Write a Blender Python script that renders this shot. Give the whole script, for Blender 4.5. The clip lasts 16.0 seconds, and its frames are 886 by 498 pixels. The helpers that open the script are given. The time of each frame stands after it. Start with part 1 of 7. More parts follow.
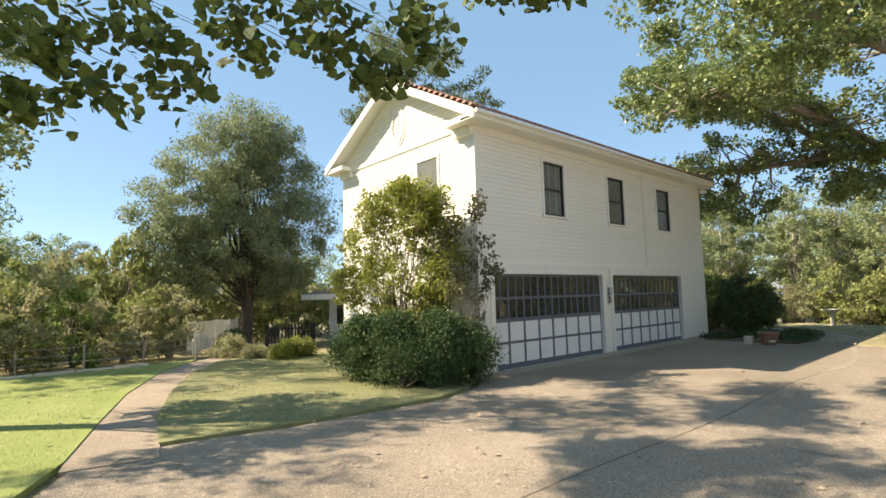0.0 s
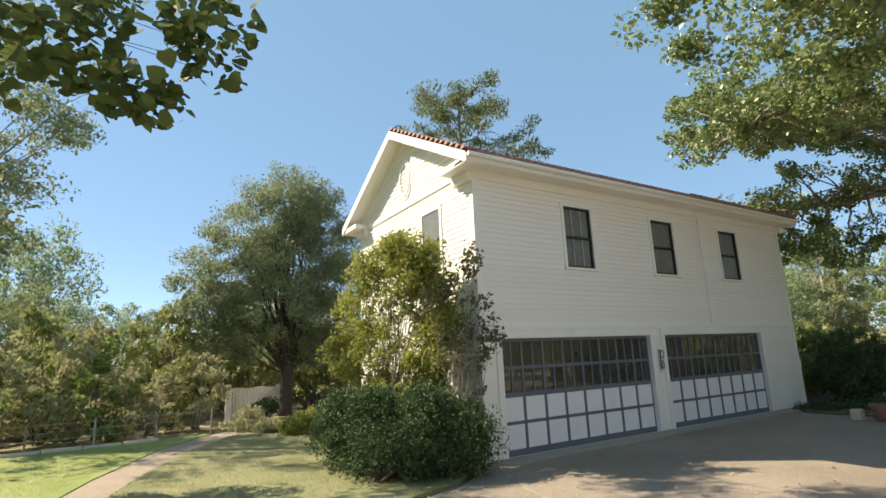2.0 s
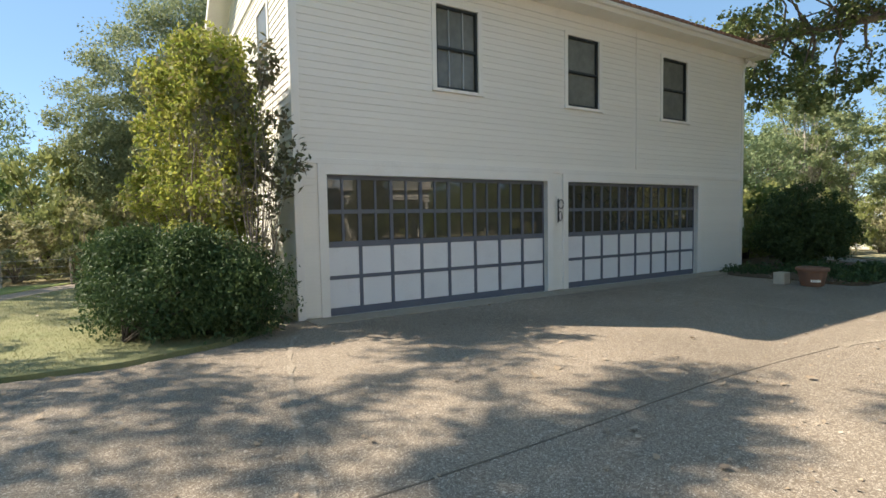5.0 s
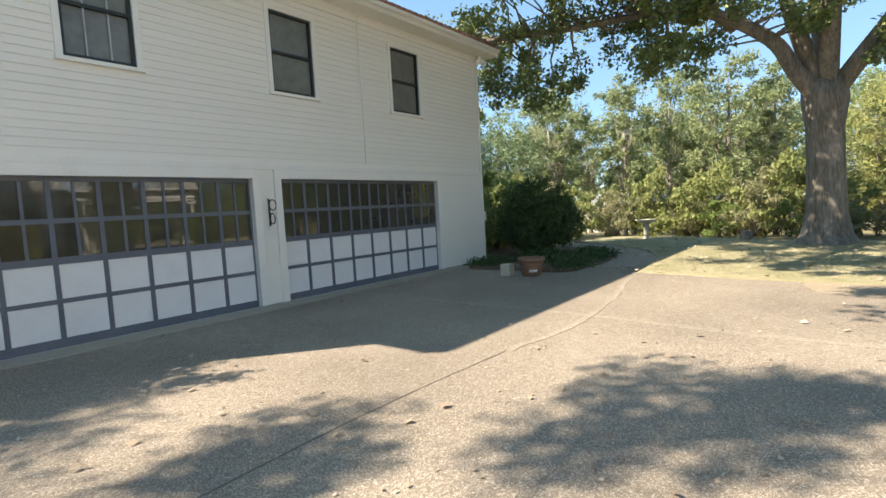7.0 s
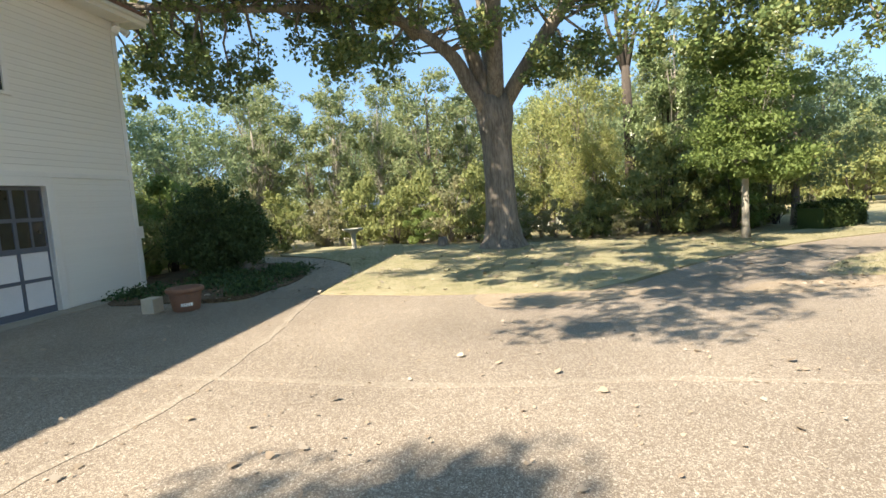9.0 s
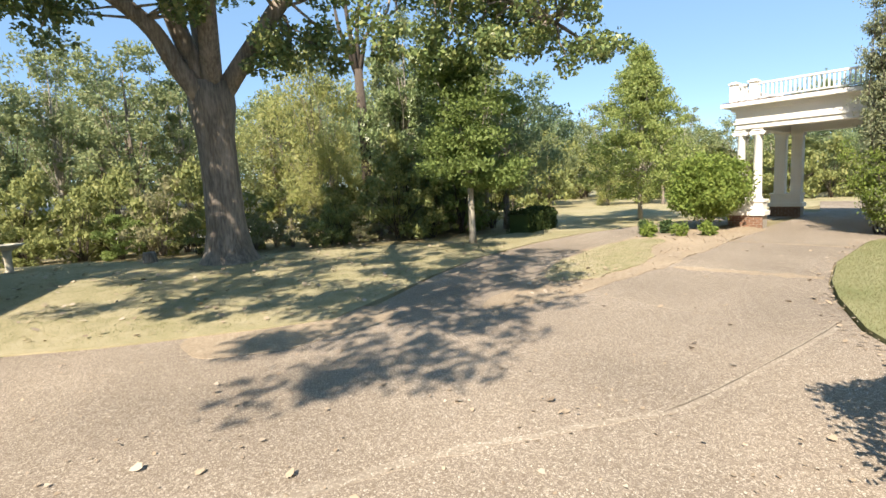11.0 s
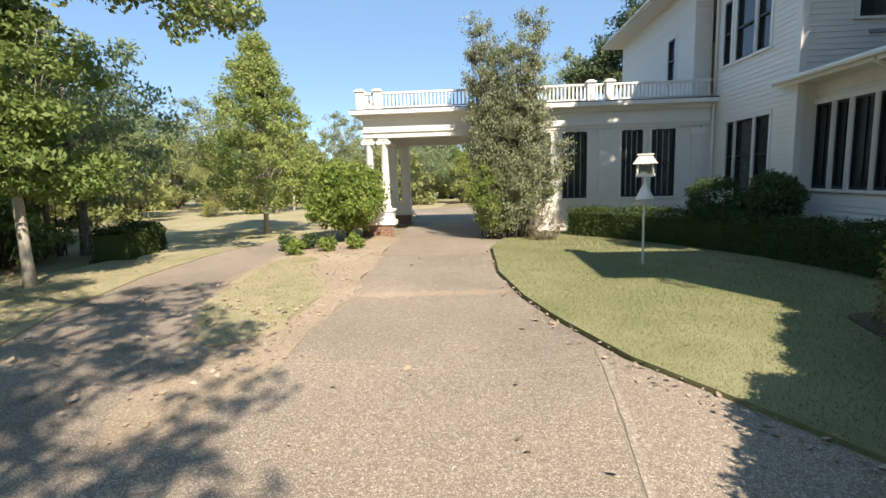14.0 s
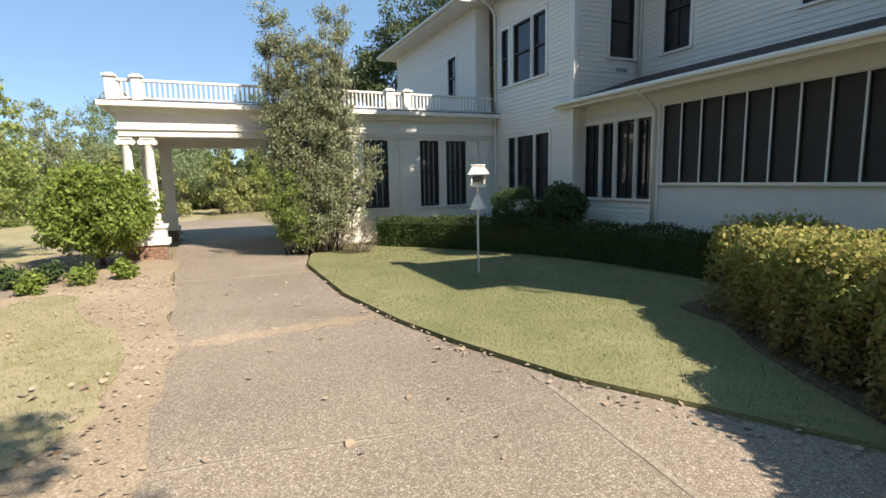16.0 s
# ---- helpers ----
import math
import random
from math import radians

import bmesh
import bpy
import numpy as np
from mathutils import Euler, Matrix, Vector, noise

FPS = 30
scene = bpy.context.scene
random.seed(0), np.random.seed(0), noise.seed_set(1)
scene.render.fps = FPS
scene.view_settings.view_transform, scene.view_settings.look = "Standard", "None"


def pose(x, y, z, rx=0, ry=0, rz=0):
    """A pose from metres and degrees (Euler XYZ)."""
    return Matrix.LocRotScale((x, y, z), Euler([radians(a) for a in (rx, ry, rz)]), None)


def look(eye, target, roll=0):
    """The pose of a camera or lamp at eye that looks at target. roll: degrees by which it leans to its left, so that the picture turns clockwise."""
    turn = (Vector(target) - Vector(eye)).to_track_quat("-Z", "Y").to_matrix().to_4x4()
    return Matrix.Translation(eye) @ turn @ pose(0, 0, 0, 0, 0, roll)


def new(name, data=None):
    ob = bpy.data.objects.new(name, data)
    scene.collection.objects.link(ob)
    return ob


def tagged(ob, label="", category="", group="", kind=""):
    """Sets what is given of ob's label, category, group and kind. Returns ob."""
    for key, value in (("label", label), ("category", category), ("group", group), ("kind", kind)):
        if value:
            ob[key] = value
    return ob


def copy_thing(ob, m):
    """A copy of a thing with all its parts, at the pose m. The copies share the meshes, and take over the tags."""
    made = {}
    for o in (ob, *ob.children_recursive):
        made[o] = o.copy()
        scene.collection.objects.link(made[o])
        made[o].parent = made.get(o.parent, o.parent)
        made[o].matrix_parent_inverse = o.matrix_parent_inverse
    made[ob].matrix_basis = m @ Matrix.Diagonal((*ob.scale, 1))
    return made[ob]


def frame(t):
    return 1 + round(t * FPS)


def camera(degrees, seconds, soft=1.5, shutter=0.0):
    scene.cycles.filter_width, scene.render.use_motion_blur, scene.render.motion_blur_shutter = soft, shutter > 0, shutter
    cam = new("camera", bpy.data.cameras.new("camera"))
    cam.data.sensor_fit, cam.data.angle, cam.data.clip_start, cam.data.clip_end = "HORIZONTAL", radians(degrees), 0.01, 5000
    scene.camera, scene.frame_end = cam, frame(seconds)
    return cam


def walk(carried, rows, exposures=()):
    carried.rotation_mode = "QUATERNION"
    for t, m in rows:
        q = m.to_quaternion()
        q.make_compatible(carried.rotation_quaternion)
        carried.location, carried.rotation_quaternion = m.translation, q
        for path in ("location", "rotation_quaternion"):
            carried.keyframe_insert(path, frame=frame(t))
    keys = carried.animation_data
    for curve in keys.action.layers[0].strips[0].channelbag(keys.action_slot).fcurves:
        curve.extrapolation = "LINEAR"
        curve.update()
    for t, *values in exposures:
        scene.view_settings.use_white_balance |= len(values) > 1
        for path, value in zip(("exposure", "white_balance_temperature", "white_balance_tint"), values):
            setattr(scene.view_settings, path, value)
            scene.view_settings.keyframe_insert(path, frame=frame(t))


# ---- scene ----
cam = camera(82.5, 16.0, 1.55)
PATH = [
    (0, (1.146, 0.063, 1.899), (2.458, 1.561, 2.081), -1.46),
    (0.5, (1.675, 0.194, 2.086), (2.854, 1.778, 2.400), -1.77),
    (1, (2.252, 0.053, 2.129), (3.364, 1.671, 2.505), -1.89),
    (1.5, (2.898, 0.038, 2.097), (3.969, 1.677, 2.506), -2.35),
    (2, (3.618, 0.059, 2.107), (4.653, 1.721, 2.518), -2.34),
    (2.5, (4.359, 0.087, 2.005), (5.375, 1.775, 2.349), -2.27),
    (3, (5.083, 0.194, 1.861), (6.097, 1.907, 2.061), -1.82),
    (5.5, (8.196, 0.482, 1.623), (9.262, 2.167, 1.469), -1.82),
    (6, (8.789, 0.300, 1.638), (9.994, 1.888, 1.480), -2.43),
    (6.5, (9.385, 0.241, 1.639), (10.765, 1.680, 1.482), -2.89),
    (7, (9.961, 0.195, 1.650), (11.532, 1.422, 1.491), -3.21),
    (7.5, (10.454, 0.085, 1.656), (12.175, 1.089, 1.489), -3.41),
    (8, (11.175, -0.093, 1.666), (12.999, 0.707, 1.488), -3.91),
    (8.5, (11.878, -0.102, 1.649), (13.793, 0.442, 1.460), -3.66),
    (9, (12.318, -0.215, 1.658), (14.283, 0.100, 1.462), -3.81),
    (9.5, (12.726, -0.319, 1.665), (14.715, -0.253, 1.464), -3.52),
    (12, (14.547, -0.547, 1.897), (16.173, -1.676, 1.614), -2.36),
    (12.5, (15.118, -0.705, 1.903), (16.578, -2.043, 1.619), -2.07),
    (13, (15.626, -0.980, 1.854), (16.911, -2.486, 1.571), -1.96),
    (13.5, (16.191, -1.205, 1.875), (17.278, -2.859, 1.589), -1.94),
    (14, (16.689, -1.489, 1.809), (17.558, -3.268, 1.527), -1.64),
    (14.5, (17.110, -1.659, 1.853), (17.757, -3.530, 1.568), -1.38),
    (15, (17.554, -1.814, 1.857), (17.971, -3.749, 1.577), -1.24),
    (15.5, (18.026, -1.941, 1.876), (18.195, -3.914, 1.595), -1.27),
    (16, (18.470, -2.056, 1.875), (18.401, -4.036, 1.600), -1.16),
]
walk(cam, [(t, look(eye, target, roll)) for t, eye, target, roll in PATH], ((0.0, 1.45, 8100, 11), (2.5, 1.28, 7700, 11), (5.5, 1.38, 7300, 11), (7.0, 1.67, 7300, 11), (9.5, 1.66, 7300, 11), (12.0, 1.27, 7200, 14), (14.0, 1.25, 7200, 14), (16.0, 1.15, 7200, 14)))

# ---- sky, sun ----
SUN = Vector((-5.2, 4.5, 6.4)).normalized()
world = bpy.data.worlds.new("sky")
scene.world = world
world.use_nodes = True
wn = world.node_tree
sky = wn.nodes.new("ShaderNodeTexSky")
sky.sky_type, sky.sun_disc = "NISHITA", False
sky.sun_elevation = math.asin(SUN.z)
sky.sun_rotation = math.atan2(SUN.x, SUN.y)
sky.altitude = 1500
sky.air_density, sky.dust_density, sky.ozone_density = 0.7, 0.0, 2.2
blue = wn.nodes.new("ShaderNodeMix")
blue.data_type = "RGBA"
blue.inputs["Factor"].default_value = 0.72
blue.inputs["B"].default_value = (0.56, 1.19, 1.98, 1)
wn.links.new(sky.outputs["Color"], blue.inputs["A"])
wn.links.new(blue.outputs["Result"], wn.nodes["Background"].inputs["Color"])
wn.nodes["Background"].inputs["Strength"].default_value = 0.168
sun = new("sun", bpy.data.lights.new("sun", "SUN"))
sun.data.energy, sun.data.angle, sun.data.color = 3.9, radians(0.53), (1.0, 0.945, 0.85)
sun.matrix_world = look(SUN * 60, (0, 0, 0))


# ---- materials ----
def material(name, base, rough=0.6, dark=None, scale=6.0, fine=60.0, bump=0.15, metal=0.0, spec=0.5, island=None,
             translucent=0.0, mix=0.5, stretch=(1, 1, 1), contrast=(0.35, 0.7), random_object=0.0):
    """Principled surface: base varied towards dark by noise at two scales, with fine relief."""
    m = bpy.data.materials.new(name)
    m.use_nodes = True
    nt = m.node_tree
    n, l = nt.nodes, nt.links
    bsdf = n["Principled BSDF"]
    dark = dark or tuple(c * 0.75 for c in base)
    co = n.new("ShaderNodeTexCoord")
    mp = n.new("ShaderNodeMapping")
    mp.inputs["Scale"].default_value = stretch
    l.new(co.outputs["Object"], mp.inputs["Vector"])
    big = n.new("ShaderNodeTexNoise")
    big.inputs["Scale"].default_value, big.inputs["Detail"].default_value = scale, 6
    l.new(mp.outputs["Vector"], big.inputs["Vector"])
    small = n.new("ShaderNodeTexNoise")
    small.inputs["Scale"].default_value, small.inputs["Detail"].default_value = fine, 3
    l.new(mp.outputs["Vector"], small.inputs["Vector"])
    add = n.new("ShaderNodeMath")
    add.operation = "MULTIPLY_ADD"
    add.inputs[1].default_value = mix
    l.new(small.outputs["Fac"], add.inputs[0])
    sc = n.new("ShaderNodeMath")
    sc.operation = "MULTIPLY"
    sc.inputs[1].default_value = 1 - mix
    l.new(big.outputs["Fac"], sc.inputs[0])
    l.new(sc.outputs[0], add.inputs[2])
    ramp = n.new("ShaderNodeValToRGB")
    ramp.color_ramp.elements[0].position, ramp.color_ramp.elements[1].position = contrast
    ramp.color_ramp.elements[0].color, ramp.color_ramp.elements[1].color = (*dark, 1), (*base, 1)
    l.new(add.outputs[0], ramp.inputs["Fac"])
    colour = ramp.outputs["Color"]
    if island or random_object:
        pick = n.new("ShaderNodeNewGeometry") if island else n.new("ShaderNodeObjectInfo")
        r2 = n.new("ShaderNodeValToRGB")
        stops = island or [(0.0, tuple(c * (1 - random_object) for c in base)), (1.0, base)]
        while len(r2.color_ramp.elements) < len(stops):
            r2.color_ramp.elements.new(0.5)
        for e, (p, c) in zip(r2.color_ramp.elements, stops):
            e.position, e.color = p, (*c, 1)
        l.new(pick.outputs["Random Per Island" if island else "Random"], r2.inputs["Fac"])
        mx = n.new("ShaderNodeMix")
        mx.data_type = "RGBA"
        mx.inputs["Factor"].default_value = 0.75 if island else 0.5
        l.new(colour, mx.inputs["A"])
        l.new(r2.outputs["Color"], mx.inputs["B"])
        colour = mx.outputs["Result"]
    l.new(colour, bsdf.inputs["Base Color"])
    bsdf.inputs["Roughness"].default_value, bsdf.inputs["Metallic"].default_value = rough, metal
    bsdf.inputs["Specular IOR Level"].default_value = spec
    if bump:
        bp = n.new("ShaderNodeBump")
        bp.inputs["Strength"].default_value, bp.inputs["Distance"].default_value = bump, 0.01
        l.new(add.outputs[0], bp.inputs["Height"])
        l.new(bp.outputs["Normal"], bsdf.inputs["Normal"])
    if translucent:
        tr = n.new("ShaderNodeBsdfTranslucent")
        l.new(colour, tr.inputs["Color"])
        ms = n.new("ShaderNodeMixShader")
        ms.inputs["Fac"].default_value = translucent
        l.new(bsdf.outputs["BSDF"], ms.inputs[1])
        l.new(tr.outputs["BSDF"], ms.inputs[2])
        l.new(ms.outputs["Shader"], n["Material Output"].inputs["Surface"])
    return m


def leaf_material(name, *colours, rough=0.6, translucent=0.38, spec=0.18):
    k = max(1, len(colours) - 1)
    return material(name, colours[0], rough, colours[-1], 0.8, 9.0, 0.0, 0.0, spec,
                    [(i / k, c) for i, c in enumerate(colours)], translucent)


def ground_material(name, colours, scale, fine, bump, rough=0.9, distance=0.02, patch=0.25, grain=0.42):
    """Ground: colours from large patches, a middle noise and a cellular grain."""
    m = bpy.data.materials.new(name)
    m.use_nodes = True
    nt = m.node_tree
    n, l = nt.nodes, nt.links
    bsdf = n["Principled BSDF"]
    co = n.new("ShaderNodeTexCoord")
    wide = n.new("ShaderNodeTexNoise")
    wide.inputs["Scale"].default_value, wide.inputs["Detail"].default_value = patch, 5
    mid = n.new("ShaderNodeTexNoise")
    mid.inputs["Scale"].default_value, mid.inputs["Detail"].default_value = scale, 6
    cell = n.new("ShaderNodeTexVoronoi")
    cell.inputs["Scale"].default_value = fine
    for t in (wide, mid, cell):
        l.new(co.outputs["Object"], t.inputs["Vector"])
    sep = n.new("ShaderNodeSeparateColor")
    l.new(cell.outputs["Color"], sep.inputs["Color"])
    a = n.new("ShaderNodeMath")
    a.operation, a.inputs[1].default_value = "MULTIPLY_ADD", grain
    l.new(sep.outputs["Red"], a.inputs[0])
    b = n.new("ShaderNodeMath")
    b.operation, b.inputs[1].default_value = "MULTIPLY_ADD", 0.5
    l.new(mid.outputs["Fac"], b.inputs[0])
    c = n.new("ShaderNodeMath")
    c.operation, c.inputs[1].default_value = "MULTIPLY", 0.5
    l.new(wide.outputs["Fac"], c.inputs[0])
    l.new(c.outputs[0], b.inputs[2])
    l.new(b.outputs[0], a.inputs[2])
    ramp = n.new("ShaderNodeValToRGB")
    while len(ramp.color_ramp.elements) < len(colours):
        ramp.color_ramp.elements.new(0.5)
    for e, (p, col) in zip(ramp.color_ramp.elements, colours):
        e.position, e.color = p, (*col, 1)
    l.new(a.outputs[0], ramp.inputs["Fac"])
    l.new(ramp.outputs["Color"], bsdf.inputs["Base Color"])
    bsdf.inputs["Roughness"].default_value = rough
    bsdf.inputs["Specular IOR Level"].default_value = 0.25
    bp = n.new("ShaderNodeBump")
    bp.inputs["Strength"].default_value, bp.inputs["Distance"].default_value = bump, distance
    bp.invert = True
    l.new(cell.outputs["Distance"], bp.inputs["Height"])
    l.new(bp.outputs["Normal"], bsdf.inputs["Normal"])
    return m


def pebble_material(name, pebbles, matrix, scale):
    """Exposed aggregate: pebbles of mixed colour set in a darker matrix, worn in wide patches."""
    m = bpy.data.materials.new(name)
    m.use_nodes = True
    nt = m.node_tree
    n, l = nt.nodes, nt.links
    bsdf = n["Principled BSDF"]
    co = n.new("ShaderNodeTexCoord")
    warp = n.new("ShaderNodeTexNoise")
    warp.inputs["Scale"].default_value, warp.inputs["Detail"].default_value = 16, 2
    l.new(co.outputs["Object"], warp.inputs["Vector"])
    bend = n.new("ShaderNodeVectorMath")
    bend.operation = "MULTIPLY_ADD"
    bend.inputs[1].default_value = (0.05, 0.05, 0.0)
    l.new(warp.outputs["Color"], bend.inputs[0])
    l.new(co.outputs["Object"], bend.inputs[2])
    flat = n.new("ShaderNodeMapping")
    flat.inputs["Scale"].default_value = (1, 1, 0)
    l.new(bend.outputs["Vector"], flat.inputs["Vector"])
    cell = n.new("ShaderNodeTexVoronoi")
    edge = n.new("ShaderNodeTexVoronoi")
    edge.feature = "DISTANCE_TO_EDGE"
    for v in (cell, edge):
        v.inputs["Scale"].default_value = scale
        l.new(flat.outputs["Vector"], v.inputs["Vector"])
    sep = n.new("ShaderNodeSeparateColor")
    l.new(cell.outputs["Color"], sep.inputs["Color"])
    ramp = n.new("ShaderNodeValToRGB")
    while len(ramp.color_ramp.elements) < len(pebbles):
        ramp.color_ramp.elements.new(0.5)
    for e, (p, col) in zip(ramp.color_ramp.elements, pebbles):
        e.position, e.color = p, (*col, 1)
    l.new(sep.outputs["Red"], ramp.inputs["Fac"])
    gap = n.new("ShaderNodeMapRange")
    gap.inputs["From Min"].default_value, gap.inputs["From Max"].default_value = 0.03, 0.16
    l.new(edge.outputs["Distance"], gap.inputs["Value"])
    mx = n.new("ShaderNodeMix")
    mx.data_type = "RGBA"
    mx.inputs["A"].default_value = (*matrix, 1)
    l.new(gap.outputs["Result"], mx.inputs["Factor"])
    l.new(ramp.outputs["Color"], mx.inputs["B"])
    wide = n.new("ShaderNodeTexNoise")
    wide.inputs["Scale"].default_value, wide.inputs["Detail"].default_value = 0.35, 7
    l.new(co.outputs["Object"], wide.inputs["Vector"])
    tone = n.new("ShaderNodeMapRange")
    tone.inputs["From Min"].default_value, tone.inputs["From Max"].default_value = 0.3, 0.7
    tone.inputs["To Min"].default_value, tone.inputs["To Max"].default_value = 0.78, 1.16
    l.new(wide.outputs["Fac"], tone.inputs["Value"])
    mul = n.new("ShaderNodeVectorMath")
    mul.operation = "MULTIPLY"
    l.new(mx.outputs["Result"], mul.inputs[0])
    l.new(tone.outputs["Result"], mul.inputs[1])
    l.new(mul.outputs["Vector"], bsdf.inputs["Base Color"])
    bsdf.inputs["Roughness"].default_value = 0.85
    bsdf.inputs["Specular IOR Level"].default_value = 0.3
    bp = n.new("ShaderNodeBump")
    bp.inputs["Strength"].default_value, bp.inputs["Distance"].default_value = 0.4, 0.005
    l.new(gap.outputs["Result"], bp.inputs["Height"])
    l.new(bp.outputs["Normal"], bsdf.inputs["Normal"])
    return m


def glass_material(name, base, rough=0.04, see=0.0):
    m = material(name, base, rough, tuple(c * 0.7 for c in base), 1.2, 8.0, 0.0)
    if see:
        n, l = m.node_tree.nodes, m.node_tree.links
        tr = n.new("ShaderNodeBsdfTransparent")
        ms = n.new("ShaderNodeMixShader")
        ms.inputs["Fac"].default_value = see
        l.new(n["Principled BSDF"].outputs["BSDF"], ms.inputs[1])
        l.new(tr.outputs["BSDF"], ms.inputs[2])
        l.new(ms.outputs["Shader"], n["Material Output"].inputs["Surface"])
    return m


SIDING = material("white_siding_paint", (0.82, 0.79, 0.725), 0.55, (0.70, 0.665, 0.60), 1.6, 30, 0.12, stretch=(0.4, 1, 2), contrast=(0.25, 0.55), random_object=0.06)
TRIM = material("white_trim_paint", (0.81, 0.785, 0.735), 0.5, (0.71, 0.685, 0.63), 2.5, 40, 0.1, contrast=(0.25, 0.5))
STUCCO = material("white_painted_brick", (0.78, 0.77, 0.75), 0.65, (0.66, 0.65, 0.63), 3.0, 60, 0.35)
DOORFRAME = material("blue_grey_door_paint", (0.135, 0.15, 0.185), 0.5, (0.10, 0.11, 0.14), 4, 60, 0.1)
DOORPANEL = material("white_door_panel_paint", (0.76, 0.76, 0.77), 0.5, (0.66, 0.66, 0.67), 3, 50, 0.1, contrast=(0.25, 0.5))
DARKFRAME = material("dark_green_sash_paint", (0.022, 0.026, 0.026), 0.45, (0.014, 0.016, 0.016), 6, 60, 0.08)
PANE = glass_material("window_glass", (0.045, 0.05, 0.05))
SHADE = glass_material("screened_shade_glass", (0.20, 0.205, 0.18), 0.25)
GARAGEGLASS = glass_material("garage_door_glass", (0.075, 0.068, 0.052), 0.015, 0.04)
GARAGEGLASS.node_tree.nodes["Principled BSDF"].inputs["Specular IOR Level"].default_value = 1.0
SCREEN = material("porch_screen_mesh", (0.045, 0.040, 0.036), 0.7, (0.03, 0.028, 0.026), 2.0, 200, 0.05)
TILE = material("red_clay_tile", (0.37, 0.19, 0.135), 0.75, (0.24, 0.125, 0.095), 5, 40, 0.3)
DARKROOF = material("dark_brown_roofing", (0.075, 0.045, 0.04), 0.8, (0.04, 0.028, 0.026), 3, 50, 0.3)
BRICK = material("brown_brick", (0.30, 0.17, 0.11), 0.85, (0.20, 0.11, 0.075), 6, 60, 0.4, random_object=0.35)
MORTAR = material("grey_mortar", (0.42, 0.38, 0.33), 0.9, (0.32, 0.29, 0.25), 8, 80, 0.4)
IRON = material("black_wrought_iron", (0.02, 0.02, 0.022), 0.5, (0.012, 0.012, 0.013), 10, 80, 0.15)
METAL = material("grey_painted_metal", (0.42, 0.43, 0.43), 0.45, (0.33, 0.34, 0.34), 5, 60, 0.1, 0.3)
TERRA = material("terracotta", (0.30, 0.15, 0.09), 0.8, (0.20, 0.11, 0.075), 7, 60, 0.25)
STONE = material("pale_cast_stone", (0.60, 0.54, 0.42), 0.85, (0.45, 0.41, 0.33), 6, 60, 0.35)
CONCRETE = ground_material("worn_concrete", [(0.2, (0.19, 0.16, 0.125)), (0.5, (0.30, 0.257, 0.20)), (0.8, (0.40, 0.35, 0.28))], 2.5, 90, 0.3, distance=0.004)
AGGREGATE = pebble_material("exposed_aggregate", [(0.0, (0.208, 0.164, 0.126)), (0.3, (0.317, 0.261, 0.203)), (0.62, (0.405, 0.341, 0.271)), (0.85, (0.482, 0.414, 0.335)), (1.0, (0.580, 0.510, 0.421))], (0.186, 0.148, 0.112), 78)
SANDLINE = pebble_material("pale_sand_seam", [(0.0, (0.26, 0.212, 0.163)), (0.5, (0.38, 0.322, 0.256)), (1.0, (0.54, 0.475, 0.39))], (0.26, 0.215, 0.166), 55)
JOINT = material("earth_filled_joint", (0.19, 0.155, 0.12), 0.95, (0.10, 0.082, 0.062), 9, 70, 0.5)
SANDJOINT = pebble_material("sandy_earth", [(0.0, (0.24, 0.182, 0.125)), (0.5, (0.40, 0.318, 0.228)), (1.0, (0.52, 0.43, 0.32))], (0.30, 0.235, 0.165), 60)
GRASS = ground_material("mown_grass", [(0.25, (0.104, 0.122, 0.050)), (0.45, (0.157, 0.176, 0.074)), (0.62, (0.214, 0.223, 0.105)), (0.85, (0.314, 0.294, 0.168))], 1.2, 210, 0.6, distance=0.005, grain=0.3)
# the mown grass again, with sunlight put into a brighter colour
SUNLITGRASS = ground_material("sunlit_tone_grass", [(0.25, (0.132, 0.175, 0.050)), (0.5, (0.202, 0.247, 0.070)), (0.68, (0.255, 0.291, 0.100)), (0.9, (0.326, 0.335, 0.150))], 1.2, 210, 0.6, distance=0.005, grain=0.3)
WALKSTONE = pebble_material("worn_brown_walk", [(0.0, (0.23, 0.178, 0.13)), (0.5, (0.36, 0.292, 0.222)), (1.0, (0.50, 0.42, 0.335))], (0.25, 0.2, 0.15), 60)
DRYGRASS = ground_material("dry_thin_grass", [(0.22, (0.12, 0.125, 0.052)), (0.42, (0.20, 0.195, 0.092)), (0.6, (0.30, 0.27, 0.15)), (0.85, (0.41, 0.355, 0.235))], 2.6, 190, 0.6, distance=0.006, patch=0.6, grain=0.35)
THINGRASS = ground_material("thin_island_grass", [(0.22, (0.14, 0.15, 0.06)), (0.42, (0.215, 0.215, 0.095)), (0.6, (0.31, 0.28, 0.155)), (0.8, (0.42, 0.355, 0.24))], 3.2, 190, 0.6, distance=0.006, patch=0.9, grain=0.35)
FLOORWOOD = ground_material("leaf_litter", [(0.25, (0.08, 0.068, 0.036)), (0.5, (0.16, 0.14, 0.07)), (0.75, (0.26, 0.22, 0.125)), (0.95, (0.34, 0.29, 0.18))], 0.9, 30, 0.8, distance=0.03)
SOIL = ground_material("mulch_bed", [(0.25, (0.045, 0.032, 0.022)), (0.6, (0.10, 0.07, 0.045)), (0.9, (0.2, 0.14, 0.09))], 2.0, 45, 0.8, distance=0.02)
BARK = material("grey_brown_bark", (0.33, 0.28, 0.235), 0.9, (0.15, 0.125, 0.10), 5, 24, 0.9, stretch=(1, 1, 0.18), contrast=(0.4, 0.62))
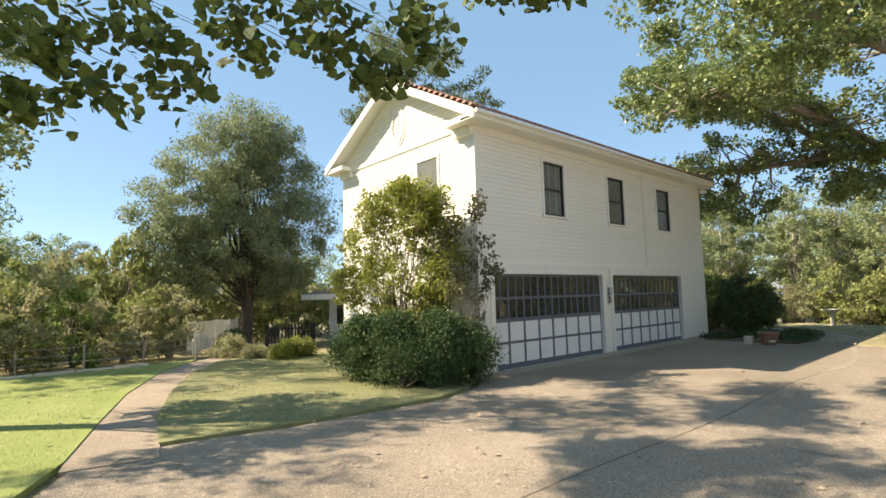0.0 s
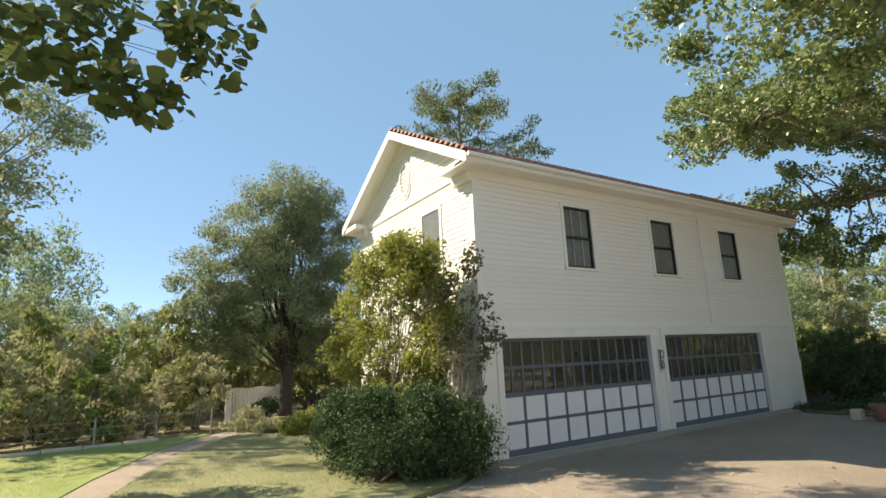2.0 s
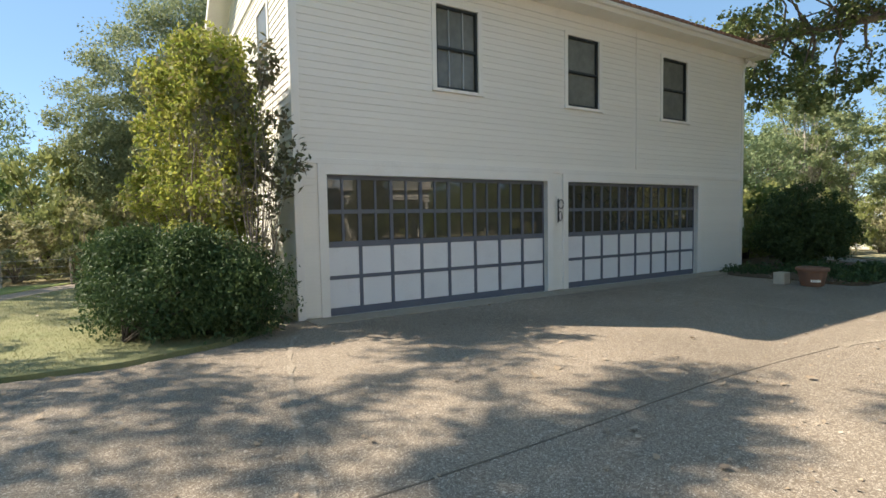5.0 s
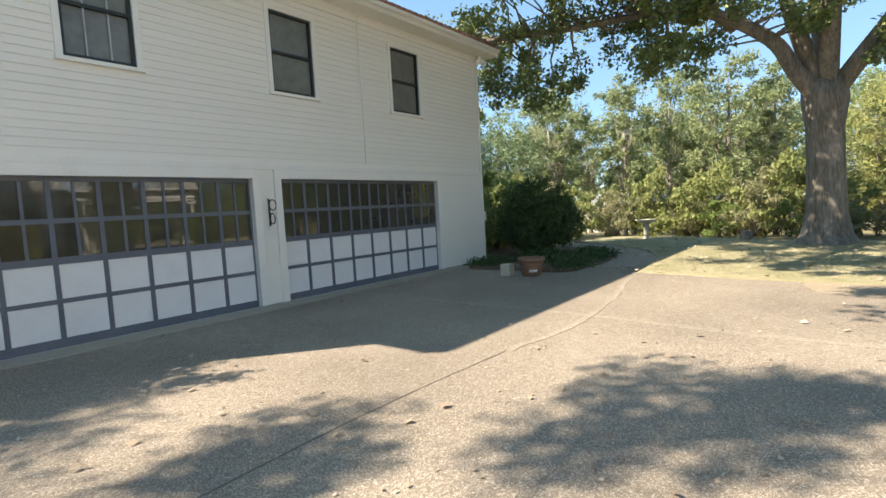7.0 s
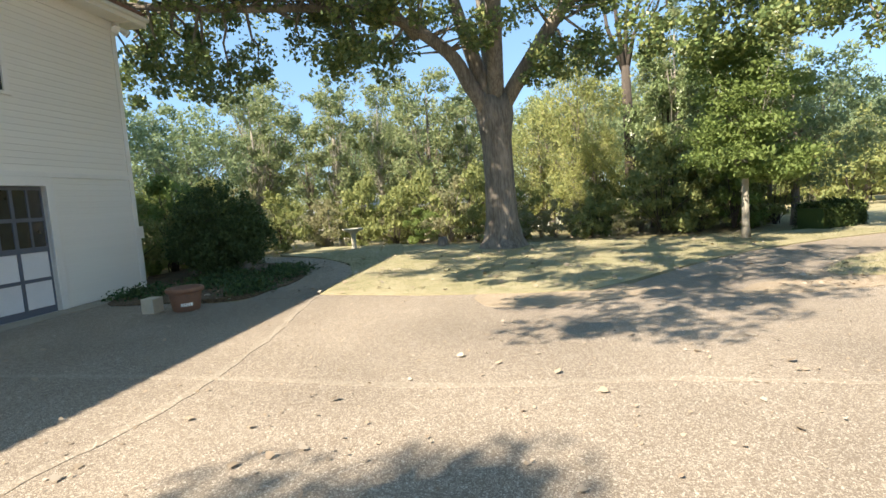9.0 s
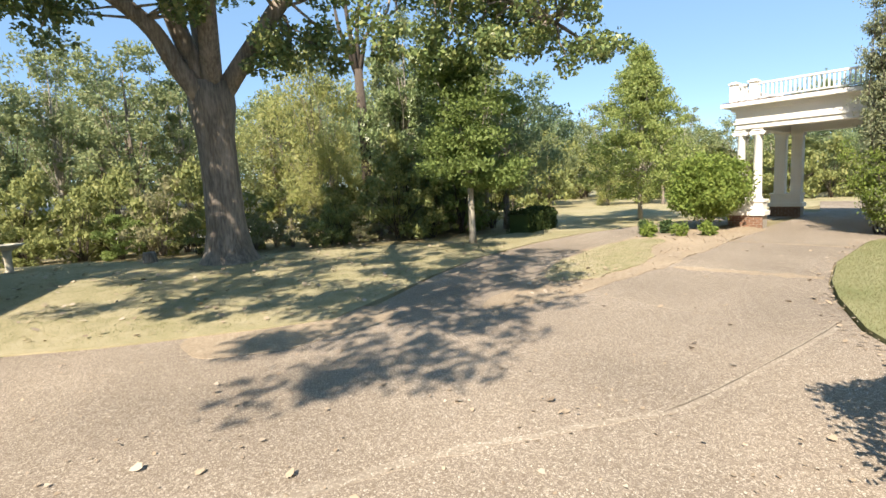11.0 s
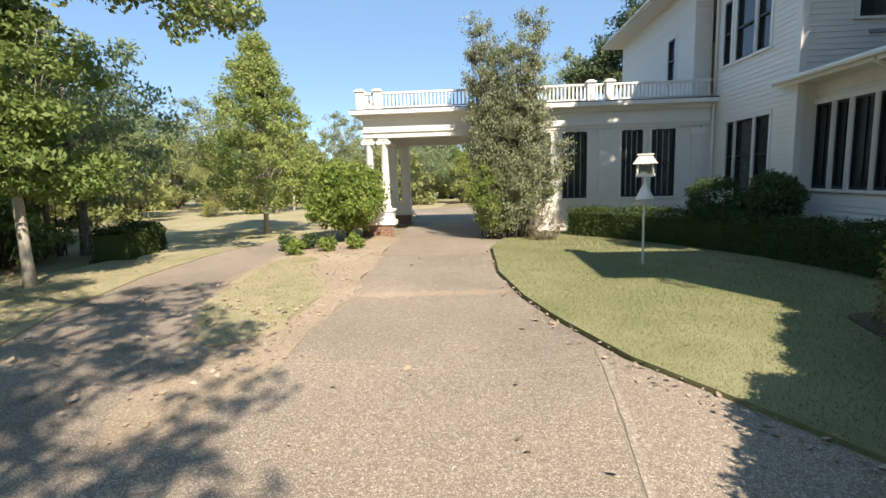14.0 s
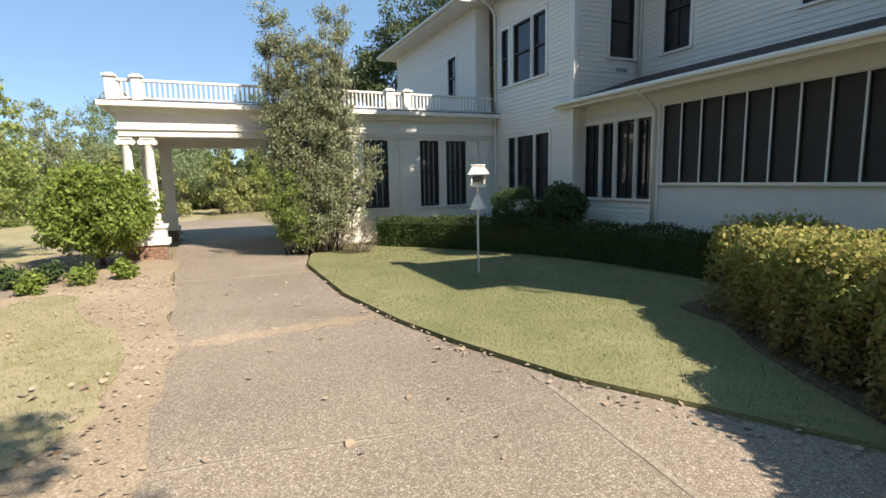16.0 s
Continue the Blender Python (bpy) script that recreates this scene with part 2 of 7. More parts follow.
DARKBARK = material("dark_bark", (0.12, 0.095, 0.075), 0.9, (0.05, 0.04, 0.032), 6, 30, 0.8, stretch=(1, 1, 0.25))
PALEBARK = material("pale_smooth_bark", (0.45, 0.41, 0.34), 0.8, (0.27, 0.245, 0.20), 7, 30, 0.5, stretch=(1, 1, 0.5))

OAKLEAF = leaf_material("oak_leaf", (0.098, 0.165, 0.068), (0.147, 0.228, 0.088), (0.245, 0.305, 0.105), (0.343, 0.355, 0.135), rough=0.42, translucent=0.28, spec=0.45)
NEARLEAF = leaf_material("round_leaf", (0.051, 0.081, 0.030), (0.081, 0.119, 0.038), (0.145, 0.187, 0.055), translucent=0.28)
BIGLEAF = leaf_material("evergreen_oak_leaf", (0.161, 0.226, 0.117), (0.248, 0.314, 0.162), (0.359, 0.424, 0.233), translucent=0.45)
EVERLEAF = leaf_material("grey_evergreen_leaf", (0.162, 0.209, 0.115), (0.243, 0.290, 0.155), (0.365, 0.392, 0.223), translucent=0.4)
WOODLEAF = leaf_material("woodland_leaf", (0.185, 0.246, 0.120), (0.260, 0.321, 0.155), (0.336, 0.381, 0.189), (0.361, 0.363, 0.189), translucent=0.4)
YELLOWLEAF = leaf_material("willow_leaf", (0.27, 0.32, 0.11), (0.38, 0.40, 0.15), (0.50, 0.47, 0.21), translucent=0.45)
BRONZELEAF = leaf_material("bronze_shrub_leaf", (0.10, 0.11, 0.06), (0.15, 0.14, 0.085), (0.20, 0.16, 0.12), (0.12, 0.15, 0.06), translucent=0.3)
LIMELEAF = leaf_material("lime_green_leaf", (0.206, 0.285, 0.090), (0.292, 0.363, 0.122), (0.163, 0.230, 0.077), translucent=0.5)
BRUSHLEAF = leaf_material("undergrowth_leaf", (0.180, 0.222, 0.084), (0.264, 0.300, 0.114), (0.372, 0.372, 0.150), translucent=0.35)
HOLLYLEAF = leaf_material("holly_leaf", (0.111, 0.169, 0.072), (0.189, 0.254, 0.104), (0.312, 0.370, 0.163), rough=0.35, translucent=0.2, spec=0.5)
TWIGLEAF = leaf_material("brownish_undergrowth_leaf", (0.279, 0.273, 0.155), (0.362, 0.338, 0.196), (0.248, 0.284, 0.124), (0.414, 0.371, 0.228), translucent=0.45)
PYRLEAF = leaf_material("sweetgum_leaf", (0.213, 0.292, 0.094), (0.314, 0.385, 0.127), (0.448, 0.484, 0.187), translucent=0.45)
DARKLEAF = leaf_material("dark_evergreen_leaf", (0.055, 0.092, 0.042), (0.085, 0.135, 0.056), (0.14, 0.19, 0.075), translucent=0.2)
SHRUBLEAF = leaf_material("mixed_shrub_leaf", (0.178, 0.250, 0.045), (0.304, 0.356, 0.062), (0.463, 0.463, 0.090), (0.214, 0.178, 0.125), translucent=0.5)
LOWLEAF = leaf_material("dull_shrub_leaf", (0.035, 0.068, 0.030), (0.062, 0.108, 0.045), (0.115, 0.17, 0.062), translucent=0.2)
MAGLEAF = leaf_material("camellia_leaf", (0.12, 0.19, 0.045), (0.20, 0.28, 0.065), (0.31, 0.37, 0.095))
GREYLEAF = leaf_material("grey_green_needle", (0.18, 0.22, 0.14), (0.28, 0.315, 0.19), (0.42, 0.44, 0.30), (0.33, 0.36, 0.17), rough=0.45, spec=0.4)
PINELEAF = leaf_material("pine_needle", (0.085, 0.124, 0.054), (0.147, 0.186, 0.078), (0.232, 0.240, 0.093))
HEDGELEAF = leaf_material("clipped_hedge_leaf", (0.029, 0.052, 0.018), (0.052, 0.085, 0.026), (0.085, 0.111, 0.033), translucent=0.15)
RUSTLEAF = leaf_material("rusty_twig_leaf", (0.250, 0.200, 0.075), (0.350, 0.288, 0.112), (0.188, 0.225, 0.062), (0.413, 0.250, 0.125), translucent=0.25)
GOLDLEAF = leaf_material("golden_green_hedge_leaf", (0.20, 0.25, 0.07), (0.33, 0.36, 0.10), (0.50, 0.48, 0.15), (0.36, 0.27, 0.13))
DRYLEAF = leaf_material("dry_fallen_leaf", (0.29, 0.215, 0.145), (0.43, 0.34, 0.245), (0.20, 0.145, 0.10), (0.56, 0.48, 0.385), rough=0.8, translucent=0.1)
# blades for the left lawn, sunlight painted into their colour
SUNLITBLADE = leaf_material("sunlit_tone_blade", (0.141, 0.194, 0.050), (0.211, 0.262, 0.075), (0.273, 0.301, 0.110), (0.326, 0.330, 0.160), rough=0.7)
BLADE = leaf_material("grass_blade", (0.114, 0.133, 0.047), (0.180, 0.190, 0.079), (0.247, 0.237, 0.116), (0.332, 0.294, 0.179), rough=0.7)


# ---- building helpers ----
def thing(name, at, label, category, group="", kind=""):
    ob = new(name)
    ob.empty_display_size = 0.2
    ob.matrix_basis = at if isinstance(at, Matrix) else Matrix.Translation(at)
    return tagged(ob, label, category, group, kind)


def link(name, mesh, parent=None, m=None, label=""):
    ob = new(name, mesh)
    if parent is not None:
        ob.parent = parent
    if m is not None:
        ob.matrix_basis = m
    if label:
        ob["label"] = label
    return ob


def mesh_of(name, bm, mat, smooth=False):
    me = bpy.data.meshes.new(name)
    bmesh.ops.recalc_face_normals(bm, faces=bm.faces)
    bm.to_mesh(me)
    bm.free()
    me.materials.append(mat)
    if smooth:
        me.polygons.foreach_set("use_smooth", [True] * len(me.polygons))
    return me


def part(name, bm, mat, parent=None, label="", smooth=False):
    return link(name, mesh_of(name, bm, mat, smooth), parent, None, label)


def boxed(*boxes, bevel=0.0, bm=None):
    """A bmesh of boxes (x0, x1, y0, y1, z0, z1)."""
    bm = bm or bmesh.new()
    for x0, x1, y0, y1, z0, z1 in boxes:
        v = [bm.verts.new((x, y, z)) for x in (x0, x1) for y in (y0, y1) for z in (z0, z1)]
        for f in ((0, 1, 3, 2), (4, 6, 7, 5), (0, 4, 5, 1), (2, 3, 7, 6), (0, 2, 6, 4), (1, 5, 7, 3)):
            bm.faces.new([v[i] for i in f])
    if bevel:
        bmesh.ops.bevel(bm, geom=list(bm.edges), offset=bevel, segments=2, affect="EDGES", profile=0.7)
    return bm


def prism(points, z0, z1, bm=None):
    """A bmesh: the flat outline points, from z0 up to z1."""
    bm = bm or bmesh.new()
    low, high = [bm.verts.new((x, y, z0)) for x, y in points], [bm.verts.new((x, y, z1)) for x, y in points]
    bm.faces.new(high), bm.faces.new(low[::-1])
    for i in range(len(points)):
        j = (i + 1) % len(points)
        bm.faces.new((low[i], low[j], high[j], high[i]))
    return bm


def lathe(profile, n=20, at=(0, 0, 0), bm=None):
    """A bmesh turned round z from (radius, height) pairs."""
    bm = bm or bmesh.new()
    rings = [[bm.verts.new((at[0] + r * math.cos(2 * math.pi * k / n), at[1] + r * math.sin(2 * math.pi * k / n), at[2] + z)) for k in range(n)] for r, z in profile]
    for a, b in zip(rings, rings[1:]):
        for k in range(n):
            bm.faces.new((a[k], a[(k + 1) % n], b[(k + 1) % n], b[k]))
    bm.faces.new(rings[0][::-1]), bm.faces.new(rings[-1])
    return bm


def tube(points, radii, n=8, bm=None):
    """A bmesh tube along points, with a radius at each."""
    bm = bm or bmesh.new()
    pts = [Vector(p) for p in points]
    radii = [float(r) for r in radii]
    rings, side = [], None
    for i, p in enumerate(pts):
        d = (pts[min(i + 1, len(pts) - 1)] - pts[max(i - 1, 0)]).normalized()
        side = d.orthogonal().normalized() if side is None else (side - d * side.dot(d)).normalized()
        up = d.cross(side)
        rings.append([bm.verts.new(p + radii[i] * (math.cos(2 * math.pi * k / n) * side + math.sin(2 * math.pi * k / n) * up)) for k in range(n)])
    for a, b in zip(rings, rings[1:]):
        for k in range(n):
            bm.faces.new((a[k], a[(k + 1) % n], b[(k + 1) % n], b[k]))
    bm.faces.new(rings[0][::-1]), bm.faces.new(rings[-1])
    return bm


def wall_boxes(a0, a1, z0, z1, t, openings):
    """Boxes of a wall along a, with thickness t inward, round openings (a0, a1, z0, z1)."""
    along = sorted({a0, a1, *(v for o in openings for v in o[:2] if a0 < v < a1)})
    up = sorted({z0, z1, *(v for o in openings for v in o[2:] if z0 < v < z1)})
    return [(l, r, 0, t, b, c) for l, r in zip(along, along[1:]) for b, c in zip(up, up[1:])
            if not any(o[0] <= l + 1e-6 and o[1] >= r - 1e-6 and o[2] <= b + 1e-6 and o[3] >= c - 1e-6 for o in openings)]


def wall_mesh(name, a0, a1, z0, z1, t, openings, mat):
    """One joined wall with its openings cut through."""
    bm = boxed(*wall_boxes(a0, a1, z0, z1, t, openings))
    bmesh.ops.remove_doubles(bm, verts=bm.verts, dist=1e-5)
    twin = {}
    for f in bm.faces:
        twin.setdefault(tuple(round(c, 4) for c in f.calc_center_median()), []).append(f)
    inner = [f for fs in twin.values() if len(fs) > 1 for f in fs]
    bmesh.ops.delete(bm, geom=inner, context="FACES_ONLY")
    return mesh_of(name, bm, mat)


BOARD = bmesh.new()
_v = [BOARD.verts.new(p) for p in ((0, 0, 0), (1, 0, 0), (1, -0.022, 0), (0, -0.022, 0), (0, 0, 1), (1, 0, 1), (1, -0.006, 1), (0, -0.006, 1))]
for _f in ((0, 1, 2, 3), (7, 6, 5, 4), (3, 2, 6, 7), (0, 3, 7, 4), (1, 5, 6, 2), (0, 4, 5, 1)):
    BOARD.faces.new([_v[i] for i in _f])
BOARD = mesh_of("clapboard", BOARD, SIDING)


def clapboards(parent, a0, a1, z0, z1, openings=(), course=0.118, ends=None):
    """Lapped boards on a wall's face (local y = 0, outside at -y). ends(z): the stretch of the wall at that height."""
    count = max(1, round((z1 - z0) / course))
    h = (z1 - z0) / count
    for i in range(count):
        z = z0 + i * h
        l, r = ends(z + h) if ends else (a0, a1)
        gaps = sorted((o[0], o[1]) for o in openings if o[2] < z + h * 0.55 and o[3] > z + h * 0.45)
        spans, at = [], l
        for g0, g1 in gaps:
            if g0 > at + 0.02:
                spans.append((at, min(g0, r)))
            at = max(at, g1)
        if at < r - 0.02:
            spans.append((at, r))
        for s0, s1 in spans:
            link("clapboard", BOARD, parent, Matrix.Translation((s0, 0, z)) @ Matrix.Diagonal((s1 - s0, 1, h + 0.004, 1)))


# ---- the ground ----
def outline(points, steps=6):
    """A smooth closed outline through points (Catmull-Rom)."""
    out, n = [], len(points)
    for i in range(n):
        p0, p1, p2, p3 = (Vector(points[(i + k) % n]) for k in (-1, 0, 1, 2))
        for s in range(steps):
            t = s / steps
            out.append(tuple(0.5 * (2 * p1 + (p2 - p0) * t + (2 * p0 - 5 * p1 + 4 * p2 - p3) * t * t + (3 * p1 - p0 - 3 * p2 + p3) * t ** 3)))
    return out


def ragged(points, amount, steps=10):
    """A smooth outline with a wavering edge."""
    return [(x + amount * noise.noise((x * 1.7, y * 1.7, 5.0)), y + amount * noise.noise((x * 1.7, y * 1.7, 9.0))) for x, y in outline(points, steps)]


def ribbon(points, width):
    """The outline of a band of that width along points."""
    left, right = [], []
    for i, p in enumerate(points):
        d = (Vector(points[min(i + 1, len(points) - 1)]) - Vector(points[max(i - 1, 0)])).normalized()
        w = width[i] if isinstance(width, (list, tuple)) else width
        left.append((p[0] - d.y * w / 2, p[1] + d.x * w / 2))
        right.append((p[0] + d.y * w / 2, p[1] - d.x * w / 2))
    return left + right[::-1]


def curve(points, steps=8):
    """Points on a smooth open line."""
    pts = [points[0], *points, points[-1]]
    out = []
    for i in range(1, len(pts) - 2):
        p0, p1, p2, p3 = (Vector(pts[i + k]) for k in (-1, 0, 1, 2))
        for s in range(steps):
            t = s / steps
            out.append(tuple(0.5 * (2 * p1 + (p2 - p0) * t + (2 * p0 - 5 * p1 + 4 * p2 - p3) * t * t + (3 * p1 - p0 - 3 * p2 + p3) * t ** 3)))
    return out + [tuple(points[-1])]


def slab(name, points, z0, z1, mat, label, category, cuts=3):
    bm = prism(points, z0, z1)
    bmesh.ops.triangulate(bm, faces=[f for f in bm.faces if len(f.verts) > 4])
    return tagged(part(name, bm, mat), label, category, kind="structure")


def land(x, y):
    """Height of the open ground: level round the drive, falling away in the woods and far off."""
    away = max(0.0, x - 31.0) * 0.05 * min(1.0, max(0.0, y + 8.0) / 6.0) + max(0.0, y - 17.0) * 0.03
    return -0.05 - min(away, 2.2) + 0.10 * noise.noise((x * 0.08, y * 0.08, 0.3)) * min(1.0, max(0.0, x - 29, y - 16, -y - 26, -x - 4) / 8)


xs = [-900, -400, -180, -90, -50] + [-30 + 2.5 * i for i in range(45)] + [95, 130, 200, 420, 900]
bm = bmesh.new()
grid = [[bm.verts.new((x, y, land(x, y))) for y in xs] for x in xs]
for i in range(len(xs) - 1):
    for j in range(len(xs) - 1):
        bm.faces.new((grid[i][j], grid[i + 1][j], grid[i + 1][j + 1], grid[i][j + 1]))
tagged(part("ground", bm, FLOORWOOD, smooth=True), "brown leaf-littered earth and thin grass under trees", "ground", kind="structure")

# the paved court, the lane and the walks
COURT = [(-2.0, -6.0), (0.9, 5.45), (1.95, 7.7), (3.0, 7.72), (4.4, 7.42), (6.0, 7.3), (7.4, 7.2), (8.6, 7.6), (9.4, 8.3), (9.5, 8.69), (22.2, 8.69), (21.6, 7.4), (20.9, 6.0),
         (20.9, 5.2), (21.9, 4.7), (21.4, 3.65), (20.95, 1.6), (20.8, -0.4), (20.75, -2.4), (20.7, -4.4), (20.9, -5.3), (21.15, -6.1), (21.5, -7.7), (22.3, -9.6), (23.7, -12.6),
         (25.0, -15.2), (27.6, -21.6), (31.5, -27.5), (27.8, -29.4), (24.3, -23.2), (21.6, -15.6), (21.2, -13.4), (19.9, -10.3), (18.9, -8.6), (18.2, -7.65), (17.2, -6.5), (16.0, -5.6), (15.2, -4.95), (13.4, -4.4), (8, -4.6), (2, -5.6)]
slab("driveway", COURT, -0.25, 0.0, AGGREGATE, "brown exposed-aggregate paved court in front of the garage", "driveway")
LANE = curve([(20.3, -2.6), (22.6, -4.6), (24.5, -6.6), (25.8, -8.7), (26.7, -10.9), (27.2, -13.2), (27.6, -16.0), (28.2, -21.0)])
slab("road", ribbon(LANE, 2.2), -0.25, -0.006, AGGREGATE, "brown gravelly lane curving away past the lawn", "road")
WALKWAY = curve([(2.2, 7.3), (2.65, 9.2), (3.15, 10.9), (3.85, 13.1), (4.8, 15.3), (6.3, 17.2), (8.2, 18.4)])
slab("pavement", ribbon(WALKWAY, 1.0), -0.2, 0.012, WALKSTONE, "worn brown concrete garden path edged by grass", "path")
SIDEWALK = curve([(21.1, 4.4), (23.6, 4.5), (25.6, 5.3), (27.4, 6.9), (28.6, 9.2), (29, 13)])
slab("pavement", ribbon(SIDEWALK, 1.25), -0.2, 0.004, AGGREGATE, "narrow paved walk curving round the planting bed", "path")
slab("apron", [(9.95, 8.15), (22.1, 8.15), (22.2, 8.69), (9.9, 8.69)], -0.2, 0.012, CONCRETE, "worn pale concrete apron at the garage doors", "apron")

# lawns, a hand above the ground
GREEN = [(21.35, -5.25), (22.0, -5.45), (22.8, -6.2), (23.5, -7.1), (24.4, -8.5), (24.95, -9.7), (25.1, -10.6), (24.5, -10.7), (23.8, -9.75), (23.1, -9.0), (22.35, -8.3), (21.7, -7.35), (21.4, -6.6), (21.2, -5.9)]
BARE = [(20.3, -3.35), (20.1, -3.95), (20.2, -4.6), (20.38, -5.3), (20.8, -6.1), (21.1, -6.9), (21.35, -7.8), (22.0, -9.0), (22.6, -10.3), (23.6, -12.3), (24.6, -14.6), (26.1, -14.8), (26.0, -12.8), (25.6, -10.8), (25.1, -9.6), (24.65, -8.5), (23.6, -7.0), (22.8, -6.0), (21.7, -5.0), (20.95, -4.0)]
slab("lawn", [(-40, -2), (-2.2, -2), (0.75, 5.5), (1.8, 7.8), (2.4, 9.9), (3.2, 12.5), (4.45, 15.5), (6.0, 17.9), (2.2, 17.5), (-4, 16.4), (-40, 15)], -0.2, 0.03, SUNLITGRASS, "mown lawn with a sunlit tone in its colour, under dappled shade", "lawn")
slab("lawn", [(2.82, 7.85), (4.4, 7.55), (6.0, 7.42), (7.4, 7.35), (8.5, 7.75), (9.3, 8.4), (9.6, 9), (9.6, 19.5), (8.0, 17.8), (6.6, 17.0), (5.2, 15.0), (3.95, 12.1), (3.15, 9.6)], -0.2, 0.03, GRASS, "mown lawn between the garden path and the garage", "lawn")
slab("lawn", [(21.35, 3.66), (20.9, 1.6), (20.75, -0.4), (20.8, -1.3), (21.7, -2.2), (23.2, -3.6), (24.9, -5.4), (26.5, -7.9), (27.6, -10.3), (28.2, -12.7), (28.6, -14.5), (29.9, -11.6), (29.4, -9), (28.6, -6.6), (28.9, -4), (29.4, -1), (30, 2), (31.5, 4.5), (32, 8), (29.6, 8.6), (28, 6.4), (26, 4.7), (23.8, 3.85)], -0.2, 0.02, DRYGRASS, "dry patchy grass strewn with leaves under the oak", "lawn")
slab("lawn", ragged(GREEN, 0.16), -0.2, 0.022, THINGRASS, "thin green grass island beside the lane", "lawn")
slab("lawn", [(28.25, -12.7), (29.6, -10.6), (33, -12.6), (40, -14.4), (54, -15), (60, -10), (120, -20), (120, -80), (40, -60), (30.5, -29), (29.3, -22), (28.7, -16)], -0.3, -0.03, DRYGRASS, "wide sunlit lawn under scattered trees", "lawn")
slab("bare_earth", ragged(BARE, 0.12), -0.2, 0.008, SANDJOINT, "bare sandy earth round the grass island", "earth")
slab("bare_earth", ragged([(19.85, 0.3), (19.7, -0.6), (19.95, -1.2), (20.25, -1.8), (20.7, -2.2), (21.3, -1.9), (21.1, -1.1), (20.85, -0.4), (20.8, 0.6)], 0.1), -0.2, 0.007, SANDJOINT, "bare sandy strip between the court and the grass", "earth")
FRONT = [(21.13, -13.4), (19.83, -10.28), (18.83, -8.58), (18.13, -7.63), (17.13, -6.48), (15.95, -5.55), (15.15, -4.9), (13.4, -4.3), (9.0, -4.4), (9.5, -16.0), (12.0, -16.4), (15.5, -18.8), (21.4, -17.2), (21.5, -15.6)]
slab("lawn", FRONT, -0.2, 0.045, GRASS, "clipped green lawn with a raised edge in front of the house", "lawn")


def joint(points, width, mat, z, label, fray=0.0):
    line = [(x + fray * 0.5 * noise.noise((x * 3, y * 3, 4.0)), y + fray * 0.5 * noise.noise((x * 3, y * 3, 8.0))) for x, y in curve(points, 20)]
    wide = [width * (1 + (1.0 if fray else 0.0) * noise.noise((x * 4, y * 4, 1.0))) for x, y in line]
    tagged(part("trim", prism(ribbon(line, wide), -0.02, z), mat), label, "paving joint", kind="structure")


joint([(-1, 3.0), (4.8, 3.3), (9.0, 3.15), (12.6, 3.25), (14.8, 3.15)], 0.015, JOINT, 0.004, "dark joint across the paved court")
joint([(14.86, 3.15), (16.2, 2.96), (18.17, 3.12), (19.6, 3.4), (21.3, 3.68)], 0.11, SANDLINE, 0.005, "sandy joint running towards the grass", 0.04)
joint([(8.4, 3.2), (8.7, 4.8), (8.98, 6.0), (9.3, 7.2), (9.7, 8.1)], 0.07, SANDLINE, 0.006, "sandy joint running to the garage corner", 0.04)
joint([(17.05, 8.1), (17.0, 5), (16.88, 2.9), (16.74, 1.7), (16.64, 0.8), (16.66, -0.2), (16.75, -1.2), (16.68, -2.4), (16.6, -3.2)], 0.10, SANDLINE, 0.003, "pale sandy joint curving across the court", 0.05)
joint([(8.4, 3.2), (8.1, 0.4), (8, -4.4)], 0.015, JOINT, 0.002, "dark joint across the court", 0.01)
joint([(16.58, -3.2), (16.69, -3.8), (17.0, -5.0), (17.28, -6.0), (17.5, -6.7)], 0.09, SANDLINE, 0.002, "pale worn strip along the paving crack", 0.06)
joint([(16.6, -3.2), (16.71, -3.8), (17.02, -5.0), (17.3, -6.0), (17.52, -6.7)], 0.012, JOINT, 0.004, "dark crack-like joint in the paving", 0.02)
joint([(17.4, -6.25), (18.6, -5.65), (19.57, -5.42), (20.3, -5.2)], 0.05, SANDLINE, 0.002, "pale joint across the drive", 0.04)
joint([(17.4, -6.25), (18.6, -5.65), (19.57, -5.42), (20.3, -5.2)], 0.008, JOINT, 0.003, "dark hairline joint across the drive", 0.02)
joint([(19.15, -8.95), (20.3, -8.4), (21.3, -7.9)], 0.30, SANDJOINT, 0.004, "wide sandy band across the drive", 0.10)
joint([(20.9, -12.6), (22.2, -12.2), (23.4, -11.8)], 0.12, SANDJOINT, 0.004, "sandy joint across the drive", 0.05)


# ---- windows ----
def border(name, a0, a1, z0, z1, y0, y1, holes, mat):
    """One joined flat frame from y0 to y1, with holes (a0, a1, z0, z1)."""
    me = wall_mesh(name, a0, a1, z0, z1, y1 - y0, holes, mat)
    me.transform(Matrix.Translation((0, y0, 0)))
    return me


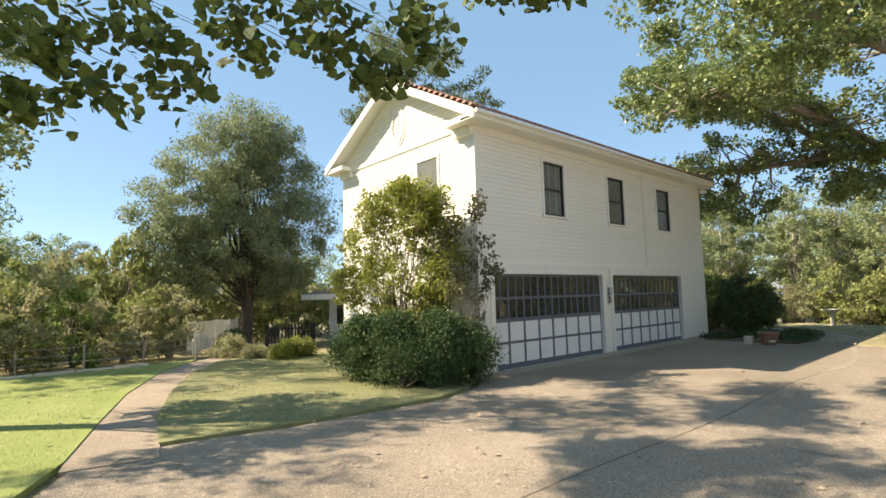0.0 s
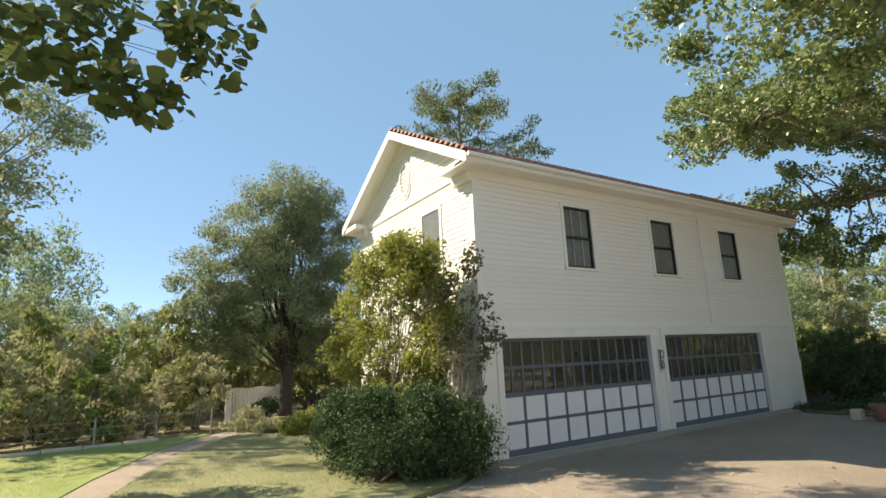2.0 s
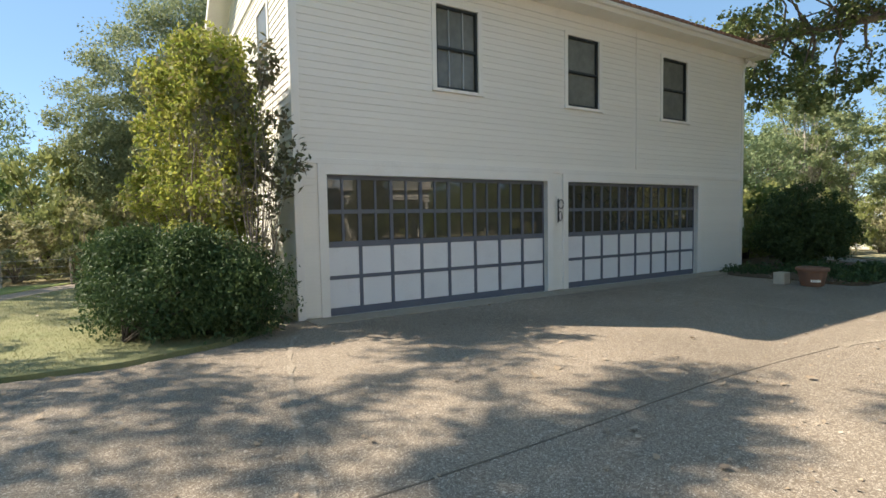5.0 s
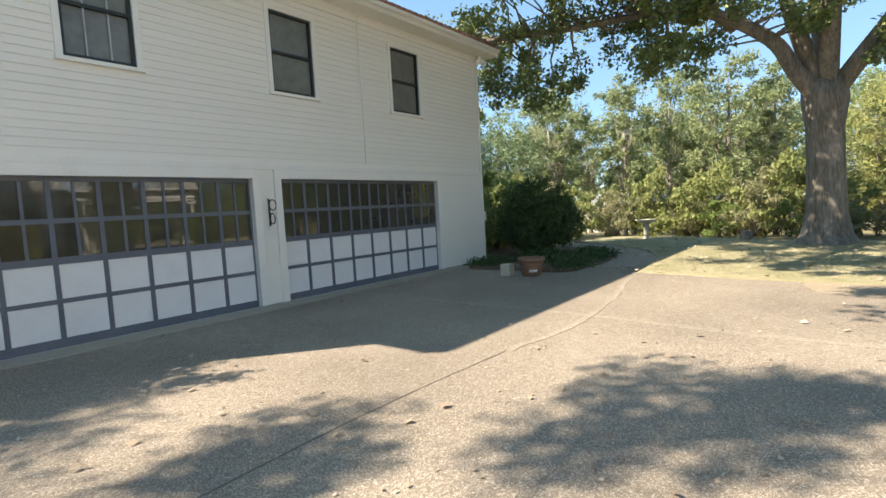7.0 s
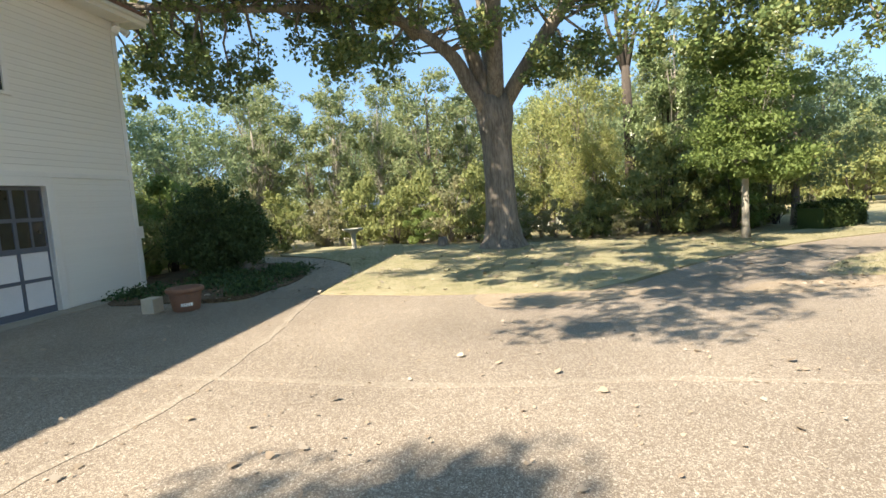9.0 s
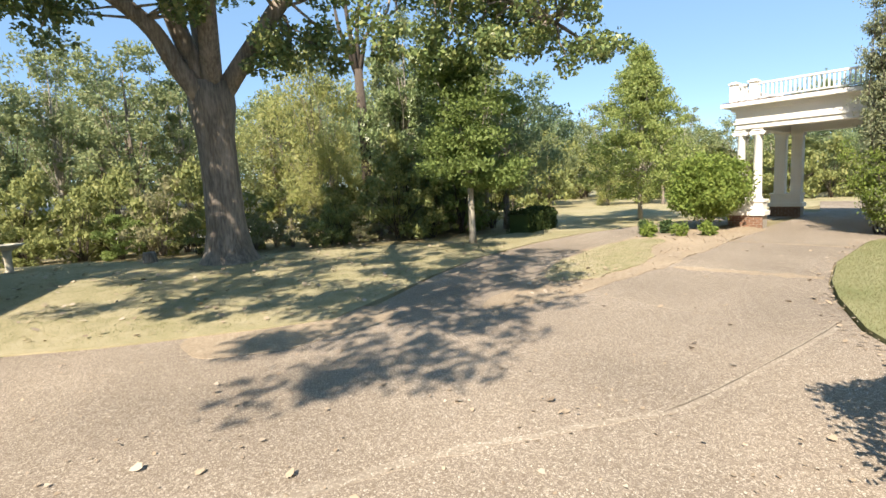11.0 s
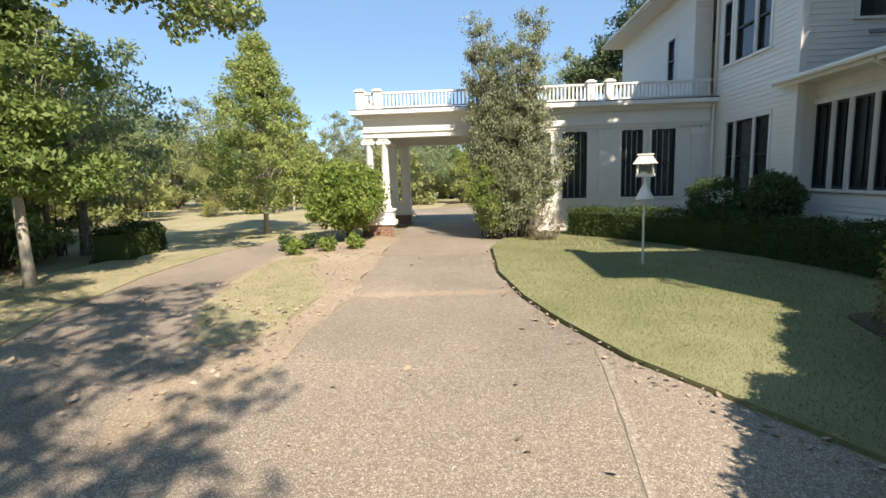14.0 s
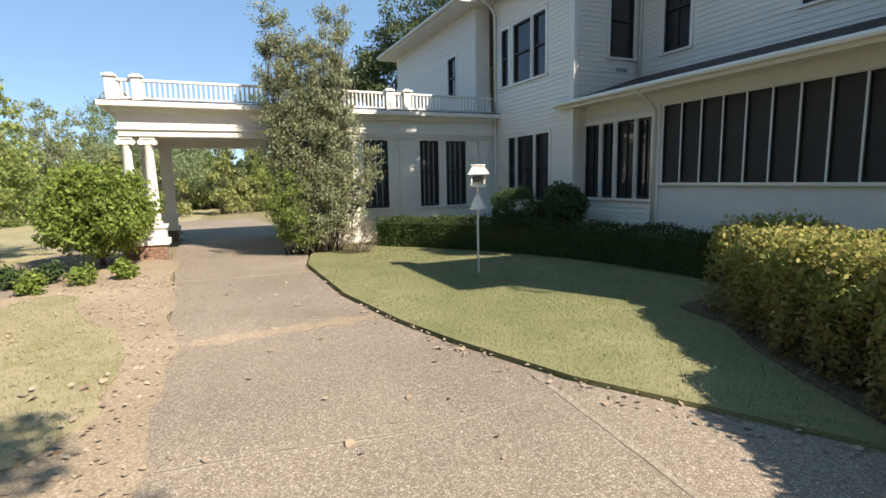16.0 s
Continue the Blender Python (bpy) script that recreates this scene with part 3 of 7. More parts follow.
def sash_window(parent, a0, a1, z0, z1, glass, bars=0, rail=True, deep=0.10, sill=True, casing=0.09, casing_mat=None, m=None, bar_mat=None):
    """A window in a wall's opening (local y = 0 is the wall's face, outside at -y): casing, sashes, panes."""
    win = link("window", border("window", a0 - casing, a1 + casing, z0, z1 + casing, -0.038, 0.0, [(a0, a1, z0, z1)], casing_mat or TRIM), parent)
    if m is not None:
        win.matrix_basis = m
    if sill:
        part("sill", boxed((a0 - casing - 0.02, a1 + casing + 0.02, -0.07, 0.02, z0 - 0.06, z0), bevel=0.008), TRIM, win)
    w, zm = 0.045, (z0 + z1) / 2
    lights = [(z0 + w * 1.3, zm - 0.025), (zm + 0.025, z1 - w)] if rail else [(z0 + w * 1.3, z1 - w)]
    step = (a1 - a0) / (bars + 1)
    link("frame", border("frame", a0, a1, z0, z1, 0.002, deep, [(a0 + w, a1 - w, *l) for l in lights], DARKFRAME), win)
    for k in range(1, bars + 1):
        part("glazing_bar", boxed((a0 + step * k - 0.011, a0 + step * k + 0.011, 0.03, deep - 0.01, z0 + w, z1 - w)), bar_mat or DARKFRAME, win)
    for b0, b1 in ((z0, zm), (zm, z1)) if rail else ((z0, z1),):
        part("pane", boxed((a0 + 0.02, a1 - 0.02, deep - 0.035, deep - 0.027, b0 + 0.02, b1 - 0.02)), glass, win)
    return win


# ---- the garage ----
GX, GY, GL, GD, GE, GR = 9.83, 8.70, 13.10, 6.30, 6.12, 7.98
garage = thing("garage", (GX, GY, 0), "two-storey white clapboard garage with a red tile roof", "garage")
DOORS = [(0.51, 5.40), (6.01, 10.88)]
DH = 2.40
UPPER = [(2.68, 3.63), (6.03, 7.02), (9.34, 10.36)]
openings = [(a, b, 0.0, DH) for a, b in DOORS] + [(a, b, 4.06, 5.60) for a, b in UPPER]
front = link("wall", wall_mesh("wall", 0, GL, -0.3, GE, 0.16, openings, TRIM), garage)
WINCUT = [(a - 0.09, b + 0.09, 4.0, 5.69) for a, b in UPPER]
clapboards(front, 0.10, GL - 0.10, 0.04, DH + 0.17, [(0.36, 5.52, -1, 9), (5.90, 11.03, -1, 9)])
clapboards(front, 0.10, GL - 0.10, DH + 0.27, GE - 0.22, WINCUT)
part("corner_board", boxed((-0.025, 0.10, -0.03, 0.0, -0.05, GE), bevel=0.005), TRIM, front)
part("corner_board", boxed((GL - 0.10, GL + 0.025, -0.03, 0.0, -0.05, GE), bevel=0.005), TRIM, front)
part("band", boxed((0.10, GL - 0.10, -0.045, 0.0, DH + 0.17, DH + 0.27), bevel=0.008), TRIM, front)
part("frieze", boxed((0.0, GL, -0.04, 0.0, GE - 0.22, GE), bevel=0.008), TRIM, front)
for a, b in DOORS:
    link("casing", border("casing", a - 0.15, b + 0.15, -0.02, DH + 0.17, -0.05, 0.02, [(a, b, -0.02, DH)], TRIM), front)
for i, (a, b) in enumerate(UPPER):
    sash_window(garage, a, b, 4.06, 5.60, SHADE, 0 if i else 2, bar_mat=METAL)


def garage_door(a, b):
    """A sectional door: two glazed sections over two panelled ones."""
    w = b - a
    cols, st = 8, 0.062
    step = w / cols
    z = [0.0, 0.13, 0.62, 0.685, 1.17, 1.27, 1.745, 1.815, 2.33, 2.40]
    door = link("garage_door", border("garage_door", a, b, z[0], z[9], 0.07, 0.12, [(a + st / 2, b - st / 2, z[i], z[i + 1]) for i in (1, 3, 5, 7)], DOORFRAME),
                garage, None, "grey-blue garage door with white lower panels and glazed top")
    for k in range(1, cols):
        x = a + k * step
        l, r = max(a, x - st / 2), min(b, x + st / 2)
        for lo, hi in ((1, 2), (3, 4), (5, 6), (7, 8)):
            part("stile", boxed((l, r, 0.068, 0.12, z[lo], z[hi])), DOORFRAME, door)
    for k in range(cols):
        x0, x1 = a + k * step + st / 2, a + (k + 1) * step - st / 2
        for lo, hi in ((1, 2), (3, 4)):
            part("panel", boxed((x0, x1, 0.085, 0.11, z[lo], z[hi]), bevel=0.003), DOORPANEL, door)
        for lo, hi in ((5, 6), (7, 8)):
            xm = (x0 + x1) / 2
            part("muntin", boxed((xm - 0.02, xm + 0.02, 0.072, 0.115, z[lo], z[hi])), DOORFRAME, door)
            for l, r in ((x0, xm - 0.02), (xm + 0.02, x1)):
                part("pane", boxed((l, r, 0.092, 0.098, z[lo], z[hi])), GARAGEGLASS, door)


for a, b in DOORS:
    garage_door(a, b)


def slope(x0, x1, ya, za, yb, zb, t, bm=None):
    """A roof plane from (ya, za) to (yb, zb), between x0 and x1, with thickness t below."""
    bm = bm or bmesh.new()
    v = [bm.verts.new(p) for p in ((x0, ya, za), (x1, ya, za), (x1, yb, zb), (x0, yb, zb), (x0, ya, za - t), (x1, ya, za - t), (x1, yb, zb - t), (x0, yb, zb - t))]
    for f in ((0, 1, 2, 3), (7, 6, 5, 4), (0, 4, 5, 1), (1, 5, 6, 2), (2, 6, 7, 3), (3, 7, 4, 0)):
        bm.faces.new([v[i] for i in f])
    return bm


RO, RH = 0.46, GD / 2
roof = part("roof", slope(-RO, GL + RO, -RO, GE + 0.20, RH, GR + 0.30, 0.10, slope(-RO, GL + RO, GD + RO, GE + 0.20, RH, GR + 0.30, 0.10)), DARKROOF, garage)
rs = (GR + 0.10 - GE) / (RH + RO)
part("soffit", boxed((-RO, GL + RO, -RO, 0.0, GE - 0.02, GE + 0.03)), TRIM, roof)
part("fascia", boxed((-RO - 0.02, GL + RO + 0.02, -RO - 0.035, -RO, GE - 0.04, GE + 0.13), bevel=0.01), TRIM, roof)
part("gutter", tube([(-RO, -RO - 0.08, GE + 0.10), (GL + RO, -RO - 0.08, GE + 0.10)], [0.055, 0.055], 8), TRIM, roof)
# rake boards, soffits and returns of the gables
for x, s in ((0, -1), (GL, 1)):
    e = x + s * RO
    for ya, yb in ((-RO, RH), (GD + RO, RH)):
        part("rake_board", slope(min(e, e + s * 0.03), max(e, e + s * 0.03), ya, GE + 0.17, yb, GR + 0.27, 0.24), TRIM, roof)
        part("rake_soffit", slope(min(x, e), max(x, e), ya, GE + 0.06, yb, GR + 0.16, 0.03), TRIM, roof)
    for y0, y1 in ((-RO, 0.62), (GD - 0.62, GD + RO)):
        part("eave_return", boxed((min(x, e), max(x, e), y0, y1, GE - 0.05, GE + 0.10), (min(x, x + s * 0.16), max(x, x + s * 0.16), max(y0, 0), min(y1, GD), GE - 0.26, GE - 0.05), bevel=0.02), TRIM, roof)
half = bmesh.new()
for k in range(7):
    t0 = math.pi * k / 6
    half.verts.new((0.085 * math.cos(t0), 0, 0.07 * math.sin(t0)))
half.verts.ensure_lookup_table()
low = list(half.verts)
high = [half.verts.new((v.co.x * 0.85, 0.36, v.co.z * 0.85)) for v in low]
half.faces.new(low)
for k in range(6):
    half.faces.new((low[k], low[k + 1], high[k + 1], high[k]))
TILEMESH = mesh_of("tile", half, TILE, True)
ang = math.degrees(math.atan(rs))
for k in range(70):
    x = -RO + 0.10 + k * 0.1995
    if x < GL + RO:
        link("tile", TILEMESH, roof, pose(x, -RO - 0.05, GE + 0.19, ang, 0, 0))
n = int((RH + RO) / math.cos(math.atan(rs)) / 0.24)
for k in range(n):
    y = -RO + 0.05 + k * (RH + RO) / n
    for e, r in ((-RO - 0.04, -90), (GL + RO + 0.04, 90)):
        link("tile", TILEMESH, roof, pose(e, y, GE + 0.22 + (y + RO) * rs, 0, 0, r))
# the other three walls
RAKE = lambda z: max(0.0, (z - GE - 0.30) / (GR - GE - 0.15) * RH)


def gable(name, at, turn):
    m = pose(at[0], at[1], 0, 0, 0, turn)
    w = link(name, mesh_of(name, boxed((0, GD, 0, 0.16, -0.3, GE)), TRIM), garage, m)
    bm = bmesh.new()
    tri = [(0, GE), (GD, GE), (GD, GE + 0.30), (RH, GR + 0.15), (0, GE + 0.30)]
    f = [bm.verts.new((x, 0, z)) for x, z in tri]
    g = [bm.verts.new((x, 0.16, z)) for x, z in tri]
    bm.faces.new(f), bm.faces.new(g[::-1])
    for i in range(5):
        bm.faces.new((f[i], f[(i + 1) % 5], g[(i + 1) % 5], g[i]))
    part("gable", bm, TRIM, w)
    wins = [(4.05, 4.90, 4.06, 5.60)] if turn == -90 else []
    clapboards(w, 0.10, GD - 0.10, 0.04, GE, [(a - 0.09, b + 0.09, c - 0.06, d + 0.09) for a, b, c, d in wins])
    clapboards(w, 0, 0, GE + 0.06, GR - 0.10, [(RH - 0.34, RH + 0.34, 6.35, 7.45)] if turn == -90 else [], ends=lambda z: (RAKE(z), GD - RAKE(z)))
    part("band", boxed((0.10, GD - 0.10, -0.05, 0.0, GE - 0.06, GE + 0.07), bevel=0.01), TRIM, w)
    for x in (-0.025, GD - 0.10):
        part("corner_board", boxed((x, x + 0.125, -0.03, 0.0, -0.05, GE), bevel=0.005), TRIM, w)
    for a, b, c, d in wins:
        part("sash", boxed((a, b, -0.02, 0.0, c, d)), SHADE, w)
        link("casing", border("casing", a - 0.09, b + 0.09, c - 0.06, d + 0.09, -0.04, 0.0, [(a, b, c, d)], TRIM), w)
    return w


west = gable("wall", (0, GD), -90)
gable("wall", (GL, 0), 90)
link("wall", mesh_of("wall", boxed((0, GL, 0, 0.16, -0.3, GE)), SIDING), garage, pose(GL, GD, 0, 0, 0, 180))
# a framed round vent high in the sunlit gable
vent = bmesh.new()
for r, y0 in ((0.36, -0.03), (0.30, -0.05)):
    ring = [(r * math.cos(2 * math.pi * k / 28), r * 1.65 * math.sin(2 * math.pi * k / 28)) for k in range(28)]
    inner = [(x * 0.8, z * 0.84) for x, z in ring]
    a = [vent.verts.new((x + RH, y0, z + 6.9)) for x, z in ring]
    b = [vent.verts.new((x + RH, y0, z + 6.9)) for x, z in inner]
    c = [vent.verts.new((x + RH, 0.0, z + 6.9)) for x, z in ring]
    d = [vent.verts.new((x + RH, 0.02, z + 6.9)) for x, z in inner]
    for k in range(28):
        j = (k + 1) % 28
        vent.faces.new((a[k], a[j], b[j], b[k])), vent.faces.new((c[k], c[j], a[j], a[k])), vent.faces.new((b[k], b[j], d[j], d[k]))
part("vent", vent, TRIM, west, "white oval louvred vent")
for k in range(7):
    z = 6.50 + k * 0.12
    hw = 0.24 * math.sqrt(max(0.05, 1 - ((z - 6.86) / 0.5) ** 2))
    part("louvre", boxed((RH - hw, RH + hw, -0.02, 0.01, z, z + 0.08)), TRIM, west)
# interior floor and ceiling keep the building dark inside
part("floor", boxed((0.16, GL - 0.16, 0.16, GD - 0.16, -0.05, -0.01)), CONCRETE, garage)
part("ceiling", boxed((0.16, GL - 0.16, 0.16, GD - 0.16, 2.75, 2.85)), STUCCO, garage)
# fittings
hook = thing("iron_scroll", (GX + 5.70, GY - 0.06, 1.78), "black wrought-iron scroll hook on the post between doors", "hook")
part("bar", boxed((-0.03, 0.005, -0.015, 0.035, -0.28, 0.24), bevel=0.004), IRON, hook)
part("scroll", tube([(0.06 + 0.075 * math.cos(a * 0.5), -0.02, 0.12 + 0.10 * math.sin(a * 0.5)) for a in range(0, 13)], [0.011] * 13, 6), IRON, hook)
part("scroll", tube([(0.04 + 0.05 * math.cos(1 + a * 0.5), -0.02, -0.14 + 0.10 * math.sin(1 + a * 0.5)) for a in range(0, 13)], [0.011] * 13, 6), IRON, hook)
part("plate", boxed((-0.05, 0.12, 0.0, 0.012, -0.34, 0.30), bevel=0.004), TRIM, hook)
cable = thing("wall_cable", (GX + 8.30, GY - 0.04, 0), "thin white cable running down the clapboard wall", "cable")
part("cable", tube([(0, 0, 2.75), (0.01, 0, 4.0), (-0.01, 0, 5.2), (0.0, 0, 6.05)], [0.012] * 4, 6), TRIM, cable)
meter = thing("meter_box", (GX + GL + 0.02, GY + 0.02, 1.35), "grey meter box with conduit on the garage corner", "meter box")
part("box", boxed((0.03, 0.22, 0.02, 0.24, -0.14, 0.14), bevel=0.012), TRIM, meter)
part("conduit", tube([(0.12, 0.06, -0.14), (0.12, 0.05, -0.8), (0.10, 0.05, -1.38)], [0.025] * 3, 8), TRIM, meter)
flood = thing("flood_light", (GX + GL - 0.05, GY - 0.13, GE - 0.05), "white twin flood light under the eave corner", "flood light")
part("bracket", boxed((-0.06, 0.06, -0.05, 0.05, -0.05, 0.0), bevel=0.01), TRIM, flood)
for s in (-1, 1):
    part("lamp_head", tube([(s * 0.04, 0, -0.05), (s * 0.10, -0.04, -0.12), (s * 0.15, -0.10, -0.18), (s * 0.18, -0.15, -0.22)], [0.03, 0.05, 0.075, 0.085], 12), TRIM, flood)


# ---- the house: x along the porte-cochere's front, y towards the court ----
house = thing("house", pose(0, 0, 0, 0, 0, 22), "large two-storey white clapboard house with a screened porch", "house")
FACE_V = lambda u, v: pose(u, v, 0, 0, 0, 180)   # a wall that faces the court; runs towards -x from u
FACE_U = lambda u, v: pose(u, v, 0, 0, 0, 90)    # a wall that faces the drive; runs towards +y from v


def house_wall(m, length, z0, z1, openings=(), skip=(), course=0.12, t=0.2, boards=True, mat=None):
    w = link("wall", wall_mesh("wall", 0, length, z0, z1, t, openings, mat or TRIM), house, m)
    if boards:
        clapboards(w, 0.0, length, z0, z1, [(a - 0.09, b + 0.09, c - 0.06, d + 0.09) for a, b, c, d in openings] + list(skip), course)
    return w


def windows(m, openings, **k):
    for a, b, c, d in openings:
        sash_window(house, a, b, c, d, k.get("glass", PANE), k.get("bars", 0), k.get("rail", True), m=m, bar_mat=k.get("bar_mat"))


# front of the low wing between the porte-cochere and the house
FV = -23.5
m = FACE_V(13.7, FV)
LOW = [(13.7 - b, 13.7 - a, 1.05, 3.05) for a, b in ((8.97, 9.67), (9.92, 10.55), (11.57, 12.31), (12.66, 13.3))]
low = house_wall(m, 5.85, -0.3, 3.12, LOW)
# the pale upright bars stand in for curtain strips and reflections in the glass
windows(m, LOW, bars=3, bar_mat=METAL)
for u in (13.55, 11.06, 8.35):
    part("pilaster", boxed((13.7 - u - 0.16, 13.7 - u + 0.16, -0.06, 0.0, -0.05, 3.05), (13.7 - u - 0.20, 13.7 - u + 0.20, -0.09, 0.0, 2.86, 3.05), (13.7 - u - 0.20, 13.7 - u + 0.20, -0.09, 0.0, -0.05, 0.22), bevel=0.008), TRIM, low)
    for k in range(9):
        part("flute", boxed((13.7 - u - 0.10, 13.7 - u + 0.10, -0.075, -0.06, 0.45 + 0.26 * k, 0.60 + 0.26 * k), bevel=0.006), TRIM, low)
for k in range(36):
    u = 8.05 + k * 0.155
    part("dentil", boxed((13.7 - u - 0.045, 13.7 - u + 0.045, -0.055, 0.0, 3.06 - 0.03 * math.sin(k * 1.7) ** 2, 3.115), bevel=0.008), TRIM, low)

# entablature, cornice and flat roof over wing and porte-cochere
PU0, PU1, PV0, PV1 = 7.9, 18.40, -28.2, -23.42
ent = part("entablature", boxed((13.5, PU1, PV1 - 0.42, PV1, 3.06, 3.74), bevel=0.01), TRIM, house)
for b in ((PU0, 13.5, PV1 - 0.3, PV1, 3.12, 3.74), (PU1 - 0.42, PU1, PV0, PV1 - 0.42, 3.06, 3.74), (13.5, PU1 - 0.42, PV0, PV0 + 0.42, 3.06, 3.74), (13.5, 13.92, PV0 + 0.42, PV1 - 0.42, 3.06, 3.74)):
    part("beam", boxed(b, bevel=0.01), TRIM, ent)
part("moulding", boxed((PU0, PU1 + 0.05, PV1, PV1 + 0.05, 3.22, 3.28), (PU1, PU1 + 0.05, PV0, PV1, 3.22, 3.28), (PU0, PU1 + 0.10, PV1, PV1 + 0.10, 3.62, 3.74), (PU1, PU1 + 0.10, PV0, PV1, 3.62, 3.74)), TRIM, ent)
part("cornice", boxed((PU0, PU1 + 0.34, PV0 - 0.3, PV1 + 0.34, 3.74, 3.86), bevel=0.02), TRIM, ent)
part("ceiling", boxed((13.92, PU1 - 0.42, PV0 + 0.42, PV1 - 0.42, 3.34, 3.42)), TRIM, ent)
part("deck", boxed((PU0, PU1 + 0.30, PV0 - 0.26, PV1 + 0.30, 3.863, 3.89)), DARKROOF, ent)


def balustrade(points, posts):
    """White rail, square balusters and posts along a line of (u, v)."""
    (u0, v0), (u1, v1) = points
    ln = math.hypot(u1 - u0, v1 - v0)
    m = Matrix.Translation((u0, v0, 3.89)) @ Matrix.Rotation(math.atan2(v1 - v0, u1 - u0), 4, "Z")
    rail = link("balustrade", mesh_of("balustrade", boxed((0, ln, -0.045, 0.045, 0.47, 0.53), (0, ln, -0.035, 0.035, 0.06, 0.10), bevel=0.008), TRIM), house, m)
    for k in range(1, int(ln / 0.115)):
        part("baluster", boxed((k * 0.115 - 0.022, k * 0.115 + 0.022, -0.022, 0.022, 0.10, 0.47)), TRIM, rail)
    for p in posts:
        part("post", boxed((p - 0.11, p + 0.11, -0.11, 0.11, -0.01, 0.55), (p - 0.15, p + 0.15, -0.15, 0.15, 0.55, 0.60), (p - 0.09, p + 0.09, -0.09, 0.09, 0.60, 0.64), bevel=0.012), TRIM, rail)


balustrade(((18.45, -23.42), (7.95, -23.42)), (0.0, 0.55, 6.95, 7.5))
balustrade(((18.45, -23.55), (18.45, -28.2)), (0.5, 4.6))


def column(u, v, square=False):
    col = part("column", lathe([(0.13, 0.86), (0.165, 0.88), (0.165, 0.92), (0.135, 0.95), (0.13, 0.97), (0.128, 1.6), (0.108, 2.80), (0.125, 2.83), (0.125, 2.86)], 20, (u, v, 0)) if not square
               else boxed((u - 0.17, u + 0.17, v - 0.17, v + 0.17, 0.66, 2.95), (u - 0.2, u + 0.2, v - 0.2, v + 0.2, 2.95, 3.06), bevel=0.01), TRIM, house, smooth=not square)
    if not square:
        part("abacus", boxed((u - 0.165, u + 0.165, v - 0.165, v + 0.165, 2.99, 3.06), (u - 0.15, u + 0.15, v - 0.14, v + 0.14, 2.86, 2.99), bevel=0.012), TRIM, col)
        for s in (-1, 1):
            for w in (-1, 1):
                part("volute", tube([(u + s * 0.155, v + w * 0.10, 2.92), (u + s * 0.155, v + w * 0.17, 2.92)], [0.065, 0.065], 14), TRIM, col)


def pier(u0, u1, v0, v1):
    p = part("pier", boxed((u0 + 0.012, u1 - 0.012, v0 + 0.012, v1 - 0.012, -0.42, 0.36)), MORTAR, house)
    part("plinth", boxed((u0 - 0.05, u1 + 0.05, v0 - 0.05, v1 + 0.05, 0.36, 0.50), (u0 + 0.02, u1 - 0.02, v0 + 0.02, v1 - 0.02, 0.50, 0.78), (u0 - 0.02, u1 + 0.02, v0 - 0.02, v1 + 0.02, 0.78, 0.86), bevel=0.012), TRIM, p)
    z, row = -0.30, 0
    while z < 0.33:
        for face, length in (((u0, v1, 180), u1 - u0), ((u1, v0, 90), v1 - v0)):
            a = -0.10 * (row % 2)
            while a < length:
                l, r = max(a, 0), min(a + 0.20, length)
                if r - l > 0.03:
                    mm = (pose(u1 - l, v1, z, 0, 0, 180) if face[2] == 180 else pose(u1, v0 + l, z, 0, 0, 90))
                    link("brick", BRICKMESH, p, mm @ Matrix.Diagonal((r - l - 0.012, 1, 1, 1)))
                a += 0.212
        z += 0.077
        row += 1


BRICKMESH = mesh_of("brick", boxed((0, 1, -0.006, 0.03, 0, 0.065), bevel=0.004), BRICK)
pier(17.55, 18.55, -23.85, -23.38)
column(17.80, -23.62), column(18.28, -23.62)
pier(17.55, 18.55, -28.15, -27.65)
column(17.75, -27.9, True), column(18.28, -27.9, True)
pier(13.55, 14.15, -23.85, -23.40)
column(13.85, -23.62)
pier(13.55, 14.15, -28.15, -27.65)
column(13.85, -27.9, True)
part("wall", boxed((7.9, 13.5, -28.1, -27.9, -0.3, 3.1), (13.5, 13.7, -28.1, -23.7, -0.3, 3.06)), SIDING, house)

# the tall side wing by the low front
WU, WV = 7.9, -19.5
m = FACE_U(WU, -23.5)
TRI = [(0.50, 0.92, 4.66, 6.34), (1.18, 2.10, 4.66, 6.34), (2.22, 2.82, 4.66, 6.34), (0.90, 1.30, 1.22, 3.08), (1.40, 2.26, 1.22, 3.08), (2.36, 3.00, 1.22, 3.08)]
wing = house_wall(m, WV + 23.5, -0.3, 7.3, TRI)
windows(m, TRI)
part("corner_board", boxed((3.88, 4.03, -0.035, 0.0, -0.1, 7.3), bevel=0.006), TRIM, wing)
m = FACE_V(WU, WV)
SIDE = [(1.12, 1.93, 4.92, 6.8)]
side = house_wall(m, 2.15, -0.3, 7.3, SIDE)
windows(m, SIDE)
part("corner_board", boxed((-0.03, 0.12, -0.035, 0.0, -0.1, 7.3), bevel=0.006), TRIM, side)
part("wall_vent", boxed((1.35, 1.70, -0.05, 0.0, 4.58, 4.66), bevel=0.006), METAL, side)
# the main wall over the porch
m = FACE_U(5.75, WV)
MAIN = [(0.82, 1.60, 4.9, 6.9)]
PAIR = [(4.15, 5.02, 5.05, 6.75), (5.20, 6.35, 5.05, 6.75)]
house_wall(m, 8.2, -0.3, 7.3, MAIN + PAIR)
windows(m, MAIN, bars=1)
windows(m, PAIR, bars=4, glass=GARAGEGLASS)
for a, b, c, d in PAIR:
    part("glazing_bar", boxed(*[(a + 0.04, b - 0.04, 0.03, 0.07, c + (d - c) * k / 6 - 0.008, c + (d - c) * k / 6 + 0.008) for k in range(1, 6)]), DARKFRAME, house).matrix_basis = m
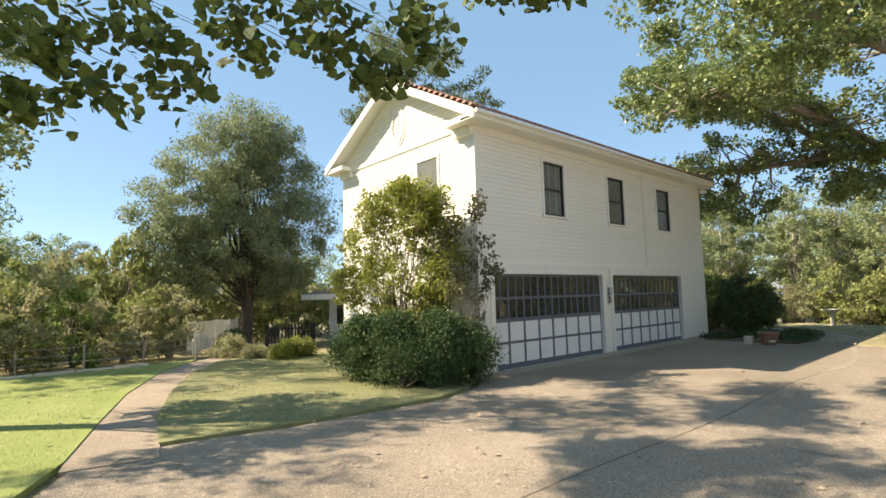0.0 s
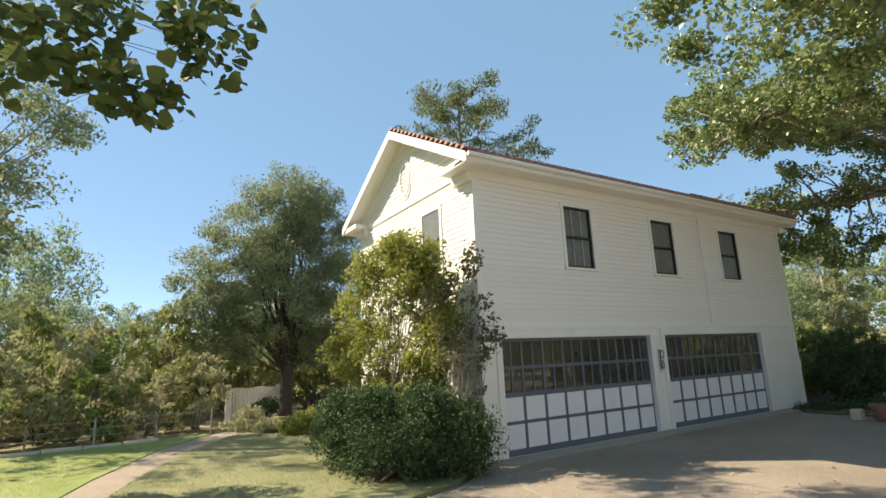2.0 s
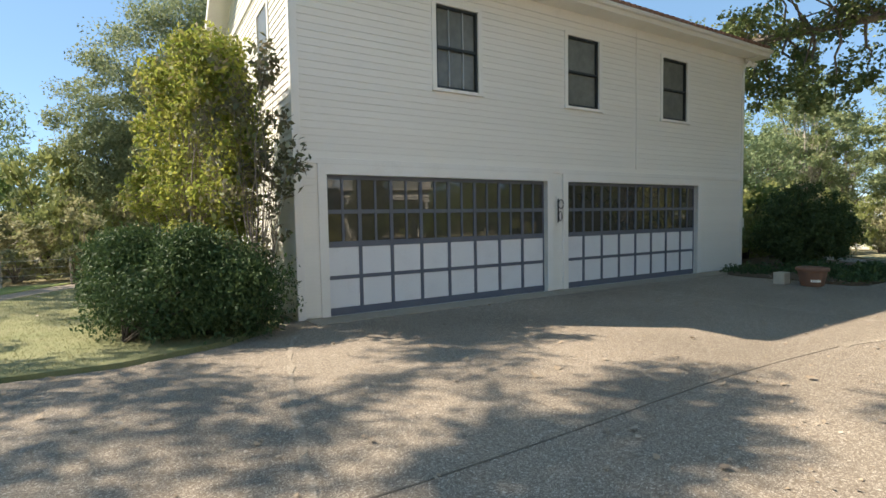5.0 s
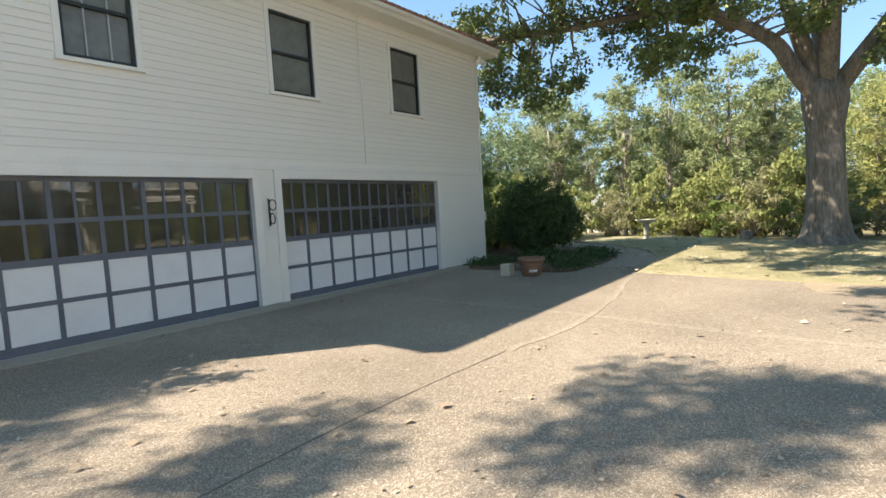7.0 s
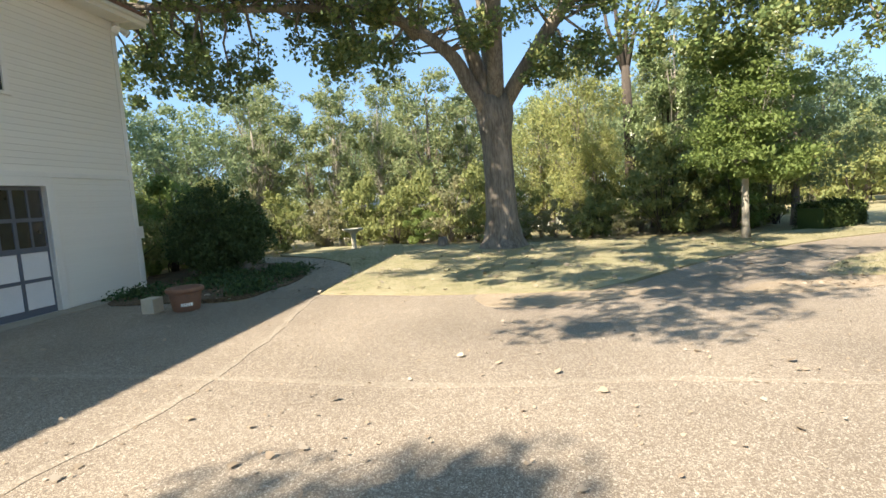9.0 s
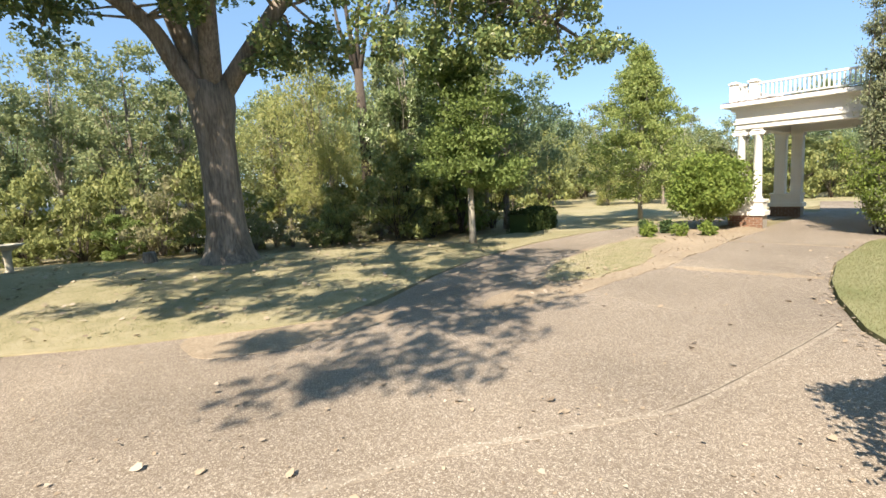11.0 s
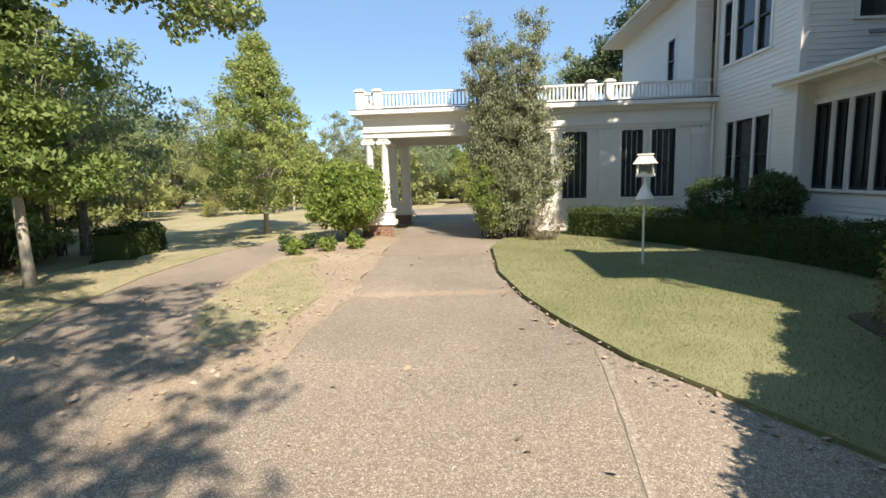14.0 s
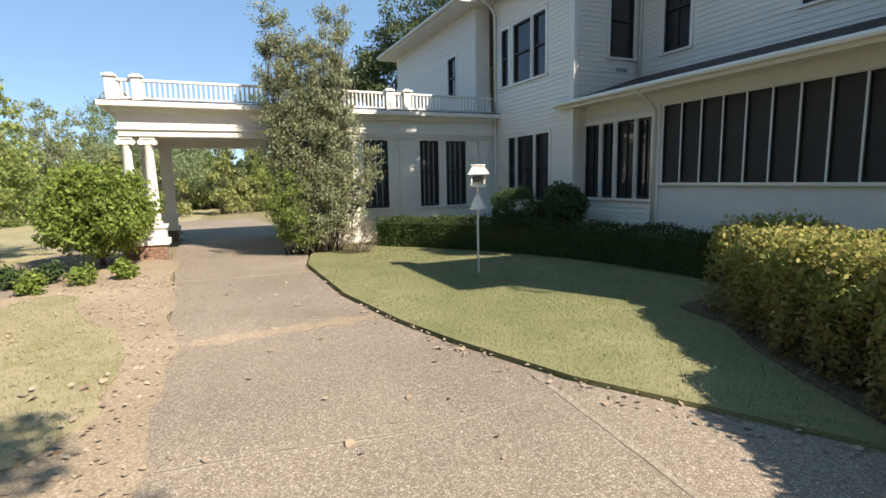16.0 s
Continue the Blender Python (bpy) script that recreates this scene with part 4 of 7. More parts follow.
# the end block near the court
m = FACE_U(8.55, -11.3)
house_wall(m, 1.6, -0.3, 7.3, boards=False)
house_wall(FACE_V(8.55, -9.7), 9.0, -0.3, 7.3, boards=False)
house_wall(FACE_V(8.55, -11.1), 3.45, -0.3, 7.3, boards=False)
# wall behind the balcony
m = FACE_U(8.35, -31.5)
BALC = [(5.5, 6.15, 4.75, 6.1)]
house_wall(m, 7.6, 3.9, 7.3, BALC)
windows(m, BALC)
house_wall(FACE_V(8.35, -23.9), 0.5, 3.9, 7.3)
part("wall", boxed((-3.6, -3.4, -31.5, -9.7, -0.3, 7.3), (-3.4, 8.3, -31.7, -31.5, -0.3, 7.3)), SIDING, house)


# eaves and roofs
def hip(u0, u1, v0, v1, z, rise, name="roof"):
    """A hipped roof with a boxed eave."""
    bm = bmesh.new()
    s = min(u1 - u0, v1 - v0) / 2
    b = [bm.verts.new(p) for p in ((u0, v0, z), (u1, v0, z), (u1, v1, z), (u0, v1, z))]
    r = [bm.verts.new((u0 + s, v0 + s, z + rise)), bm.verts.new((u1 - s, v1 - s, z + rise + 0.001))]
    bm.faces.new((b[0], b[1], b[2], b[3]))
    if u1 - u0 < v1 - v0:
        bm.faces.new((b[0], b[1], r[0])), bm.faces.new((b[1], b[2], r[1], r[0])), bm.faces.new((b[2], b[3], r[1])), bm.faces.new((b[3], b[0], r[0], r[1]))
    else:
        bm.faces.new((b[0], b[1], r[1], r[0])), bm.faces.new((b[1], b[2], r[1])), bm.faces.new((b[2], b[3], r[0], r[1])), bm.faces.new((b[3], b[0], r[0]))
    ob = part(name, bm, TILE, house, "red clay tile roof")
    part("soffit", boxed((u0, u1, v0, v1, z - 0.16, z - 0.01), bevel=0.01), TRIM, ob)
    part("gutter", tube([(u1 + 0.05, v0, z - 0.06), (u1 + 0.05, v1, z - 0.06)], [0.06, 0.06], 8), TRIM, ob)
    return ob


hip(-4.0, 9.05, -32.1, -23.55, 7.46, 3.2)
hip(-4.0, 8.55, -23.5, WV + 0.6, 7.47, 2.2)
hip(-4.0, 6.3, WV - 1.0, -9.2, 7.48, 2.6)
hip(-4.0, 9.1, -11.9, -9.15, 7.49, 1.2)

# the screened porch along the main wall
PU = 7.5
m = FACE_U(PU, WV)
GLASSED = [(0.02, 0.55, 1.33, 3.14), (0.66, 1.08, 1.33, 3.14), (1.14, 1.72, 1.33, 3.14), (1.80, 2.22, 1.33, 3.14)]
SCREENS = [(2.52 + 0.467 * k, 2.52 + 0.467 * k + 0.43, 1.70, 3.32) for k in range(12)]
porch = house_wall(m, 8.3, -0.3, 3.62, GLASSED + SCREENS, [(2.28, 9, -1, 9), (-1, 9, 3.1, 9)], mat=STUCCO)
windows(m, GLASSED, rail=False, bars=1)
for a, b, c, d in SCREENS:
    s = link("screen", mesh_of("screen", boxed((a, b, 0.05, 0.06, c, d)), SCREEN), house, m)
    part("frame", boxed((a, a + 0.02, 0.0, 0.05, c, d), (b - 0.02, b, 0.0, 0.05, c, d), (a + 0.02, b - 0.02, 0.0, 0.05, d - 0.02, d), (a + 0.02, b - 0.02, 0.0, 0.05, c, c + 0.02)), DARKFRAME, s)
part("sill", boxed((2.44, 8.2, -0.06, 0.0, 1.64, 1.70), bevel=0.01), TRIM, porch)
part("post", boxed((2.26, 2.46, -0.04, 0.0, -0.1, 3.4), bevel=0.008), TRIM, porch)
part("frieze", boxed((0.0, 8.3, -0.03, 0.0, 3.34, 3.62), bevel=0.006), STUCCO, porch)
proof = part("porch_roof", slope(-0.55, 8.25, -0.55, 3.76, 1.75, 4.46, 0.06), DARKROOF, house, "dark brown lean-to porch roof")
proof.matrix_basis = m
part("soffit", boxed((-0.5, 8.25, -0.52, 0.0, 3.60, 3.66)), TRIM, proof)
part("fascia", boxed((-0.55, 8.25, -0.57, -0.53, 3.58, 3.75), bevel=0.008), TRIM, proof)
part("gutter", tube([(-0.55, -0.63, 3.70), (8.2, -0.63, 3.70)], [0.06, 0.06], 8), TRIM, proof)


def downspout(points):
    part("downspout", tube(points, [0.042] * len(points), 8), TRIM, house, smooth=True)


downspout([(8.55, -23.3, 7.38), (8.1, -23.32, 7.1), (7.97, -23.32, 6.9), (7.97, -23.32, 3.9)])
downspout([(7.99, -23.30, 3.7), (7.99, -23.30, 0.0)])
downspout([(8.1, -17.15, 3.62), (7.8, -17.15, 3.45), (7.58, -17.15, 3.25), (7.58, -17.15, 0.0)])
downspout([(6.1, -19.3, 7.3), (5.82, -19.4, 7.0), (5.82, -19.4, 4.5)])


# ---- the low building beyond the garage ----
annex = thing("outbuilding", (14.6, 19.2, -0.66), "low white outbuilding with a shallow red tile roof", "outbuilding")
aw = part("wall", boxed((-2.0, 3.2, -2.0, 4.0, -0.6, 2.75)), STUCCO, annex)
part("roof", slope(-2.9, 4, -2.9, 2.72, 1.0, 3.6, 0.09, slope(-2.9, 4, 4.9, 2.72, 1.0, 3.6, 0.09)), TILE, annex)
part("fascia", boxed((-2.92, 4.0, -2.95, -2.88, 2.50, 2.74), (-2.95, -2.88, -2.88, 4.9, 2.50, 2.74), bevel=0.01), TRIM, annex)
part("soffit", boxed((-2.88, 4.0, -2.88, 4.9, 2.52, 2.56)), TRIM, annex)
annex.rotation_euler.z = radians(-90)
part("shutter", boxed((-1.25, -0.75, -2.04, -2.0, 1.4, 2.25), bevel=0.01), DARKFRAME, annex)


# ---- fences in the garden beyond ----
def picket_fence(name, at, turn, length, height, mat, label, step=0.16, w=0.07):
    f = thing(name, pose(*at, 0, 0, turn), label, "fence")
    part("rail", boxed((0, length, -0.02, 0.02, height * 0.25, height * 0.25 + 0.08), (0, length, -0.02, 0.02, height * 0.8, height * 0.8 + 0.08)), mat, f)
    for k in range(int(length / step) + 1):
        part("picket", boxed((k * step, k * step + w, -0.045, -0.02, 0.02, height + 0.03 * math.sin(k * 7.1))), mat, f)
    for k in range(int(length / 2.2) + 1):
        part("post", boxed((k * 2.2 - 0.06, k * 2.2 + 0.06, -0.02, 0.10, -0.4, height + 0.08), bevel=0.008), mat, f)


picket_fence("fence", (7.7, 25.3, -0.45), 4, 2.2, 1.45, TRIM, "weathered white board fence behind the big tree", 0.13, 0.11)
picket_fence("fence", (10.7, 23.7, -0.4), -8, 2.3, 1.05, DARKBARK, "dark wooden picket fence behind low shrubs")
gatepost = thing("gate_post", (7.15, 22.3, -0.2), "white square gate post at the end of the path", "gate post")
part("shaft", boxed((-0.09, 0.09, -0.09, 0.09, -0.2, 1.25), bevel=0.01), TRIM, gatepost)
part("cap", boxed((-0.13, 0.13, -0.13, 0.13, 1.25, 1.32), bevel=0.02), TRIM, gatepost)
wire = thing("wire_fence", (-6, 17.4, 0), "low wire fence on grey posts along the lawn", "fence")
for k in range(9):
    part("post", tube([(k * 1.5, 0.06 * k, -0.3), (k * 1.5, 0.06 * k, 0.75)], [0.03, 0.028], 6), BARK, wire)
for z in (0.3, 0.5, 0.7):
    part("wire", tube([(0, 0, z), (12, 0.48, z)], [0.006, 0.006], 4), METAL, wire)
kerbstone = thing("border_edging", (-8, 16.9, 0), "pale stone edging along the flower border", "edging")
for k in range(14):
    part("stone", boxed((k * 0.9, k * 0.9 + 0.86, 0.04 * k, 0.04 * k + 0.16, -0.1, 0.09 + 0.01 * (k % 3)), bevel=0.015), STONE, kerbstone)

# ---- garden things ----
feeder = thing("bird_feeder", (17.44, -11.74, 0.045), "white house-shaped bird feeder on a tall pole", "bird feeder")
part("pole", tube([(0, 0, -0.3), (0.01, 0, 0.9), (0, 0, 1.66)], [0.021, 0.021, 0.021], 10), TRIM, feeder)
part("baffle", lathe([(0.165, 1.24), (0.17, 1.25), (0.03, 1.54), (0.022, 1.55)], 20), TRIM, feeder, "white cone baffle")
part("tray", boxed((-0.16, 0.16, -0.12, 0.12, 1.66, 1.685), (-0.16, 0.16, -0.12, -0.108, 1.685, 1.72), (-0.16, 0.16, 0.108, 0.12, 1.685, 1.72)), TRIM, feeder)
part("hopper", boxed((-0.09, 0.09, -0.06, 0.06, 1.69, 1.88)), SHADE, feeder)
for sx in (-1, 1):
    for sy in (-1, 1):
        part("corner_post", boxed((sx * 0.13 - 0.012, sx * 0.13 + 0.012, sy * 0.095 - 0.012, sy * 0.095 + 0.012, 1.685, 1.90)), TRIM, feeder)
bm = bmesh.new()
lo = [bm.verts.new((x, y, 1.90)) for x, y in ((-0.21, -0.165), (0.21, -0.165), (0.21, 0.165), (-0.21, 0.165))]
hi = [bm.verts.new((x, y, 2.06)) for x, y in ((-0.11, -0.07), (0.11, -0.07), (0.11, 0.07), (-0.11, 0.07))]
bm.faces.new(hi), bm.faces.new(lo[::-1])
for k in range(4):
    bm.faces.new((lo[k], lo[(k + 1) % 4], hi[(k + 1) % 4], hi[k]))
rf = part("roof", bm, material("weathered_feeder_wood", (0.62, 0.57, 0.54), 0.6, (0.46, 0.41, 0.39), 12, 60, 0.3), feeder, "weathered grey-brown shingled roof")
part("ridge_cap", boxed((-0.14, 0.14, -0.09, 0.09, 2.06, 2.085), bevel=0.008), TRIM, rf)

bath = thing("bird_bath", (30.6, 6.1, -0.05), "pale stone pedestal bird bath on the grass", "bird bath")
part("pedestal", lathe([(0.17, 0.0), (0.17, 0.06), (0.10, 0.10), (0.085, 0.3), (0.10, 0.60), (0.15, 0.68)], 16), STONE, bath, smooth=True)
part("bowl", lathe([(0.14, 0.68), (0.30, 0.74), (0.40, 0.80), (0.405, 0.83), (0.36, 0.83), (0.25, 0.78), (0.02, 0.76)], 24), STONE, bath, smooth=True)

pot = thing("flower_pot", (20.35, 5.75, 0.0), "round terracotta pot with a thick rim", "flower pot")
part("body", lathe([(0.20, 0.0), (0.22, 0.02), (0.27, 0.30), (0.275, 0.33)], 28), TERRA, pot, smooth=True)
part("rim", lathe([(0.30, 0.33), (0.315, 0.345), (0.315, 0.40), (0.30, 0.415), (0.265, 0.41), (0.25, 0.30), (0.02, 0.29)], 28), TERRA, pot, smooth=True)
for k in range(5):
    a = radians(200 + k * 9)
    bm = boxed((-0.016, 0.016, -0.006, 0.006, -0.028, 0.028), bevel=0.004)
    bm.transform(Matrix.Translation((0.245 * math.cos(a), 0.245 * math.sin(a), 0.13)) @ Matrix.Rotation(a + math.pi / 2, 4, "Z"))
    part("painted_mark", bm, TRIM, pot, "pale worn painted mark")
block = thing("stone_block", (20.2, 6.3, 0.0), "small square sandstone block beside the pot", "stone block")
part("block", boxed((-0.13, 0.13, -0.12, 0.12, 0.0, 0.27), bevel=0.018), STONE, block)


# ---- plants ----
def leaf_mesh(name, pts, size, mat, rng, droop=0.0, wide=0.55, shape=4, vary=0.5, lie=1.0):
    """Leaves as small folded blades at pts, turned at random."""
    n = len(pts)
    az, tilt, spin = rng.uniform(0, 2 * np.pi, n), rng.normal(0.35 - droop, 0.75 * lie, n), rng.uniform(-1.3, 1.3, n) * lie
    d = np.stack([np.cos(az) * np.cos(tilt), np.sin(az) * np.cos(tilt), np.sin(tilt)], 1)
    s = np.stack([-np.sin(az), np.cos(az), np.zeros(n)], 1)
    u = np.cross(d, s)
    s, u = s * np.cos(spin)[:, None] + u * np.sin(spin)[:, None], u * np.cos(spin)[:, None] - s * np.sin(spin)[:, None]
    ln = (size * rng.uniform(1 - vary, 1 + vary, n))[:, None]
    if shape == 3:
        rows = [pts - d * ln * 0.4 - s * ln * wide * 0.5, pts - d * ln * 0.4 + s * ln * wide * 0.5, pts + d * ln * 0.6]
    elif shape == 4:
        rows = [pts - d * ln * 0.5, pts + s * ln * wide * 0.5 + u * ln * 0.08, pts + d * ln * 0.5, pts - s * ln * wide * 0.5 + u * ln * 0.08]
    else:
        rows = [pts - d * ln * 0.35, pts - d * ln * 0.42 + s * ln * wide * 0.3, pts - d * ln * 0.1 + s * ln * wide * 0.52 + u * ln * 0.05, pts + d * ln * 0.25 + s * ln * wide * 0.32,
                pts + d * ln * 0.55, pts + d * ln * 0.25 - s * ln * wide * 0.32, pts - d * ln * 0.1 - s * ln * wide * 0.52 + u * ln * 0.05, pts - d * ln * 0.42 - s * ln * wide * 0.3]
    k = len(rows)
    co = np.stack(rows, 1).reshape(-1, 3)
    me = bpy.data.meshes.new(name)
    me.vertices.add(n * k)
    me.vertices.foreach_set("co", co.ravel())
    me.loops.add(n * k)
    me.loops.foreach_set("vertex_index", np.arange(n * k))
    me.polygons.add(n)
    me.polygons.foreach_set("loop_start", np.arange(0, n * k, k))
    me.update(calc_edges=True)
    me.materials.append(mat)
    return me


def clumps(lobes, per_lobe, rng, inner=0.4):
    """Clump centres in ellipsoid lobes (x, y, z, rx, ry, rz), nearer the outside."""
    out = []
    for x, y, z, rx, ry, rz in lobes:
        k = per_lobe if isinstance(per_lobe, int) else max(3, int(per_lobe * rx * ry * rz))
        d = rng.normal(size=(k, 3))
        d /= np.linalg.norm(d, axis=1)[:, None]
        r = rng.uniform(inner ** 3, 1, k) ** (1 / 3)
        out.append(np.array([x, y, z]) + d * r[:, None] * np.array([rx, ry, rz]))
    return np.concatenate(out)


def scatter(centres, radius, each, rng, flat=0.7):
    n = len(centres)
    r = radius * rng.uniform(0.6, 1.35, n)
    off = rng.normal(size=(n, each, 3))
    off *= (0.95 * rng.uniform(0.02, 1, (n, each)) ** 0.4 / np.linalg.norm(off, axis=2))[:, :, None]
    off[:, :, 2] *= flat
    return (centres[:, None] + off * r[:, None, None]).reshape(-1, 3)


def limb_mesh(bm, a, b, r0, r1, rng, sag=0.0, n=6, wob=0.08, steps=5):
    a, b = Vector(a), Vector(b)
    ln = (b - a).length
    pts, rad = [], []
    for i in range(steps + 1):
        t = i / steps
        p = a.lerp(b, t) + Vector((rng.normal() * wob, rng.normal() * wob, rng.normal() * wob)) * ln * 0.25 * math.sin(math.pi * t)
        p.z += math.sin(math.pi * t) * ln * sag
        pts.append(p), rad.append(r0 + (r1 - r0) * t ** 0.8)
    tube(pts, rad, n, bm)
    return pts


def plant(name, at, label, category, lobes, leaf, bark, seed, trunk=None, per_lobe=10, radius=0.5, each=60, size=0.15, limbs=8, limb_r=0.05,
          flat=0.7, inner=0.4, droop=0.0, wide=0.55, group="", scale=1.0, shape=4, fork=None, sag=0.08, extra=None):
    """A tree or shrub: a tapered trunk, limbs that reach the leaf clumps, and a crown of leaves."""
    rng = np.random.default_rng(seed)
    ob = thing(name, (*at[:2], at[2] if len(at) > 2 else 0.0), label, category, group)
    cs = clumps(lobes, per_lobe, rng, inner)
    if trunk:
        part("trunk", tube([p for p, _ in trunk], [r for _, r in trunk], 14), bark, ob, smooth=True)
    base = Vector(fork or (trunk[-1][0] if trunk else (0, 0, 0.05)))
    bm = bmesh.new()
    pick = rng.choice(len(cs), min(limbs, len(cs)), replace=False)
    for i in pick:
        start = base + Vector((rng.normal() * 0.05, rng.normal() * 0.05, rng.uniform(-0.2, 0.1) if trunk else 0))
        pts = limb_mesh(bm, start, cs[i], limb_r * rng.uniform(0.7, 1.2), limb_r * 0.15, rng, sag, 6 if shape == 4 else 4)
        for _ in range(2):
            j = rng.integers(len(cs))
            near = cs[np.argsort(((cs - np.array(pts[3])) ** 2).sum(1))[rng.integers(1, min(5, len(cs)))]]
            limb_mesh(bm, pts[3], near, limb_r * 0.35, limb_r * 0.1, rng, 0.05, 5 if shape == 4 else 3, steps=3)
    part("branchwork", bm, bark, ob, smooth=True)["kind"] = "stuff"
    pts = scatter(cs, radius, each, rng, flat)
    if extra:
        high = clumps(extra[0], extra[1], rng, inner)
        pts = np.concatenate([pts, scatter(high, extra[2], extra[3], rng, flat)])
        for k, (x, y, z, *_) in enumerate(extra[0]):
            bough = bmesh.new()
            limb_mesh(bough, trunk[-1][0], (x, y, z), limb_r * 0.9, limb_r * 0.25, rng, 0.05)
            part("bough", bough, bark, ob, smooth=True)
    link("crown", leaf_mesh("crown", pts, size, leaf, rng, droop, wide, shape), ob)
    return ob


# the great oak beside the court
def oak():
    rng = np.random.default_rng(5)
    ob = thing("oak_tree", (28.45, 0.4, -0.05), "huge old oak with a furrowed grey trunk and spreading limbs", "tree")
    pts = [((0, 0, -0.2), 0.86), ((0, 0, 0.02), 0.76), ((0.0, 0, 0.35), 0.60), ((0.0, 0.0, 1.0), 0.49), ((0.02, 0.02, 2.2), 0.445), ((0.02, 0.05, 3.4), 0.46), ((0, 0.05, 4.2), 0.58), ((0, 0.05, 4.75), 0.55)]
    bm = tube([p for p, _ in pts], [r for _, r in pts], 28)
    for v in bm.verts:
        a = math.atan2(v.co.y, v.co.x)
        flare = max(0.0, 0.6 - v.co.z) * 0.45
        k = 1 + 0.05 * math.sin(a * 5 + 1.0) + 0.03 * math.sin(a * 9 + v.co.z) + flare * 0.4 * math.sin(a * 4 + 0.7)
        v.co.x *= k
        v.co.y *= k
    part("trunk", bm, BARK, ob, smooth=True)
    limbs = [[(-0.1, 0.1, 4.1), (-0.5, 0.7, 5.0), (-0.85, 1.3, 6.0), (-1.45, 2.75, 6.95), (-2.1, 4.15, 7.15), (-3.65, 6.7, 6.9), (-4.4, 9.2, 7.0)],
             [(0, 0.1, 4.4), (-0.5, 0.7, 6.2), (-1.2, 1.3, 8.4), (-2.0, 1.9, 10.4)],
             [(0.0, 0.0, 4.4), (0.1, 0.2, 6.6), (0.3, 0.4, 9.0), (0.2, 0.6, 11.0)],
             [(0, -0.1, 4.3), (-0.5, -1.0, 5.5), (-1.1, -2.2, 7.0), (-1.7, -3.9, 8.4), (-2.4, -6.2, 8.8), (-3.0, -8.4, 8.6)],
             [(-0.1, 0, 4.4), (-1.4, -0.1, 6.6), (-3.4, -0.2, 8.6), (-6.2, 0.1, 9.2), (-9.0, 0.2, 9.2), (-11.6, -0.2, 8.9)],
             [(-0.9, 2.2, 6.5), (-2.4, 3.2, 7.6), (-4.6, 4.4, 8.4), (-6.8, 6.2, 8.8)],
             [(-3.4, -0.2, 8.6), (-6.0, 1.4, 9.0), (-9.2, 2.2, 9.0), (-12.4, 2.6, 8.7), (-14.6, 2.4, 8.4)],
             [(-4.6, 4.4, 8.4), (-7.0, 5.0, 8.6), (-9.4, 5.6, 8.3), (-11.4, 6.0, 7.6)],
             [(-1.9, 4.4, 7.4), (-3.4, 5.4, 8.6), (-5.6, 7.4, 9.4), (-7.4, 9.0, 9.4)],
             [(-1.1, -2.2, 7.0), (-1.6, -4.6, 7.2), (-2.2, -7.0, 6.7), (-2.8, -8.6, 5.9)]]
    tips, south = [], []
    for i, l in enumerate(limbs):
        r0 = 0.30 if i in (1, 2) else 0.27 if i in (0, 3, 4) else 0.15
        part("limb", tube(curve3(l), list(np.linspace(r0, 0.05, len(curve3(l)))), 12), BARK, ob, smooth=True)
        tips += [Vector(p) for p in curve3(l)[len(curve3(l)) // 3:] if i not in (1, 2)]
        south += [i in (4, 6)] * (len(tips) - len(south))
    twig = bmesh.new()
    cs = []
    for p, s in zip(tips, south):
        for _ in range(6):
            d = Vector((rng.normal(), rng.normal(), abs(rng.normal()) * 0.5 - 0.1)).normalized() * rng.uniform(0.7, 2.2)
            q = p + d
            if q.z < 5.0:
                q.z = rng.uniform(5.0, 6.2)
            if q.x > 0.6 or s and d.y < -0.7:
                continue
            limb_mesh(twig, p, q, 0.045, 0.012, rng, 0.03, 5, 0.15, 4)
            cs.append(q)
    # unseen tufts beyond the limbs, placed to throw shadow patches on the drive
    cs += [Vector(c) for c in clumps([(-14.4, 2.4, 8.5, 2.6, 2.3, 0.5), (-12.0, 1.0, 8.8, 1.8, 1.4, 0.5), (-13.6, 3.4, 7.7, 1.8, 1.8, 0.7), (-11.0, 4.6, 7.6, 1.6, 1.5, 0.6)], 17, rng, 0.1)]
    cs += [Vector(c) for c in clumps([(-16.8, 4.7, 8.4, 0.4, 0.4, 0.2), (-16.3, 3.4, 8.5, 1.1, 0.5, 0.25), (-15.0, 5.0, 8.4, 0.2, 0.2, 0.1), (-13.6, 0.1, 8.5, 1.3, 0.5, 0.25)], 4, rng, 0.1)]
    # the upper crown on the garage's side
    cs += [Vector(c) for c in clumps([(-6.8, 7.7, 11.2, 2.2, 1.8, 1.5), (-5.6, 4.4, 11.4, 2.2, 2.0, 1.5), (-8.6, 8.3, 9.8, 1.5, 1.2, 1.0), (-3.6, 2.6, 12.4, 2.0, 2.0, 1.4)], 17, rng, 0.3)]
